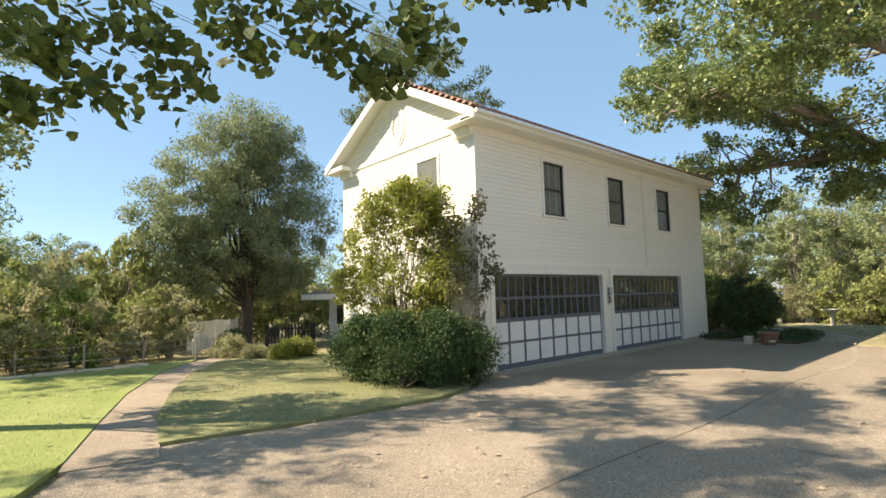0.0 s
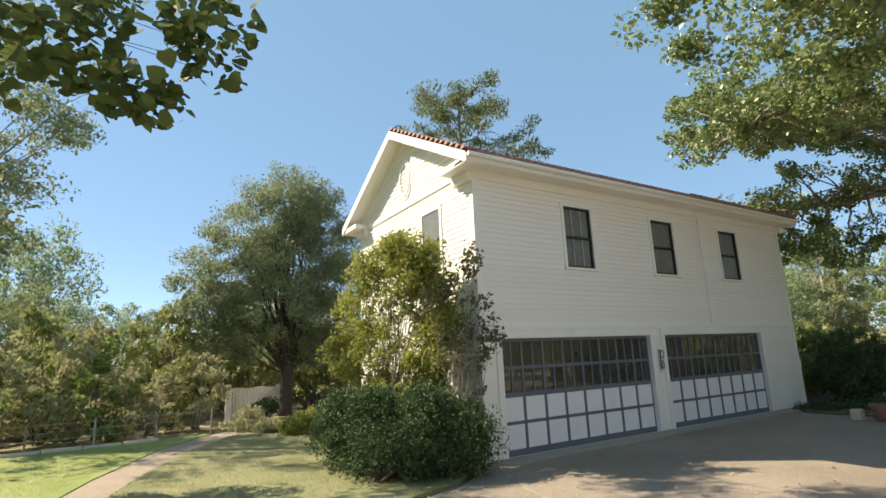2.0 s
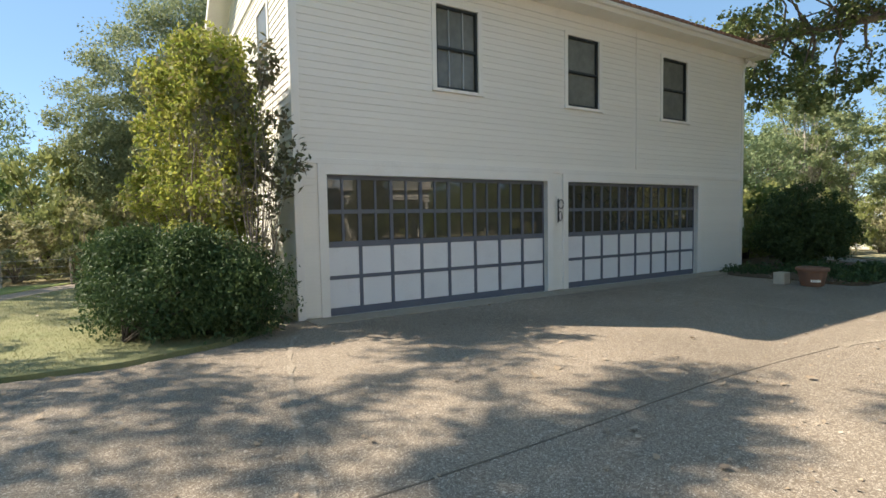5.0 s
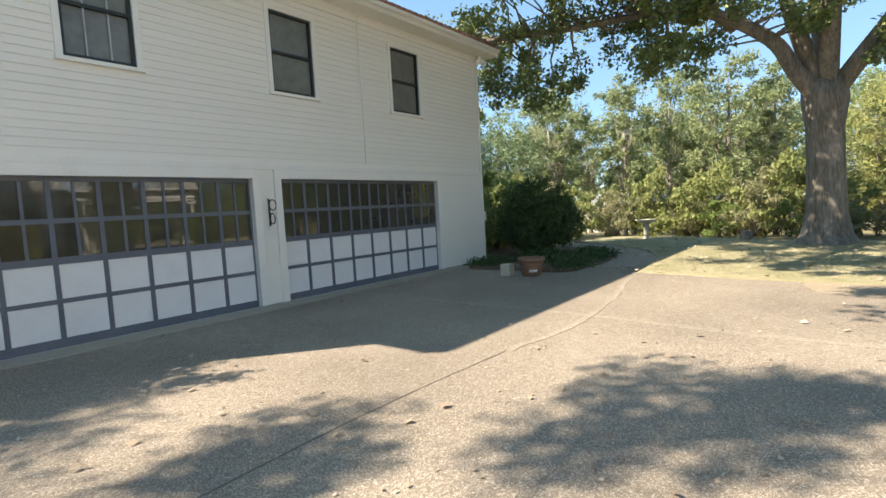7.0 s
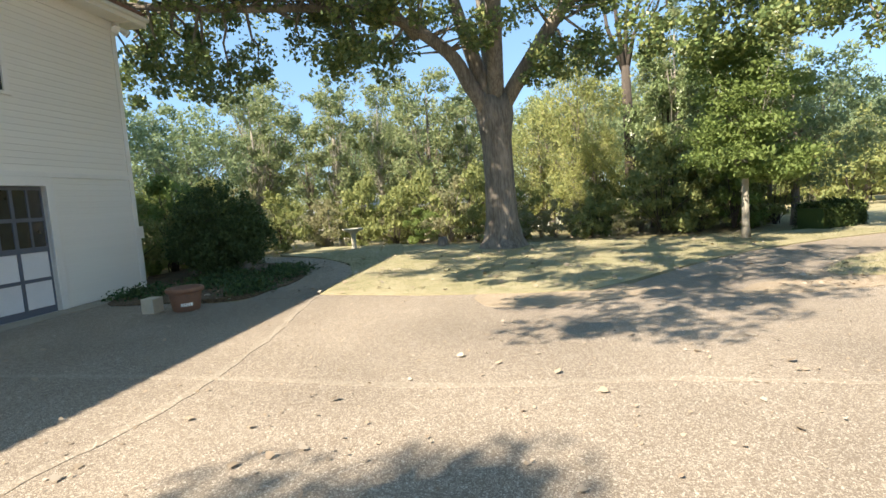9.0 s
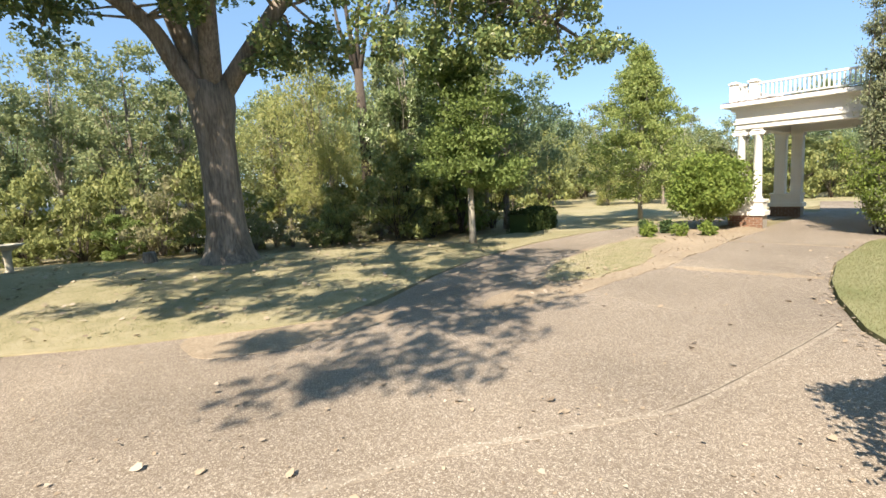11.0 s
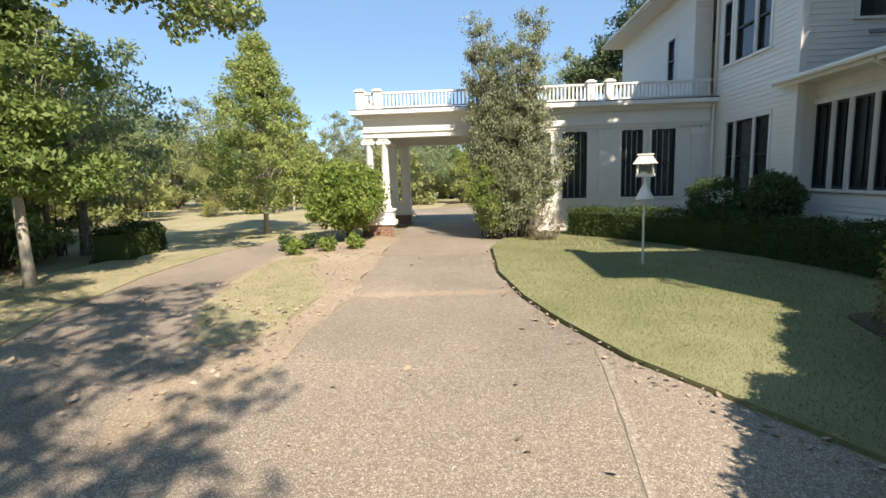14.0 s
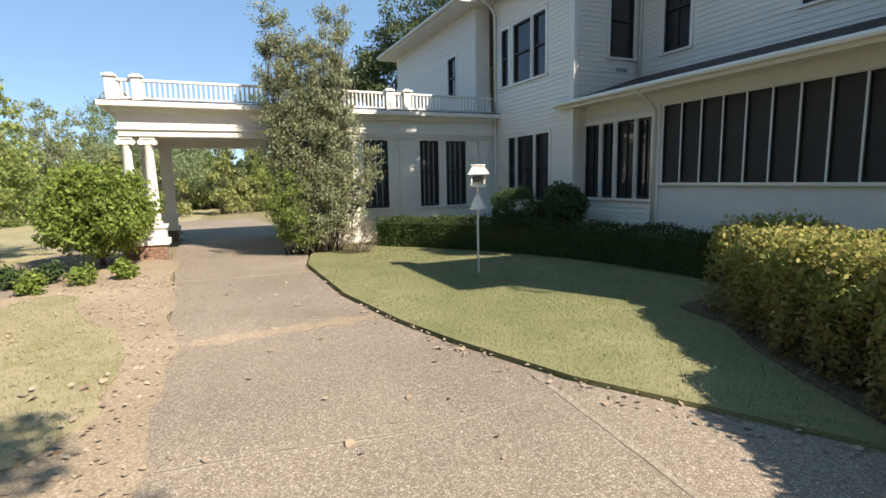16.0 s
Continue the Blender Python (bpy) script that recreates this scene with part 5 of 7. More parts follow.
    # drooping sprays in front of the sky
    for q in ((-2.4, 6.4, 5.6), (-3.0, 7.6, 5.2), (-2.0, 5.4, 6.2), (-3.4, 8.6, 5.8), (-1.2, 3.2, 5.6), (-1.5, 4.0, 5.9), (-4.4, 9.8, 6.6), (-2.8, 9.4, 6.0), (-0.8, -1.9, 5.2), (-1.0, -3.2, 5.6), (-2.6, -8.6, 7.0), (-2.2, -7.4, 6.4), (-1.9, -6.2, 6.0), (-2.9, -9.6, 7.4), (-3.3, -10.4, 7.8), (-3.8, -9.3, 4.9), (-2.9, -7.9, 5.4), (-2.1, -6.5, 5.5), (-3.3, -8.6, 4.7), (-2.3, -10.3, 5.4), (-1.2, -9.0, 6.0), (-1.2, -4.6, 5.4), (-0.9, -2.8, 5.5), (-1.8, -5.6, 5.9), (-0.6, -1.6, 5.9), (-1.6, -3.6, 6.1), (-2.3, 9.4, 7.0), (-1.9, 8.7, 5.9), (-2.5, 9.5, 5.3), (-2.8, 9.9, 5.8), (-4.0, 7.4, 5.4), (-3.0, 7.9, 6.4), (-2.7, 3.4, 5.6), (-2.4, 3.9, 6.0), (-3.2, 6.9, 4.9), (-2.2, 4.2, 5.5), (-1.0, -1.3, 5.2), (-1.2, -2.9, 5.1), (-1.4, -4.2, 5.3), (-2.0, -5.8, 5.2), (-2.4, -6.8, 5.4), (-2.9, -7.8, 5.4)):
        near = min(tips, key=lambda p: (p - Vector(q)).length)
        limb_mesh(twig, near, q, 0.05, 0.012, rng, 0.0, 5, 0.2, 5)
        cs += [Vector(q), near.lerp(Vector(q), 0.7), Vector(q) + Vector((rng.normal() * 0.5, rng.normal() * 0.6, rng.normal() * 0.25)), Vector(q) + Vector((rng.normal() * 0.5, rng.normal() * 0.6, rng.normal() * 0.25))]
    part("branchwork", twig, BARK, ob, smooth=True)["kind"] = "stuff"
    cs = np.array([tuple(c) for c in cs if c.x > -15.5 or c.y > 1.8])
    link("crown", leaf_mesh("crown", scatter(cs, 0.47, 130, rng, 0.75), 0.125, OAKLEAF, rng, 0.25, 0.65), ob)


def curve3(points, steps=5):
    pts = [points[0], *points, points[-1]]
    out = []
    for i in range(1, len(pts) - 2):
        p0, p1, p2, p3 = (Vector(pts[i + k]) for k in (-1, 0, 1, 2))
        for s in range(steps):
            t = s / steps
            out.append(tuple(0.5 * (2 * p1 + (p2 - p0) * t + (2 * p0 - 5 * p1 + 4 * p2 - p3) * t * t + (3 * p1 - p0 - 3 * p2 + p3) * t ** 3)))
    return out + [tuple(points[-1])]


oak()

# the tree that overhangs the near end of the court
plant("shade_tree", (-2.6, 5.6, 0), "broad-leaved shade tree with heart-shaped dark leaves", "tree",
      [(3.76, -1.29, 3.7, 0.24, 0.24, 0.14), (3.75, -1.29, 3.23, 0.24, 0.24, 0.14), (3.93, -1.29, 3.95, 0.24, 0.24, 0.14), (4.03, -1.3, 3.58, 0.24, 0.24, 0.14), (3.95, -1.29, 3.3, 0.24, 0.24, 0.14), (4.25, -1.32, 3.9, 0.24, 0.24, 0.14), (4.27, -1.32, 3.36, 0.24, 0.24, 0.14),
       (4.49, -1.35, 4.05, 0.24, 0.24, 0.14), (4.57, -1.37, 3.72, 0.24, 0.24, 0.14), (4.77, -1.41, 3.54, 0.24, 0.24, 0.14), (5.03, -1.49, 4.1, 0.24, 0.24, 0.14), (5.22, -1.55, 3.92, 0.24, 0.24, 0.14), (5.44, -1.64, 4.25, 0.24, 0.24, 0.14), (5.68, -1.75, 3.98, 0.24, 0.24, 0.14),
       (5.85, -1.85, 4.28, 0.24, 0.24, 0.14), (6.01, -1.94, 3.95, 0.24, 0.24, 0.14), (6.18, -2.06, 3.75, 0.24, 0.24, 0.14), (6.34, -2.17, 4.24, 0.24, 0.24, 0.14), (6.53, -2.32, 4.06, 0.24, 0.24, 0.14), (5.1, -1.3, 4.5, 0.24, 0.24, 0.14), (4.2, -1.1, 4.4, 0.24, 0.24, 0.14),
       (5.8, -1.6, 4.7, 0.24, 0.24, 0.14), (6.6, -1.9, 4.6, 0.24, 0.24, 0.14), (6.50, -2.68, 4.58, 0.16, 0.16, 0.08), (6.63, -2.80, 4.48, 0.16, 0.16, 0.08), (6.80, -3.00, 4.39, 0.16, 0.16, 0.08), (6.95, -3.22, 4.32, 0.16, 0.16, 0.08), (7.11, -3.44, 4.39, 0.16, 0.16, 0.08)],
      NEARLEAF, DARKBARK, 11, [((0, 0, -0.2), 0.34), ((0.05, 0, 0.4), 0.25), ((0.1, -0.1, 2.0), 0.22), ((0.3, -0.1, 3.8), 0.20), ((0.6, 0.8, 7.0), 0.12)], 8, 0.18, 8, 0.088, 26, 0.012, 0.8, 0.1, 0.3, 0.98, shape=8, fork=(0.3, -0.1, 4.2), sag=0.12,
      # unseen high boughs, added where they cast the court's dappled shadows
      extra=([(3.2, 6.5, 11.0, 2.4, 1.0, 0.5), (1.6, 7.0, 11.2, 2.0, 1.2, 0.6), (7.4, 3.7, 11.0, 1.1, 0.3, 0.3), (8.1, 2.8, 11.0, 1.2, 0.3, 0.3), (8.85, 1.95, 10.4, 0.4, 0.3, 0.3), (-2.4, 8.4, 10.6, 2.6, 1.4, 0.8), (1.3, 3.6, 10.8, 1.5, 1.2, 0.6), (5.6, 5.4, 11.0, 1.0, 0.5, 0.4), (4.7, 8.1, 11.2, 1.0, 0.5, 0.4), (-1.4, 1.4, 8.2, 2.2, 2.4, 1.8), (0.6, 6.0, 7.0, 0.9, 0.9, 0.9), (0.5, 4.8, 10.5, 0.8, 0.7, 0.4), (3.9, 4.2, 10.5, 0.6, 0.6, 0.3), (3.7, 5.2, 10.8, 0.8, 0.4, 0.3), (4.9, 4.7, 10.8, 0.45, 0.3, 0.3), (-0.2, 4.8, 10.8, 0.7, 0.4, 0.3), (1.2, 4.0, 10.8, 0.8, 0.4, 0.3), (0.6, 5.4, 10.8, 0.5, 0.35, 0.3)], 16, 0.52, 90))

# the tall pale trees at the edge of the sunny lawn
plant("lawn_tree", (-1.4, 12.8, -0.05), "tall grey-green tree with a high loose crown", "tree",
      [(1.9, 0.0, 8.4, 1.3, 1.2, 1.0), (0.8, 0.2, 9.6, 1.6, 1.6, 1.0), (1.5, 0.0, 6.7, 1.3, 1.2, 0.9), (2.0, 0.1, 5.2, 0.9, 0.9, 0.6), (1.5, 0, 4.2, 0.8, 0.8, 0.4), (-0.6, 0.4, 8.0, 1.5, 1.5, 1.4)],
      EVERLEAF, BARK, 24, [((0, 0, -0.2), 0.30), ((0, 0, 0.5), 0.22), ((0.1, 0, 5), 0.16), ((0.3, 0.1, 9), 0.05)], 26, 0.42, 56, 0.12, 34, 0.04, 0.7, 0.2, fork=(0.1, 0, 4.6))
plant("garden_tree", (-2.6, 21.2, -0.15), "tall loose grey-green tree standing behind the garden fence", "tree",
      [(1.2, 0.0, 14.6, 2.4, 2.2, 1.6), (3.0, -0.2, 12.2, 1.9, 1.8, 1.2), (3.6, 0.0, 10.6, 1.3, 1.5, 0.8), (1.6, 0.3, 10.4, 2.2, 2.0, 1.3), (2.4, 0.0, 8.6, 1.5, 1.6, 0.9), (0.4, 0.2, 7.6, 2.2, 2.0, 1.2), (2.0, 0.1, 6.6, 1.0, 1.2, 0.6), (-1.6, 0.3, 10.0, 2.4, 2.4, 2.4), (1.2, 0, 5.4, 1.2, 1.2, 0.6), (-1.4, 0.2, 13.8, 2.2, 2.0, 1.8)],
      EVERLEAF, BARK, 25, [((0, 0, -0.2), 0.38), ((0, 0, 0.5), 0.28), ((0.1, 0, 5), 0.22), ((0.4, 0.1, 10), 0.12), ((0.6, 0.1, 14), 0.04)], 24, 0.58, 60, 0.15, 46, 0.05, 0.7, 0.2, fork=(0.1, 0, 5.4))

# an unseen tree added to the south; its boughs shade house and lawn
plant("overhanging_tree", (4.5, -8.6, -0.05), "unseen broad-leaved tree added to shade the house and lawn", "tree",
      [(4.6, 4.0, 9.6, 0.9, 0.9, 0.5), (1.4, 2.4, 9.6, 1.2, 1.2, 0.8), (7.4, -2.5, 10.5, 1.0, 0.7, 0.4), (8.7, -3.5, 10.5, 1.0, 0.6, 0.4), (5.0, 0.6, 9.8, 1.0, 0.8, 0.4), (4.6, -2.4, 11.8, 1.1, 0.9, 0.5), (5.7, -3.0, 11.3, 1.0, 0.8, 0.4), (6.5, -2.0, 10.9, 0.9, 0.8, 0.4)],
      NEARLEAF, DARKBARK, 23, [((0, 0, -0.2), 0.36), ((0.05, 0.05, 0.5), 0.27), ((0.2, 0.3, 3.0), 0.22), ((0.7, 0.6, 6.0), 0.17), ((1.6, 0.6, 8.6), 0.10)], 36, 0.50, 80, 0.14, 44, 0.06, 0.5, 0.2, 0.3, 0.9, fork=(0.9, 0.6, 7.0))
# the dense evergreen at the end of the garden path
ilex = plant("evergreen_tree", (9.9, 24.3, -0.4), "dense grey-green evergreen oak with a dark forked trunk", "tree",
      [(-0.38, 0.0, 11.56, 2.16, 2.03, 1.91), (1.14, -0.25, 10.92, 2.16, 2.03, 1.91), (-1.78, 0.0, 9.65, 2.54, 2.54, 2.16), (1.65, 0.0, 9.14, 2.67, 2.54, 2.16), (-2.79, 0.0, 7.62, 2.67, 2.54, 2.16), (0.25, -0.76, 7.87, 2.92, 2.79, 2.29), (2.41, 0.0, 7.11, 2.54, 2.54, 2.03), (-3.56, 0.25, 5.84, 2.29, 2.29, 1.78), (-0.76, -0.76, 5.59, 2.79, 2.54, 1.78), (2.03, 0.0, 5.08, 2.54, 2.41, 1.65), (-2.41, 0.0, 4.06, 2.03, 2.03, 1.14), (1.52, 0.25, 3.68, 1.91, 1.91, 1.02)],
      EVERLEAF, DARKBARK, 12, [((0, 0, -0.2), 0.46), ((0.0, 0, 0.5), 0.34), ((0.1, 0, 2.2), 0.30), ((0.05, 0.1, 5.0), 0.25), ((-0.1, 0, 9.0), 0.12)], 64, 0.66, 190, 0.12, 46, 0.08, 0.8, 0.4, fork=(0, 0, 2.4))
ilex.scale = (0.89, 0.89, 0.89)

# shrubs against the garage gable
plant("tall_shrub", (8.44, 10.2, 0.0), "tall leggy evergreen shrub with yellow-green leaves against the gable", "shrub",
      [(-0.37, 1.01, 3.0, 0.50, 0.66, 0.9), (-0.49, 1.28, 2.2, 0.45, 0.55, 0.7), (-0.19, 0.61, 4.1, 0.50, 0.55, 0.55), (0.14, -0.14, 3.5, 0.50, 0.66, 0.9), (0.17, -0.20, 4.45, 0.30, 0.50, 0.4), (0.41, -0.74, 4.2, 0.40, 0.50, 0.5), (0.53, -1.01, 3.3, 0.50, 0.55, 0.9), (-0.10, 0.41, 2.1, 0.50, 0.77, 0.9), (0.41, -0.74, 2.1, 0.50, 0.66, 0.9), (0.08, 0.00, 1.3, 0.50, 0.77, 0.6), (0.65, -1.28, 2.4, 0.40, 0.50, 0.8), (0.6, -0.8, 1.6, 0.42, 0.5, 0.9), (0.68, -1.1, 2.8, 0.38, 0.45, 0.9), (0.5, -0.5, 3.9, 0.4, 0.5, 0.5), (0.3, 0.2, 0.9, 0.6, 0.8, 0.5)],
      SHRUBLEAF, BARK, 13, None, 30, 0.25, 74, 0.092, 80, 0.018, 0.9, 0.3, 0.0, 0.45)
plant("bare_shrub", (9.12, 8.28, 0.0), "thin shrub with dark glossy leaves on bare grey stems", "shrub",
      [(0.25, -0.15, 2.7, 0.35, 0.26, 0.8), (0.0, 0.0, 1.6, 0.5, 0.35, 0.8), (-0.35, 0.35, 3.4, 0.4, 0.35, 0.8), (0.45, -0.25, 2.4, 0.22, 0.2, 0.5), (-0.2, 0.2, 2.5, 0.5, 0.4, 0.8), (0.15, -0.1, 3.9, 0.15, 0.15, 0.4)], BRONZELEAF, BARK, 14, None, 11, 0.2, 22, 0.10, 30, 0.011, 1.0, 0.2)
plant("low_shrub", (7.45, 8.55, 0.0), "dense dark green mounded shrub at the drive's edge", "shrub",
      [(0.25, 0.65, 0.62, 0.72, 0.9, 0.68), (0.7, -0.02, 0.66, 0.9, 0.78, 0.68), (1.35, -0.4, 0.58, 0.7, 0.55, 0.58), (-0.02, 1.6, 0.62, 0.55, 0.85, 0.58), (1.1, -0.2, 0.85, 0.5, 0.4, 0.5), (0.15, 0.6, 1.18, 0.35, 0.35, 0.25), (0.8, -0.1, 1.25, 0.28, 0.25, 0.22), (-0.1, 1.4, 1.1, 0.3, 0.3, 0.25)], LOWLEAF, DARKBARK, 15, None, 80, 0.31, 170, 0.058, 20, 0.015, 0.9, 0.5, -0.25, 0.42)
# low planting at the foot of the evergreen
for i, (x, y, s, leaf, lab) in enumerate(((7.0, 17.9, 0.66, TWIGLEAF, "low pale pinkish-green rounded shrub by the path"), (7.5, 16.75, 0.36, TWIGLEAF, "small pale green mounded shrub at the lawn's edge"), (8.05, 15.75, 0.5, SHRUBLEAF, "low yellow-green shrub at the lawn's edge"), (8.65, 15.95, 0.55, SHRUBLEAF, "low yellow-green shrub at the lawn's edge"), (8.5, 22.0, 0.6, LOWLEAF, "low dark green shrub under the tree"))):
    plant("garden_shrub", (x, y, -0.05), lab, "shrub", [(0, 0, s * 0.55, s, s, s * 0.6)], leaf, DARKBARK, 30 + i, None, 50, 0.2, 70, 0.07, 8, 0.012, 0.9, 0.6, group="garden shrubs")

# the bed right of the garage
plant("round_bush", (24.8, 7.85, 0.0), "large dark green rounded camellia bush beside the garage", "bush",
      [(0, 0, 1.42, 1.02, 1.02, 1.02), (0.35, -0.3, 1.0, 0.9, 0.9, 0.8), (-0.2, 0.15, 0.9, 0.95, 0.95, 0.75)], DARKLEAF, DARKBARK, 16, [((0, 0, -0.1), 0.09), ((0, 0, 0.8), 0.06)], 150, 0.24, 110, 0.072, 24, 0.025, 0.9, 0.72)
for i, (x, y, rx, ry) in enumerate(((21.9, 7.9, 0.7, 0.55), (22.9, 6.9, 0.9, 0.7), (22.1, 5.6, 0.7, 0.6), (23.6, 5.7, 1.0, 0.7), (24.8, 5.9, 0.8, 0.5), (23.9, 7.2, 0.9, 0.8))):
    plant("ground_cover", (x, y, 0.0), "low spreading dark green ground cover in the bed", "ground cover", [(0, 0, 0.06, rx, ry, 0.16)], LOWLEAF, DARKBARK, 50 + i, None, 44, 0.25, 36, 0.07, 4, 0.008, 0.6, 0.2, group="bed planting")
slab("planting_bed", outline([(22.3, 8.6), (21.0, 7.9), (21.1, 6.1), (21.6, 5.2), (23.4, 5.0), (25.6, 5.9), (27.0, 7.6), (27.5, 10), (23, 10)]), -0.2, 0.03, SOIL, "dark mulched bed with ground cover", "planting bed")

# trees and shrubs round the porte-cochere
plant("sapling", (27.6, -6.4, 0.0), "young tree with a pale trunk and bright green layered leaves", "tree",
      [(0, 0, 2.3, 1.6, 1.6, 0.4), (0.2, 0.3, 3.1, 1.55, 1.55, 0.55), (-0.2, -0.2, 4.0, 1.35, 1.35, 0.65), (0.1, 0.5, 5.0, 1.0, 1.0, 0.7), (-0.3, -0.6, 1.9, 0.9, 0.9, 0.25)],
      LIMELEAF, PALEBARK, 17, [((0, 0, -0.1), 0.13), ((0.02, 0, 0.5), 0.095), ((0.0, 0.02, 2.2), 0.08), ((0, 0, 4.6), 0.03)], 44, 0.45, 110, 0.11, 26, 0.03, 0.45, 0.2, fork=(0, 0, 2.0))
plant("pyramidal_tree", (30.3, -15.0, -0.1), "pyramid-shaped sweetgum with a straight slim trunk", "tree",
      [(0, 0, 1.9, 2.5, 2.5, 0.9), (0, 0, 2.9, 2.25, 2.25, 0.9), (0, 0, 3.9, 1.85, 1.85, 0.9), (0, 0, 4.8, 1.35, 1.35, 0.8), (0, 0, 5.6, 0.8, 0.8, 0.7), (0, 0, 6.3, 0.35, 0.35, 0.6)],
      PYRLEAF, PALEBARK, 18, [((0, 0, -0.1), 0.12), ((0, 0, 0.6), 0.09), ((0, 0, 4), 0.06), ((0, 0, 6.5), 0.015)], 66, 0.36, 140, 0.09, 40, 0.025, 0.7, 0.3, fork=(0, 0, 1.6))
plant("camellia", (26.0, -14.0, -0.1), "rounded bright green camellia beside the brick pier", "bush",
      [(0, 0, 1.6, 1.15, 1.15, 0.85), (-0.2, 0.4, 1.2, 1.1, 1.0, 0.6), (0.4, -0.3, 1.3, 1.0, 1.0, 0.6)], MAGLEAF, DARKBARK, 19, [((0, 0, -0.1), 0.06), ((0.02, 0, 0.6), 0.045)], 120, 0.3, 85, 0.095, 20, 0.02, 0.9, 0.5, fork=(0, 0, 0.5))
def plumed_shrub(at, label, stems, leaves, bark, seed):
    """Long stems set with feathery side sprays. stems: (count, spread x, y, offset x, y, low and high tip, which leaf)."""
    rng = np.random.default_rng(seed)
    ob = thing("tall_evergreen_shrub", (*at, 0.0), label, "shrub")
    bm, sprays = bmesh.new(), [[], []]
    for count, sx, sy, ox, oy, z0, z1, which in stems:
        for _ in range(count):
            tip = Vector((ox + sx * rng.uniform(-1, 1), oy + sy * rng.uniform(-1, 1), rng.uniform(z0, z1)))
            foot = Vector((tip.x * 0.3 + rng.normal() * 0.15, tip.y * 0.3 + rng.normal() * 0.12, 0.0))
            pts = limb_mesh(bm, foot, tip, 0.026, 0.006, rng, -0.03, 5, 0.12, 8)
            for k in range(2, 9):
                for _ in range(3 if k > 3 else 2):
                    a = rng.uniform(0, 2 * math.pi)
                    reach = rng.uniform(0.22, 0.6) * (1.15 - 0.075 * k)
                    end = pts[k] + Vector((math.cos(a) * reach, math.sin(a) * reach, reach * rng.uniform(0.2, 1.1)))
                    limb_mesh(bm, pts[k], end, 0.006, 0.003, rng, 0.0, 3, 0.1, 2)
                    t = rng.uniform(0.15, 1.1, (52, 1))
                    sprays[which].append(np.array(pts[k]) * (1 - t) + np.array(end) * t + rng.normal(size=(52, 3)) * 0.065)
    part("branchwork", bm, bark, ob, smooth=True)["kind"] = "stuff"
    for name, cloud, leaf in zip(("crown", "lower_sprays"), sprays, leaves):
        cloud = np.concatenate(cloud)
        link(name, leaf_mesh(name, cloud[cloud[:, 2] > 0.05], 0.066, leaf, rng, -0.35, 0.4), ob)


plumed_shrub((21.35, -15.35), "tall feathery grey-green evergreen shrub before the porte-cochere",
             [(13, 0.3, 0.2, 0.78, 0.15, 5.0, 6.0, 0), (13, 0.35, 0.2, -0.72, -0.1, 4.9, 6.0, 0), (10, 0.4, 0.2, 0.0, 0.0, 4.7, 5.5, 0), (20, 1.05, 0.3, 0.05, 0.1, 4.0, 5.2, 0), (22, 1.15, 0.35, 0.0, 0.0, 2.9, 4.3, 0), (16, 1.0, 0.4, 0.0, 0.0, 1.9, 3.1, 0),
              (14, 0.65, 0.5, 0.15, 0.0, 0.8, 1.9, 0), (4, 0.25, 0.2, -1.6, -0.2, 1.9, 3.4, 0), (13, 0.5, 0.45, 0.75, 0.3, 1.0, 2.5, 1)],
             (GREYLEAF, MAGLEAF), DARKBARK, 20)
plant("clipped_shrub", (20.2, -15.05, 0.03), "rounded brownish-grey clipped shrub at the house front", "shrub", [(0, 0, 0.42, 0.48, 0.42, 0.42)], leaf_material("brownish_twig_leaf", (0.20, 0.18, 0.13), (0.29, 0.255, 0.19), (0.36, 0.31, 0.24)), DARKBARK, 21, None, 70, 0.14, 60, 0.035, 16, 0.008, 0.9, 0.75)
for i, (x, y) in enumerate(((25.35, -11.0), (25.0, -11.75), (24.55, -12.3), (25.75, -12.0), (26.2, -11.6))):
    plant("small_shrub", (x, y, -0.02), "small bright green shrub on bare ground", "shrub", [(0, 0, 0.2, 0.18, 0.18, 0.18)], MAGLEAF if i < 3 else LOWLEAF, DARKBARK, 60 + i, None, 20, 0.14, 40, 0.075, 6, 0.008, 0.9, 0.5, group="small shrubs by the pier")
for i, (x, y, z, r, leaf, lab) in enumerate(((16.12, -14.9, 0.68, 0.66, LOWLEAF, "dark clipped round bush before the house wall"), (15.05, -14.5, 0.86, 0.52, DARKLEAF, "round leafy bush on short stems before the porch"))):
    plant("foundation_bush", (x, y, 0.0), lab, "bush", [(0, 0, z + 0.3, r, r, r * 0.95), (0, 0, z - 0.1, r * 0.8, r * 0.8, r * 0.6)], leaf, DARKBARK, 70 + i, [((0, 0, -0.1), 0.05), ((0, 0, 0.7), 0.04)], 150, 0.17, 110, 0.042 if i == 0 else 0.065, 12, 0.015, 0.9, 0.8 if i == 0 else 0.6, group="foundation bushes")


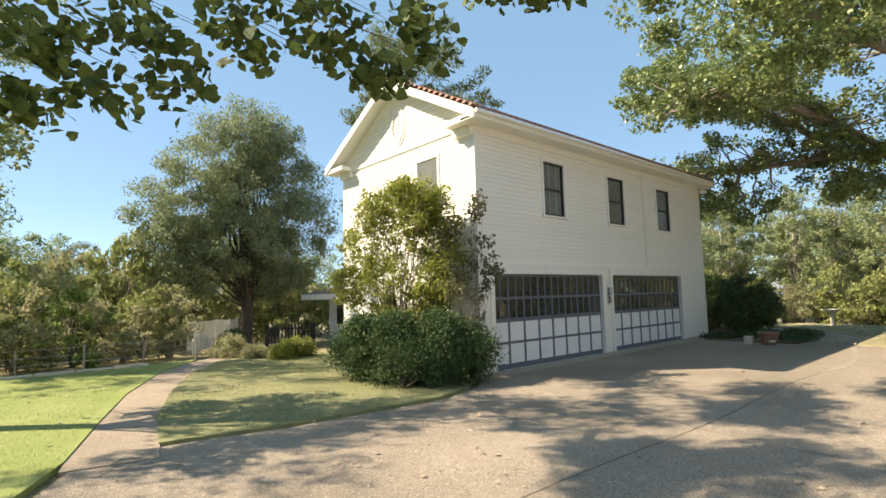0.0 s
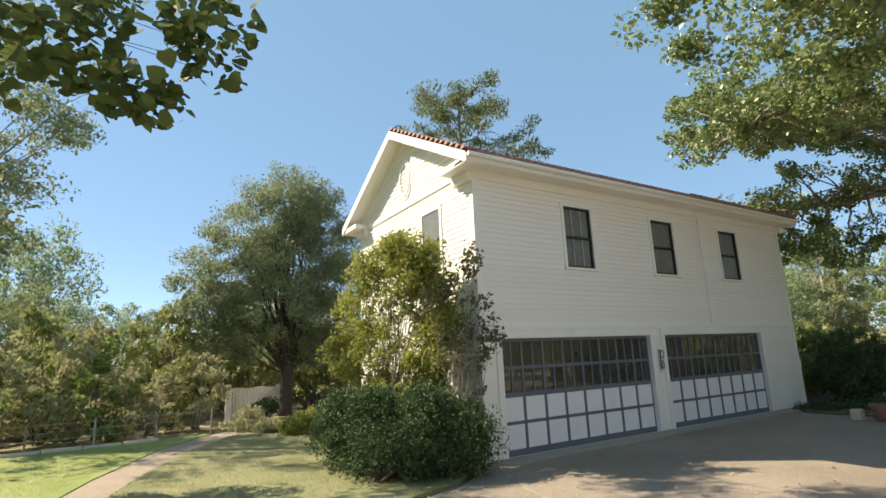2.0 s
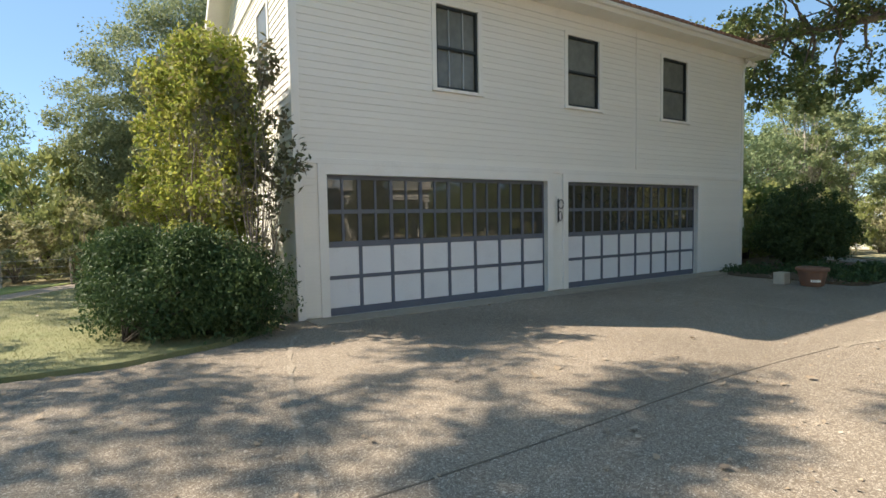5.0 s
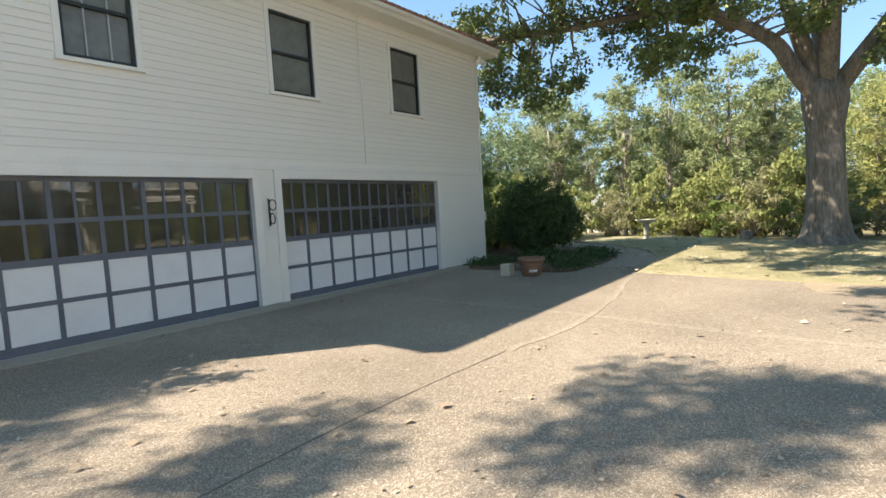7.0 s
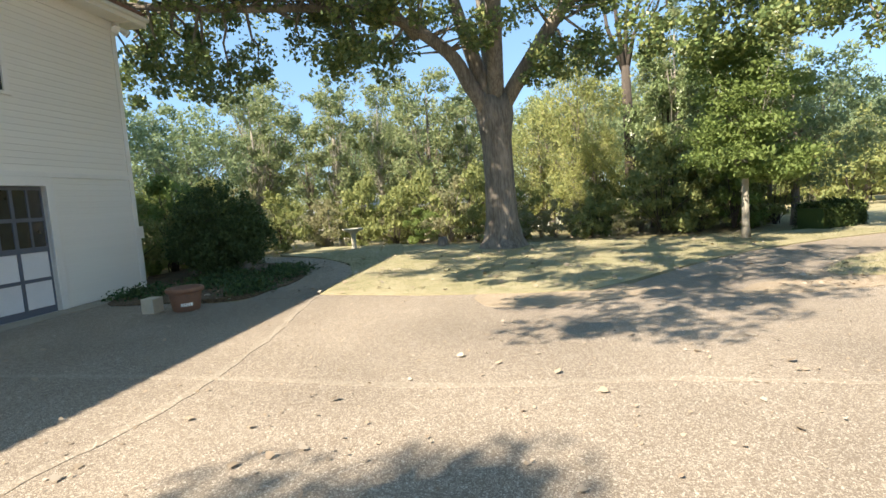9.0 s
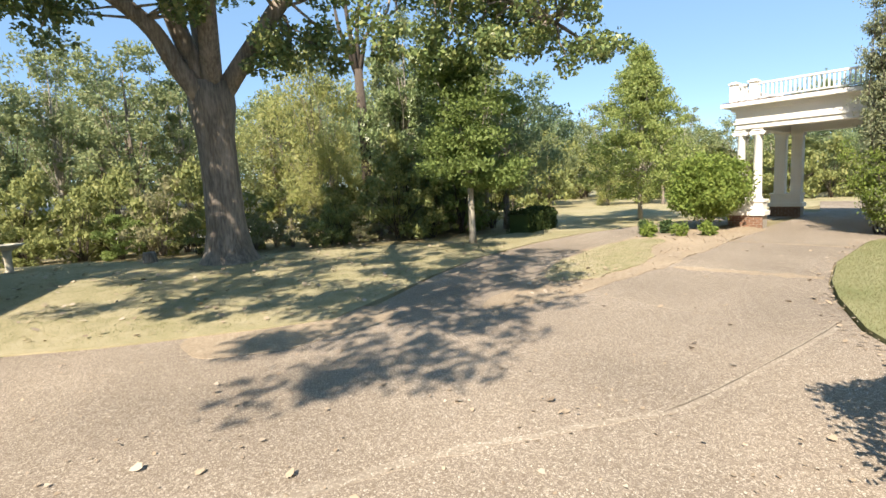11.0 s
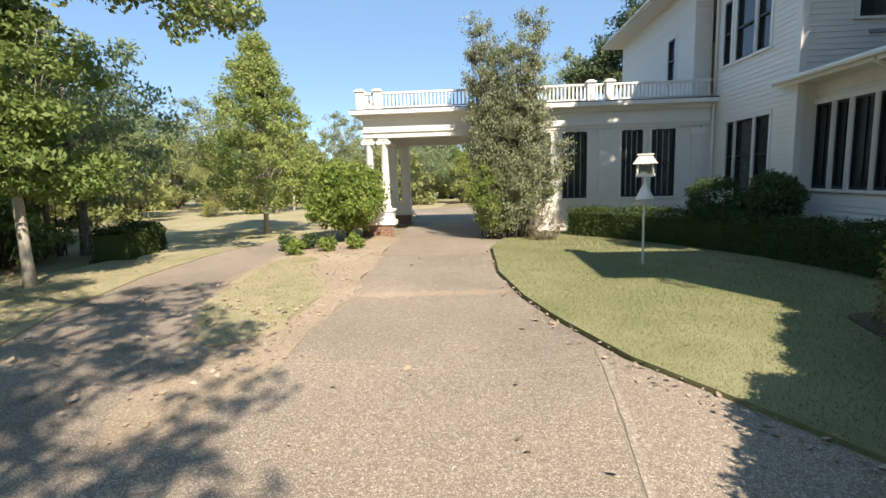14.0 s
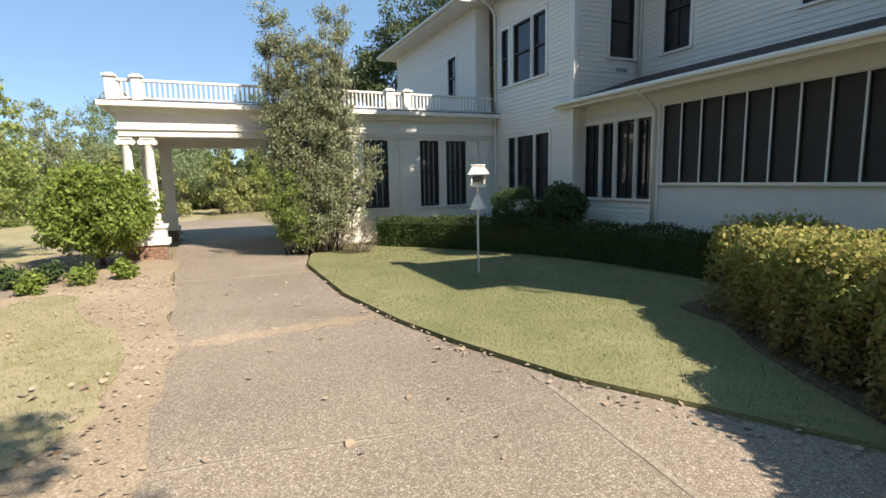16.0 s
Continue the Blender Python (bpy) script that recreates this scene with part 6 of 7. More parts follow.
def hedge(name, line, width, height, leaf, seed, label, size, count, z=0.08, rough=1.0, low=None, hollow=0.0, swell=0.0):
    """A clipped hedge along a line: inner twigs and a skin of leaves with an uneven top."""
    rng = np.random.default_rng(seed)
    ob = thing(name, (line[0][0], line[0][1], 0), label, "hedge")
    pts = curve(line, 6)
    core = prism([(x - line[0][0], y - line[0][1]) for x, y in ribbon(pts, width - 0.22 - hollow)], z - 0.1, height - 0.12 - hollow * 0.7)
    part("core", core, DARKBARK if low else leaf, ob)
    seg = [(Vector(a), Vector(b)) for a, b in zip(pts, pts[1:])]
    lens = np.array([(b - a).length for a, b in seg])
    out = []
    base = height
    for i in rng.choice(len(seg), count, p=lens / lens.sum()):
        height = base + swell * max(0.0, i / len(seg) - 0.45) / 0.55
        a, b = seg[i]
        d = (b - a).normalized()
        p = a.lerp(b, rng.uniform(0, 1))
        q = rng.uniform()
        side = Vector((-d.y, d.x))
        wob = rough * 0.10 * noise.noise((p.x * 2.2, p.y * 2.2, 1)) + rough * 0.05 * noise.noise((p.x * 6, p.y * 6, 3))
        if q < 0.42:
            w = rng.uniform(-0.5, 0.5) * width
            out.append((*(p + side * w), height + wob + rng.normal() * 0.045 - abs(rng.normal()) * hollow * 0.3 - 0.05 * abs(w) / width - (rough - 1) * 1.1 * abs(w / width) ** 3))
        else:
            s = 1 if q < 0.71 else -1
            up = rng.uniform(0, 1)
            out.append((*(p + side * s * (width / 2 - abs(rng.normal()) * (0.06 * rough + hollow * 0.25) + wob - (rough - 1) * 0.12 * up ** 4)), z + up * (height - z)))
    out = np.array(out) - np.array([line[0][0], line[0][1], 0])
    if low:
        under = out[:, 2] < base * 0.5 + rng.normal(0, 0.18, len(out))
        link("skirt", leaf_mesh("skirt", out[under], size, low, rng, 0.0, 0.45), ob, None, "reddish brown lower leaves and twigs")
        out = out[~under]
    link("crown", leaf_mesh("crown", out, size, leaf, rng, 0.0, 0.6), ob)


hedge("clipped_hedge", [(19.7, -16.55), (17.8, -15.6), (16.0, -14.3), (14.4, -12.6), (13.4, -10.8), (13.0, -9.4)], 0.85, 0.80, HEDGELEAF, 80, "long dark green clipped hedge in front of the house", 0.044, 30000)
# the unseen near end is lengthened and swollen to stretch the hedge's shadow
hedge("golden_hedge", [(13.95, -8.45), (14.22, -7.4), (14.32, -6.3), (14.46, -5.3), (14.46, -4.3), (14.25, -3.4)], 1.45, 1.22, GOLDLEAF, 81, "sunlit golden-green hedge with reddish lower twigs", 0.062, 58000, rough=2.2, low=RUSTLEAF, hollow=0.5, swell=0.8)


slab("planting_bed", ragged([(14.85, -8.9), (14.85, -7.8), (15.08, -6.9), (15.15, -6.1), (15.2, -5.2), (15.25, -4.2), (14.9, -3.1), (13.2, -3.1), (12.4, -4.4), (13.2, -8.8)], 0.04), -0.2, 0.06, SOIL, "dark bare soil under the golden hedge", "planting bed")


# ---- the woods round the garden ----
def wood_prototype(name, label, height, spread, leaf, bark, seed, trunk_r, lobes=9, per=10, each=34, size=0.34, bare=0.35, droop=0.0, flat=0.7, wide=0.6, category="tree"):
    rng = np.random.default_rng(seed)
    ls = []
    for k in range(lobes):
        h = height * (bare + (1 - bare) * (k + 0.5) / lobes)
        w = spread * (0.55 + 0.45 * math.sin(math.pi * (k + 0.6) / lobes))
        a = k * 2.4 + rng.uniform(-0.4, 0.4)
        ls.append((0.55 * w * math.cos(a), 0.55 * w * math.sin(a), h, w * 0.58, w * 0.58, height * 0.13))
    return plant(name, (0, 0, 0), label, category, ls, leaf, bark, seed,
                 [((0, 0, -0.5), trunk_r * 1.4), ((0.05, 0, 0.6), trunk_r), ((0.1, 0.1, height * 0.5), trunk_r * 0.7), ((0.0, 0.15, height * 0.92), trunk_r * 0.15)] if trunk_r else None,
                 per, spread * 0.2, each, size, 30 if trunk_r else 14, max(0.02, trunk_r * 0.28), flat, 0.25, droop, wide, shape=3, fork=(0.05, 0.05, height * bare * 0.8) if trunk_r else None)


PROTO = {
    "ash": wood_prototype("woodland_tree", "tall woodland tree with light green leaves and thin trunk", 9.2, 2.6, WOODLEAF, BARK, 101, 0.15, 12, 8, 84, 0.165, 0.34, flat=0.9),
    "slim": wood_prototype("woodland_tree", "slender woodland tree with airy pale green crown", 10.2, 1.9, WOODLEAF, PALEBARK, 102, 0.12, 12, 7, 80, 0.155, 0.34, flat=0.9),
    "broad": wood_prototype("woodland_tree", "broad woodland tree with dull green autumn leaves", 8.2, 3.5, BIGLEAF, BARK, 103, 0.2, 12, 10, 84, 0.18, flat=0.9),
    "gold": wood_prototype("yellow_tree", "yellow-green drooping tree with fine leaves", 7.2, 2.6, YELLOWLEAF, BARK, 104, 0.12, 10, 14, 110, 0.16, 0.1, 0.9, 1.2, 0.35),
    "dark": wood_prototype("dark_evergreen", "dense dark evergreen holly reaching to the ground", 6.5, 2.2, HOLLYLEAF, DARKBARK, 105, 0.12, 10, 14, 110, 0.14, 0.06),
    "brush": wood_prototype("undergrowth_shrub", "loose olive-green shrub of the wood's edge", 1.9, 1.3, BRUSHLEAF, DARKBARK, 106, 0.0, 6, 8, 56, 0.12, 0.1, category="shrub"),
    "sun": wood_prototype("undergrowth_shrub", "bright yellow-green shrub of the wood's edge", 2.2, 1.2, LIMELEAF, DARKBARK, 107, 0.0, 6, 8, 60, 0.12, 0.08, category="shrub"),
    "grey": wood_prototype("undergrowth_shrub", "thin grey-brown twiggy shrub at the wood's edge", 1.9, 1.1, TWIGLEAF, BARK, 108, 0.0, 6, 7, 50, 0.10, 0.1, category="shrub"),
}
USED = set()


def wood(kind, x, y, s=1.0, tall=1.0, z=None):
    rng = random.Random(int(x * 131 + y * 977))
    m = pose(x, y, (land(x, y) if z is None else z), 0, 0, rng.uniform(0, 360)) @ Matrix.Diagonal((s, s, s * tall, 1))
    if kind in USED:
        ob = copy_thing(PROTO[kind], Matrix())
        ob.matrix_basis = m
    else:
        USED.add(kind)
        ob = PROTO[kind]
        ob.matrix_basis = m
    ob["group"] = "wood's edge shrubs" if PROTO[kind]["category"] == "shrub" else "woodland trees"


# east of the court
for kind, x, y, s, tall in (
        ("gold", 35.0, -2.9, 0.85, 1.15), ("gold", 33.4, -3.1, 0.5, 1.1), ("gold", 42, -1.5, 0.9, 1.0), ("dark", 33.4, -6.0, 0.75, 1.35), ("dark", 32.0, -6.7, 0.6, 1.3), ("dark", 32.6, -7.9, 0.6, 1.2), ("slim", 32.6, -9.2, 0.75, 0.9), ("broad", 35.5, -8.8, 0.8, 1.1),
        ("slim", 33.5, -6.4, 0.9, 0.9), ("broad", 31.6, -9.6, 0.7, 1.0), ("ash", 38, 4.4, 0.95, 1.0), ("slim", 40, 7.4, 0.95, 1.0), ("ash", 42.5, 10.2, 1.0, 1.0), ("slim", 37, 9.0, 0.9, 0.95), ("ash", 44, 6.4, 1.0, 1.0),
        ("slim", 46, 3.2, 1.0, 1.0), ("ash", 48, -1.0, 1.0, 1.0), ("broad", 50, 9, 1.0, 1.05), ("ash", 38.5, 13.5, 1.0, 1.0), ("slim", 35.5, 12.4, 0.9, 0.9), ("broad", 32.5, 13.8, 0.75, 0.95), ("ash", 30.5, 17.5, 0.85, 1.0),
        ("broad", 36, 18, 1.0, 1.0), ("slim", 43, 16, 1.0, 1.0), ("ash", 50, 16, 1.1, 1.0), ("broad", 28.0, 14.0, 0.55, 0.9), ("gold", 27.0, 12.4, 0.5, 0.8), ("gold", 29.4, 11.4, 0.5, 0.75), ("broad", 26.6, 18.0, 0.8, 1.0),
        ("ash", 52, -6, 1.0, 1.0), ("broad", 44, -8, 0.95, 1.0), ("ash", 47, -12, 0.9, 0.9), ("slim", 41, -7.5, 0.9, 1.0), ("ash", 56, 3, 1.1, 1.0), ("broad", 58, -11, 1.0, 1.0), ("slim", 39.5, 2.6, 0.85, 0.95), ("ash", 41.5, -2.6, 0.9, 0.85)):
    wood(kind, x, y, s, tall * (0.92 if kind != "dark" and kind != "gold" and y > -5 else 1.0))
EDGE = [(31.2, 9.6), (31.9, 8.0), (32.6, 6.6), (32.8, 5.2), (32.3, 3.9), (31.8, 2.7), (31.4, 1.5), (31.0, -0.2), (30.6, -1.4), (30.2, -2.6), (29.9, -3.6), (30.0, -5.0), (30.3, -6.2), (30.2, -7.4), (31.0, -9.0)]
kinds = ["brush", "grey", "brush", "brush", "sun", "grey", "brush", "grey", "grey", "brush", "grey", "brush", "brush", "sun", "brush"]
for (x, y), k in zip(EDGE, kinds):
    e = abs(math.sin(y * 3.7 + 1.0))
    low = 0.62 if -4.0 < y < -0.5 else 1.0
    wood(k, x + 0.3 + e * 0.5, y, (0.6 + 0.45 * e) * low, 0.75 + 0.5 * e)
    wood("grey" if e > 0.6 else "brush", x + 1.9, y + 0.5, (0.85 + 0.4 * (1 - e)) * low, 0.9 + 0.6 * (1 - e))
    if y > 3 or y < -2:
        wood("grey" if k == "brush" else "brush", x + 3.6, y - 0.4, 1.0, 1.0)
for x, y, k in ((26.0, 10.2, "sun"), (27.4, 10.0, "brush"), (28.6, 10.4, "brush"), (29.9, 10.2, "grey"), (24.4, 10.6, "brush"), (25.4, 12.2, "brush"), (28, 12.4, "sun"), (30.2, 12.6, "brush")):
    wood(k, x, y, 1.1, 1.15)
# beyond the lane and behind the porte-cochere
for kind, x, y, s, tall in (
        ("ash", 44, -24, 0.85, 0.85), ("broad", 50, -20, 0.85, 0.8), ("slim", 39, -26, 0.7, 0.8), ("broad", 47, -30, 0.8, 0.85), ("ash", 41, -34, 0.8, 0.9), ("broad", 35, -37, 0.9, 0.9), ("ash", 30, -40, 0.9, 0.95), ("broad", 55, -26, 0.95, 0.9),
        ("slim", 60, -18, 1.0, 0.9), ("ash", 36.5, -30.5, 0.6, 0.75), ("broad", 33.2, -33.5, 0.6, 0.75), ("ash", 52, -34, 1.0, 0.9), ("broad", 41, -42, 1.0, 1.0), ("ash", 25, -42, 1.1, 1.05), ("broad", 24.5, -41, 0.7, 1.0),
        ("ash", 14, -46, 1.2, 1.25), ("broad", 62, -33, 1.0, 1.0), ("ash", 68, -24, 1.1, 0.9), ("broad", 66, -12, 1.1, 0.9), ("gold", 40.5, -21.5, 0.55, 0.85), ("gold", 46, -17.5, 0.6, 0.8), ("broad", 72, -18, 1.1, 0.9), ("ash", 38, -23.5, 0.6, 0.9)):
    wood(kind, x, y, s, tall, -0.1)
for k in range(22):
    x, y = 36 + k * 1.4, -29.5 + 6 * math.sin(k * 0.5) - (k % 3) * 1.5
    wood(("brush", "grey", "sun")[k % 3], x, y, 1.0, 0.9, -0.1)
for k in range(12):
    wood(("brush", "sun", "brush")[k % 3], 45 + k * 2.2, -15.2 - 0.15 * k * k, 1.0, 0.9, -0.1)
for x, y in ((31.0, -34.0), (29.0, -36.5), (33.5, -31.5), (27, -38), (35, -30)):
    wood("brush", x, y, 1.4, 1.2, -0.1)
# the closed edge of the wood behind the far lawn
for k, (x, y) in enumerate(((55, -26.6), (57, -23.5), (53.4, -29), (51.4, -31.4), (49.5, -34), (47.6, -35.4), (45.8, -36.8), (43.4, -38.6), (41, -40.2), (38.9, -41.6), (36.9, -42.4), (35.2, -43), (33.4, -43.6), (31, -44.4), (44.2, -19.4), (58.5, -20))):
    wood(("ash", "broad", "ash", "gold")[k % 4], x, y, 0.62 + 0.08 * (k % 3), 0.85 if x > 44.5 else 0.62, -0.1)
    wood(("brush", "sun", "brush")[k % 3], x - 2.2, y + 2.0, 1.7, 1.1, -0.1)
    wood("brush", x + 1.0, y - 0.6, 2.0, 1.3, -0.1)
# north and west of the lawn
for kind, x, y, s, tall in (
        ("broad", -8, 34, 0.86, 0.86), ("broad", -4.5, 36, 0.92, 1.02), ("ash", -1.0, 33, 0.80, 0.90), ("broad", 1.8, 36, 0.86, 0.90), ("ash", 4.5, 40, 0.80, 0.84), ("broad", -13, 33, 0.92, 1.14), ("ash", -17, 30, 1.03, 1.20), ("broad", 7.5, 34, 0.69, 0.78),
        ("gold", -2.2, 26.5, 0.55, 0.7), ("gold", 1.4, 27.5, 0.5, 0.75), ("gold", 3.8, 25.6, 0.45, 0.75), ("broad", 11, 38, 0.92, 0.96), ("ash", 15.5, 40, 0.92, 0.96), ("ash", -20, 24, 1.03, 1.32), ("broad", -24, 18, 1.15, 1.32), ("slim", -9, 40, 0.92, 0.96), ("broad", -2.6, 46, 1.25, 1.2), ("broad", -8.5, 44, 1.3, 1.2),
        ("broad", -6, 29, 0.62, 0.9), ("ash", -2.6, 29.5, 0.6, 0.85), ("broad", 0.4, 30, 0.6, 0.9), ("ash", 3.2, 30.5, 0.55, 0.85), ("broad", 5.6, 29, 0.55, 0.85), ("broad", -9.5, 28, 0.62, 0.9), ("broad", 16.5, 31, 0.69, 0.90), ("broad", 13.0, 30.0, 0.63, 0.84)):
    wood(kind, x, y, s, tall)
for k in range(23):
    wood(("grey", "brush", "grey", "sun", "grey")[k % 5], -10 + k * 0.72, 19.6 + 1.1 * math.sin(k * 1.3) + (k % 4) * 0.7, 0.95 + 0.2 * (k % 3), 0.7 + 0.22 * (k * 7 % 4))
for k in range(14):
    wood(("grey", "brush", "sun")[k % 3], -12 + k * 1.3, 24.5 + (k % 3), 1.2 + 0.3 * (k * 5 % 3), 1.0 + 0.3 * (k * 3 % 4) / 2)
for k in range(10):
    wood(("brush", "grey", "brush")[k % 3], 5.2 + 1.25 * k, 27.6 + (k % 3) * 0.9, 1.35 + 0.3 * (k * 5 % 3), 1.2)
for k in range(6):
    wood(("broad", "ash")[k % 2], 6.5 + 2.1 * k, 31.5 + (k % 3) * 1.2, 0.55, 0.8)
# the far belt
for k in range(14):
    wood(("broad", "ash")[k % 2], 62 + 6 * math.sin(k * 1.9), -28 + k * 4.2, 1.25, 0.95)
    wood("brush", 55 + 3 * math.sin(k * 2.3), -27 + k * 4.1, 2.0, 1.2)
# south and west, behind the way in, closing the place
for k in range(16):
    a = radians(150 + k * 9)
    wood(("broad", "ash", "slim")[k % 3], 4 + 34 * math.cos(a), -2 + 30 * math.sin(a), 1.1, 1.0, -0.1)

# the tall dark oak behind the balcony
plant("background_oak", (18.9, -41.0, -0.3), "tall dark blue-green oak rising behind the balcony", "tree",
      [(0.6, 0, 8.0, 3.4, 2.6, 1.6), (-1.5, 0, 9.6, 3.0, 2.6, 1.8), (0.8, 0.4, 11.6, 2.9, 2.6, 1.6), (-2.4, 0, 12.6, 2.6, 2.4, 1.6), (-0.6, 0.2, 14.4, 2.8, 2.6, 1.6), (-2.6, 0, 16.2, 2.6, 2.4, 1.6), (-4.4, 0.0, 15.0, 2.2, 2.2, 1.6), (-4.6, 0, 18.0, 2.6, 2.4, 1.6), (5.2, 0, 9.2, 1.0, 1.2, 0.9), (3.8, 0, 8.9, 1.2, 1.2, 1.0), (3.4, 0, 10.7, 1.2, 1.2, 1.0), (1.8, 0, 10.2, 1.6, 1.6, 1.6), (1.2, 0, 12.2, 1.5, 1.5, 1.2)],
      leaf_material("far_oak_leaf", (0.06, 0.09, 0.045), (0.10, 0.14, 0.065), (0.16, 0.195, 0.09), translucent=0.2), BARK, 27, [((0, 0, -0.3), 0.5), ((0, 0, 0.6), 0.4), ((-0.2, 0, 6), 0.32), ((-1.2, 0, 14), 0.1)], 26, 0.85, 110, 0.2, 40, 0.07, 0.65, 0.25, fork=(-0.2, 0, 5.6))

# the tall pine behind the garage
rng = np.random.default_rng(9)
pine = thing("pine_tree", (21.9, 26.6, -0.3), "tall pine with a high open crown of needle tufts", "tree")
part("trunk", tube([(0, 0, -0.3), (0.1, 0, 6), (0.0, 0.2, 13), (0.1, 0.1, 20)], [0.38, 0.32, 0.24, 0.06], 12), BARK, pine, smooth=True)
bm, cs = bmesh.new(), []
for k in range(46):
    z = 7.6 + k * 0.275
    a, r = k * 2.4 + rng.uniform(-0.3, 0.3), (6.6 - 4.8 * max(0, (z - 14.5) / 6.5)) * rng.uniform(0.55, 1.0) * (1 if z > 13 else 0.75)
    tip = Vector((r * math.cos(a), r * math.sin(a), z + rng.uniform(0.1, 0.9)))
    pts = limb_mesh(bm, (0.05, 0.1, z - 0.4), tip, 0.07, 0.02, rng, 0.03, 6, 0.12, 5)
    cs += [tuple(p) for p in pts[2:]] + [tuple(tip + Vector((rng.normal() * 0.6, rng.normal() * 0.6, rng.normal() * 0.3))) for _ in range(3)]
part("branchwork", bm, BARK, pine, smooth=True)["kind"] = "stuff"
link("crown", leaf_mesh("crown", scatter(np.array(cs), 0.85, 85, rng, 0.45), 0.24, PINELEAF, rng, -0.2, 0.3), pine)

# a bare forked snag among the trees
snag = thing("dead_tree", (35.6, -5.0, -0.2), "bare grey forked trunk standing above the thicket", "tree")
part("trunk", tube([(0, 0, -0.2), (0.1, 0, 4), (0.0, 0.1, 7.0)], [0.26, 0.22, 0.18], 10), DARKBARK, snag, smooth=True)
for tip in ((0.2, 1.0, 10.5), (-0.2, -1.1, 9.6), (0.1, 0.3, 12.0), (0.3, -0.6, 11.2)):
    part("limb", tube([(0, 0.1, 6.6), tuple(0.5 * (a + b) + 0.2 for a, b in zip((0, 0.1, 6.6), tip)), tip], [0.13, 0.08, 0.02], 8), DARKBARK, snag, smooth=True)

hedge("low_hedge", [(29.3, -8.9), (29.9, -9.9), (30.8, -10.9)], 1.0, 0.75, HEDGELEAF, 82, "low dark hedge at the edge of the lane", 0.07, 9000, -0.05, rough=2.4)
wild = thing("cut_stump", (30.0, 2.6, -0.02), "small weathered stump on the grass", "stump")
part("stump", lathe([(0.22, -0.1), (0.2, 0.05), (0.17, 0.3), (0.15, 0.34)], 14), BARK, wild, smooth=True)


# ---- houses far behind the trees ----
def far_house(x, y, turn, w, label):
    h = thing("distant_house", pose(x, y, -1.6, 0, 0, turn), label, "house", "distant houses")
    part("wall", boxed((-w / 2, w / 2, -3, 3, -1, 2.9)), STUCCO, h)
    part("roof", slope(-w / 2 - 0.5, w / 2 + 0.5, -3.6, 2.8, 0, 4.4, 0.15, slope(-w / 2 - 0.5, w / 2 + 0.5, 3.6, 2.8, 0, 4.4, 0.15)), METAL, h)
    for k in (-0.3, 0.0, 0.3):
        part("window", boxed((k * w - 0.5, k * w + 0.5, -3.04, -3.0, 0.9, 2.2)), PANE, h)


far_house(58, 12, 100, 13, "low pale house glimpsed behind the trees")
far_house(60, 2, 85, 12, "low pale house glimpsed behind the trees")
far_house(56, -44, 30, 12, "low pale house beyond the far lawn")


# ---- grass blades, fallen leaves, pebbles ----
def inside(points, x, y):
    """Which of the places lie in an outline."""
    hit = np.zeros(len(x), bool)
    for (x0, y0), (x1, y1) in zip(points, points[1:] + points[:1]):
        cross = ((y0 > y) != (y1 > y)) & (x < (x1 - x0) * (y - y0) / (y1 - y0 + 1e-12) + x0)
        hit ^= cross
    return hit


def blades(label, area, box, count, z, seed, height=0.028, mat=BLADE):
    rng = np.random.default_rng(seed)
    x, y = rng.uniform(box[0], box[1], count), rng.uniform(box[2], box[3], count)
    ok = inside(area, x, y)
    x, y = x[ok], y[ok]
    n = len(x)
    h = height * rng.uniform(0.5, 1.5, n)
    a, lean = rng.uniform(0, 2 * np.pi, n), rng.normal(0, 0.5, (n, 2))
    base = np.stack([x, y, np.full(n, z - 0.005)], 1)
    side = np.stack([np.cos(a), np.sin(a), np.zeros(n)], 1) * 0.003
    tip = base + np.stack([lean[:, 0] * h, lean[:, 1] * h, h], 1)
    co = np.stack([base - side, base + side, tip], 1).reshape(-1, 3)
    me = bpy.data.meshes.new("grass")
    me.vertices.add(n * 3)
    me.vertices.foreach_set("co", co.ravel())
    me.loops.add(n * 3)
    me.loops.foreach_set("vertex_index", np.arange(n * 3))
    me.polygons.add(n)
    me.polygons.foreach_set("loop_start", np.arange(0, n * 3, 3))
    me.update(calc_edges=True)
    me.materials.append(mat)
    tagged(link("grass", me), label, "grass", kind="stuff")


blades("short mown grass blades on the house lawn", FRONT, (13.5, 21.5, -17, -4.4), 190000, 0.045, 201)
LEFT = [(-6, 0), (-2.2, -2), (0.75, 5.5), (1.8, 7.8), (2.25, 9.9), (2.95, 12.5), (4.25, 15.5), (5.9, 17.9), (2.2, 17.5), (-4, 16.4), (-6, 16)]
blades("short grass blades in a sunlit tone beside the garden path", LEFT, (-6, 6, 4, 18), 110000, 0.03, 202, mat=SUNLITBLADE)
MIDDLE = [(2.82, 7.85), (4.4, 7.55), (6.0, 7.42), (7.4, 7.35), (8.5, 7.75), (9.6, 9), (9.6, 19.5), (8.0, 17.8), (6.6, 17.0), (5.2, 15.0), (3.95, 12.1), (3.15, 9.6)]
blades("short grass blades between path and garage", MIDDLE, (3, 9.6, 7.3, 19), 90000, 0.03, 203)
blades("thin green grass blades on the island", outline(GREEN), (21, 25.3, -11, -5), 26000, 0.022, 204)
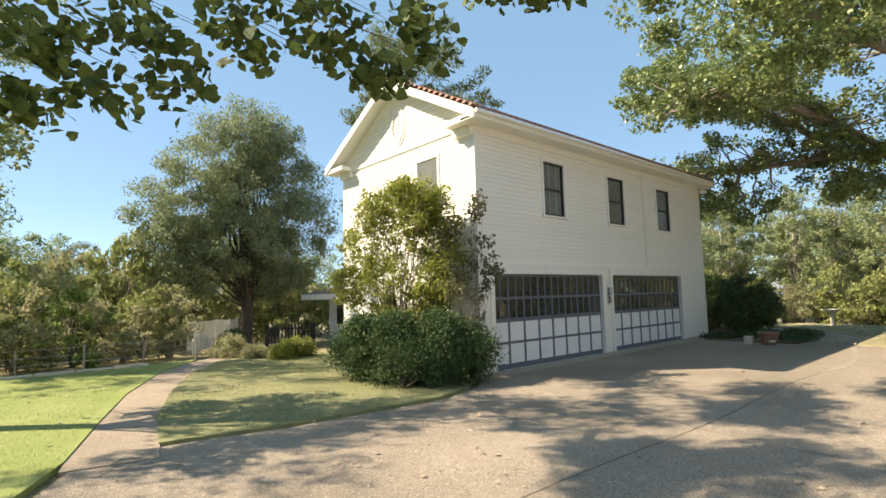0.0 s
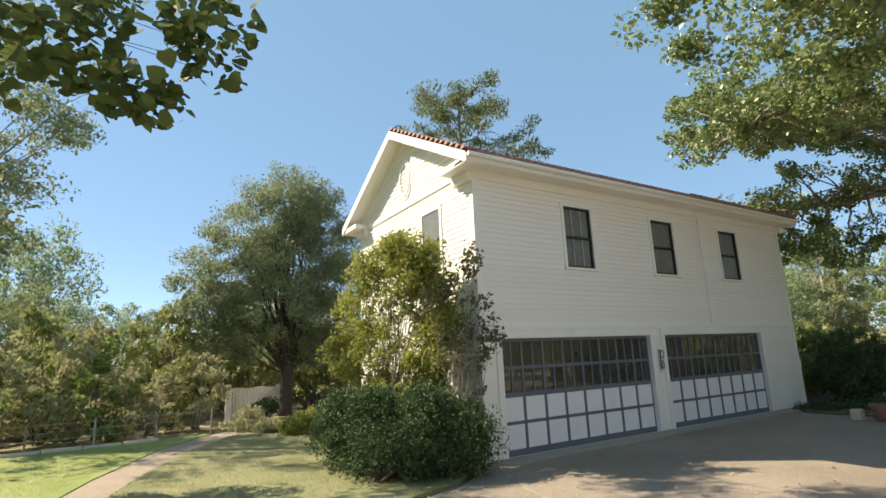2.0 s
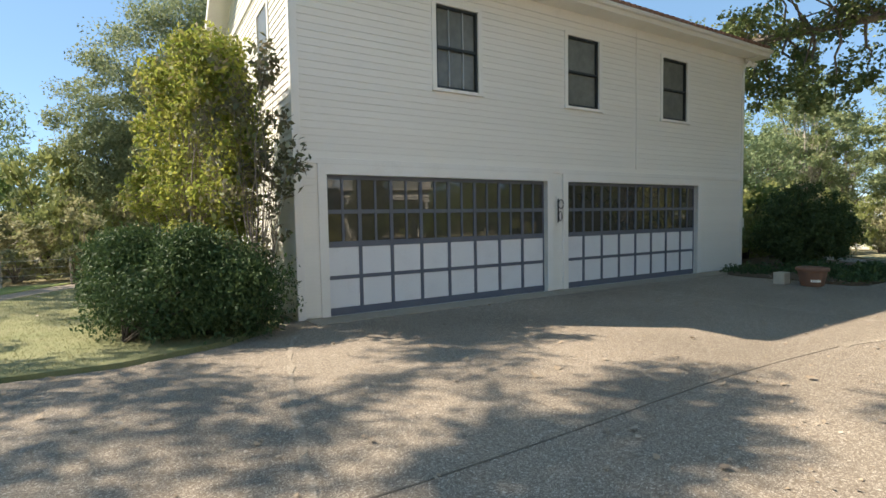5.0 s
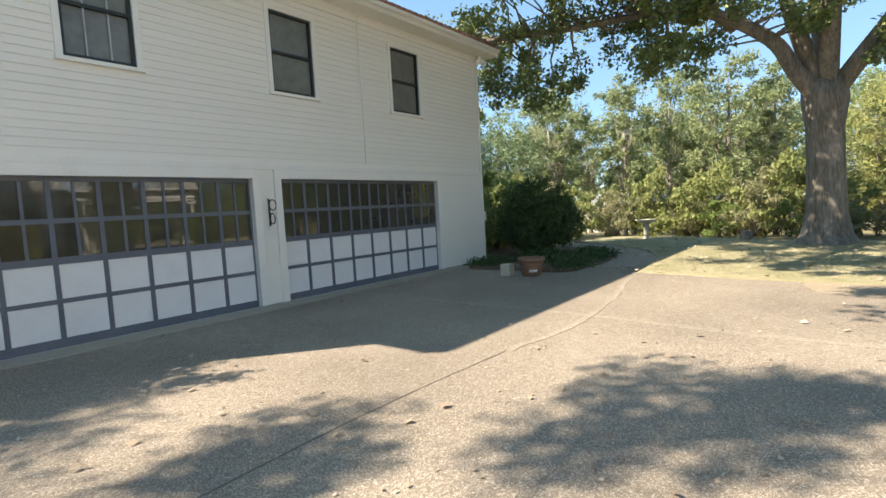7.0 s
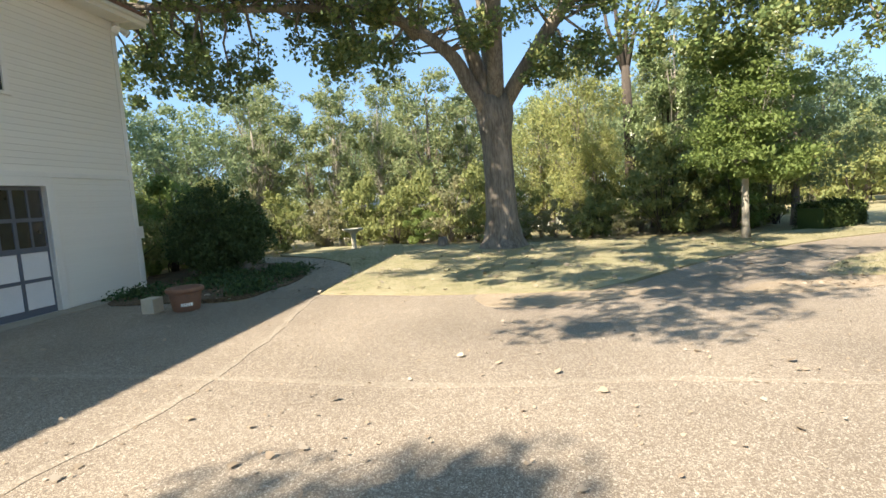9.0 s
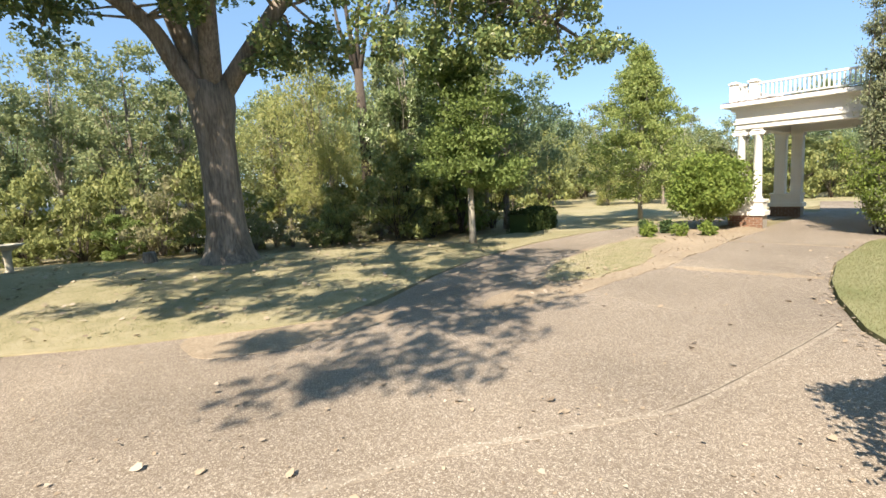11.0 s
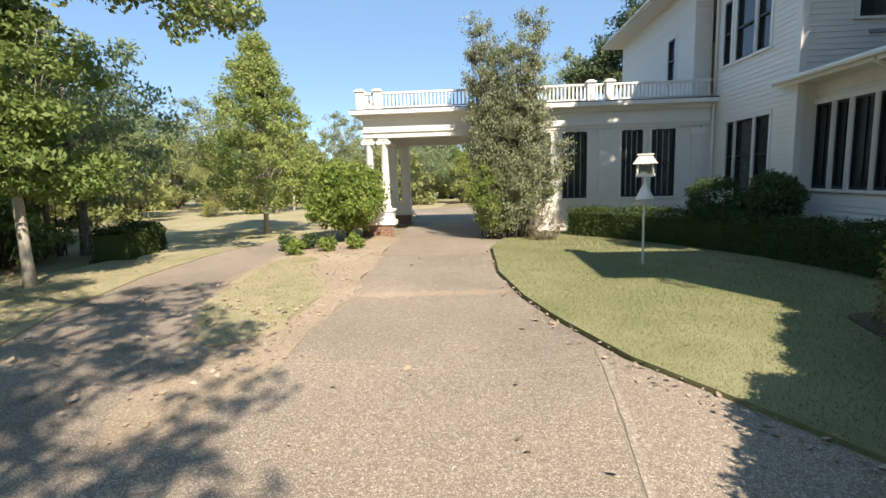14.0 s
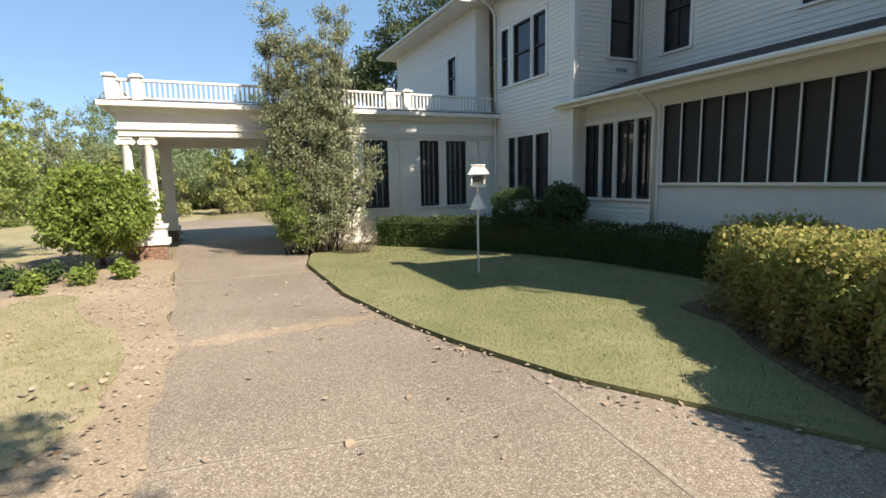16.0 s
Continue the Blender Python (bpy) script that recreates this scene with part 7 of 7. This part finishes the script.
UNDEROAK = [(21.55, 3.7), (21.1, 1.6), (20.95, -0.4), (21.9, -2.3), (24.9, -5.5), (26.6, -8.2), (28.2, -12.0), (29.4, -8), (29.4, -1), (31.5, 4.5), (29.6, 8), (26, 4.7), (23.8, 3.85)]
blades("thin dry grass blades under the oak", UNDEROAK, (21, 31.5, -12, 8), 110000, 0.02, 205)


def fallen(label, box, count, seed, size=0.09, keep=None, z=0.012):
    rng = np.random.default_rng(seed)
    x, y = rng.uniform(box[0], box[1], count), rng.uniform(box[2], box[3], count)
    if keep:
        ok = keep(x, y)
        x, y = x[ok], y[ok]
    pts = np.stack([x, y, z + rng.uniform(0, 0.02, len(x))], 1)
    me = leaf_mesh("fallen_leaf", pts, size, DRYLEAF, rng, 0.35, 0.8, 8, lie=0.35)
    tagged(link("fallen_leaves", me), label, "fallen leaves", kind="stuff")


fallen("dry brown leaves scattered over the paved court", (0, 20.6, -4, 8.2), 420, 301, 0.062)
fallen("small leaf crumbs scattered over the paved court", (0, 20.6, -4, 8.2), 3600, 306, 0.028, z=0.006)
fallen("dry brown leaves lying on the drive to the house", (17, 24.5, -13, -4), 150, 302, 0.062)
fallen("dry brown leaves gathered along the lawn's edge", (14.5, 21.5, -13.6, -4.6), 4600, 303, 0.042,
       lambda x, y: np.array([min(abs(math.hypot(px - q[0], py - q[1])) for q in curve([(21.3, -13.4), (19.95, -10.25), (18.95, -8.55), (18.25, -7.6), (17.25, -6.45), (16.1, -5.55), (15.2, -4.9)], 5)) < 0.2 for px, py in zip(x, y)]))
fallen("dry leaves strewn on the grass under the oak", (21, 31, -7, 7), 900, 304, 0.08, z=0.04)
fallen("dry brown leaves lying thick on the bare earth of the island", (20.2, 25.6, -13.0, -3.4), 2600, 307, 0.045, lambda x, y: inside(BARE, x, y) & ~inside(GREEN, x, y), 0.012)
fallen("dry brown leaves scattered over the island's grass", (21, 25.4, -11, -5), 160, 308, 0.05, lambda x, y: inside(GREEN, x, y), 0.045)
fallen("yellow leaves lying on the sunny lawn", (-5, 9, 5, 17), 160, 305, 0.06, z=0.05)
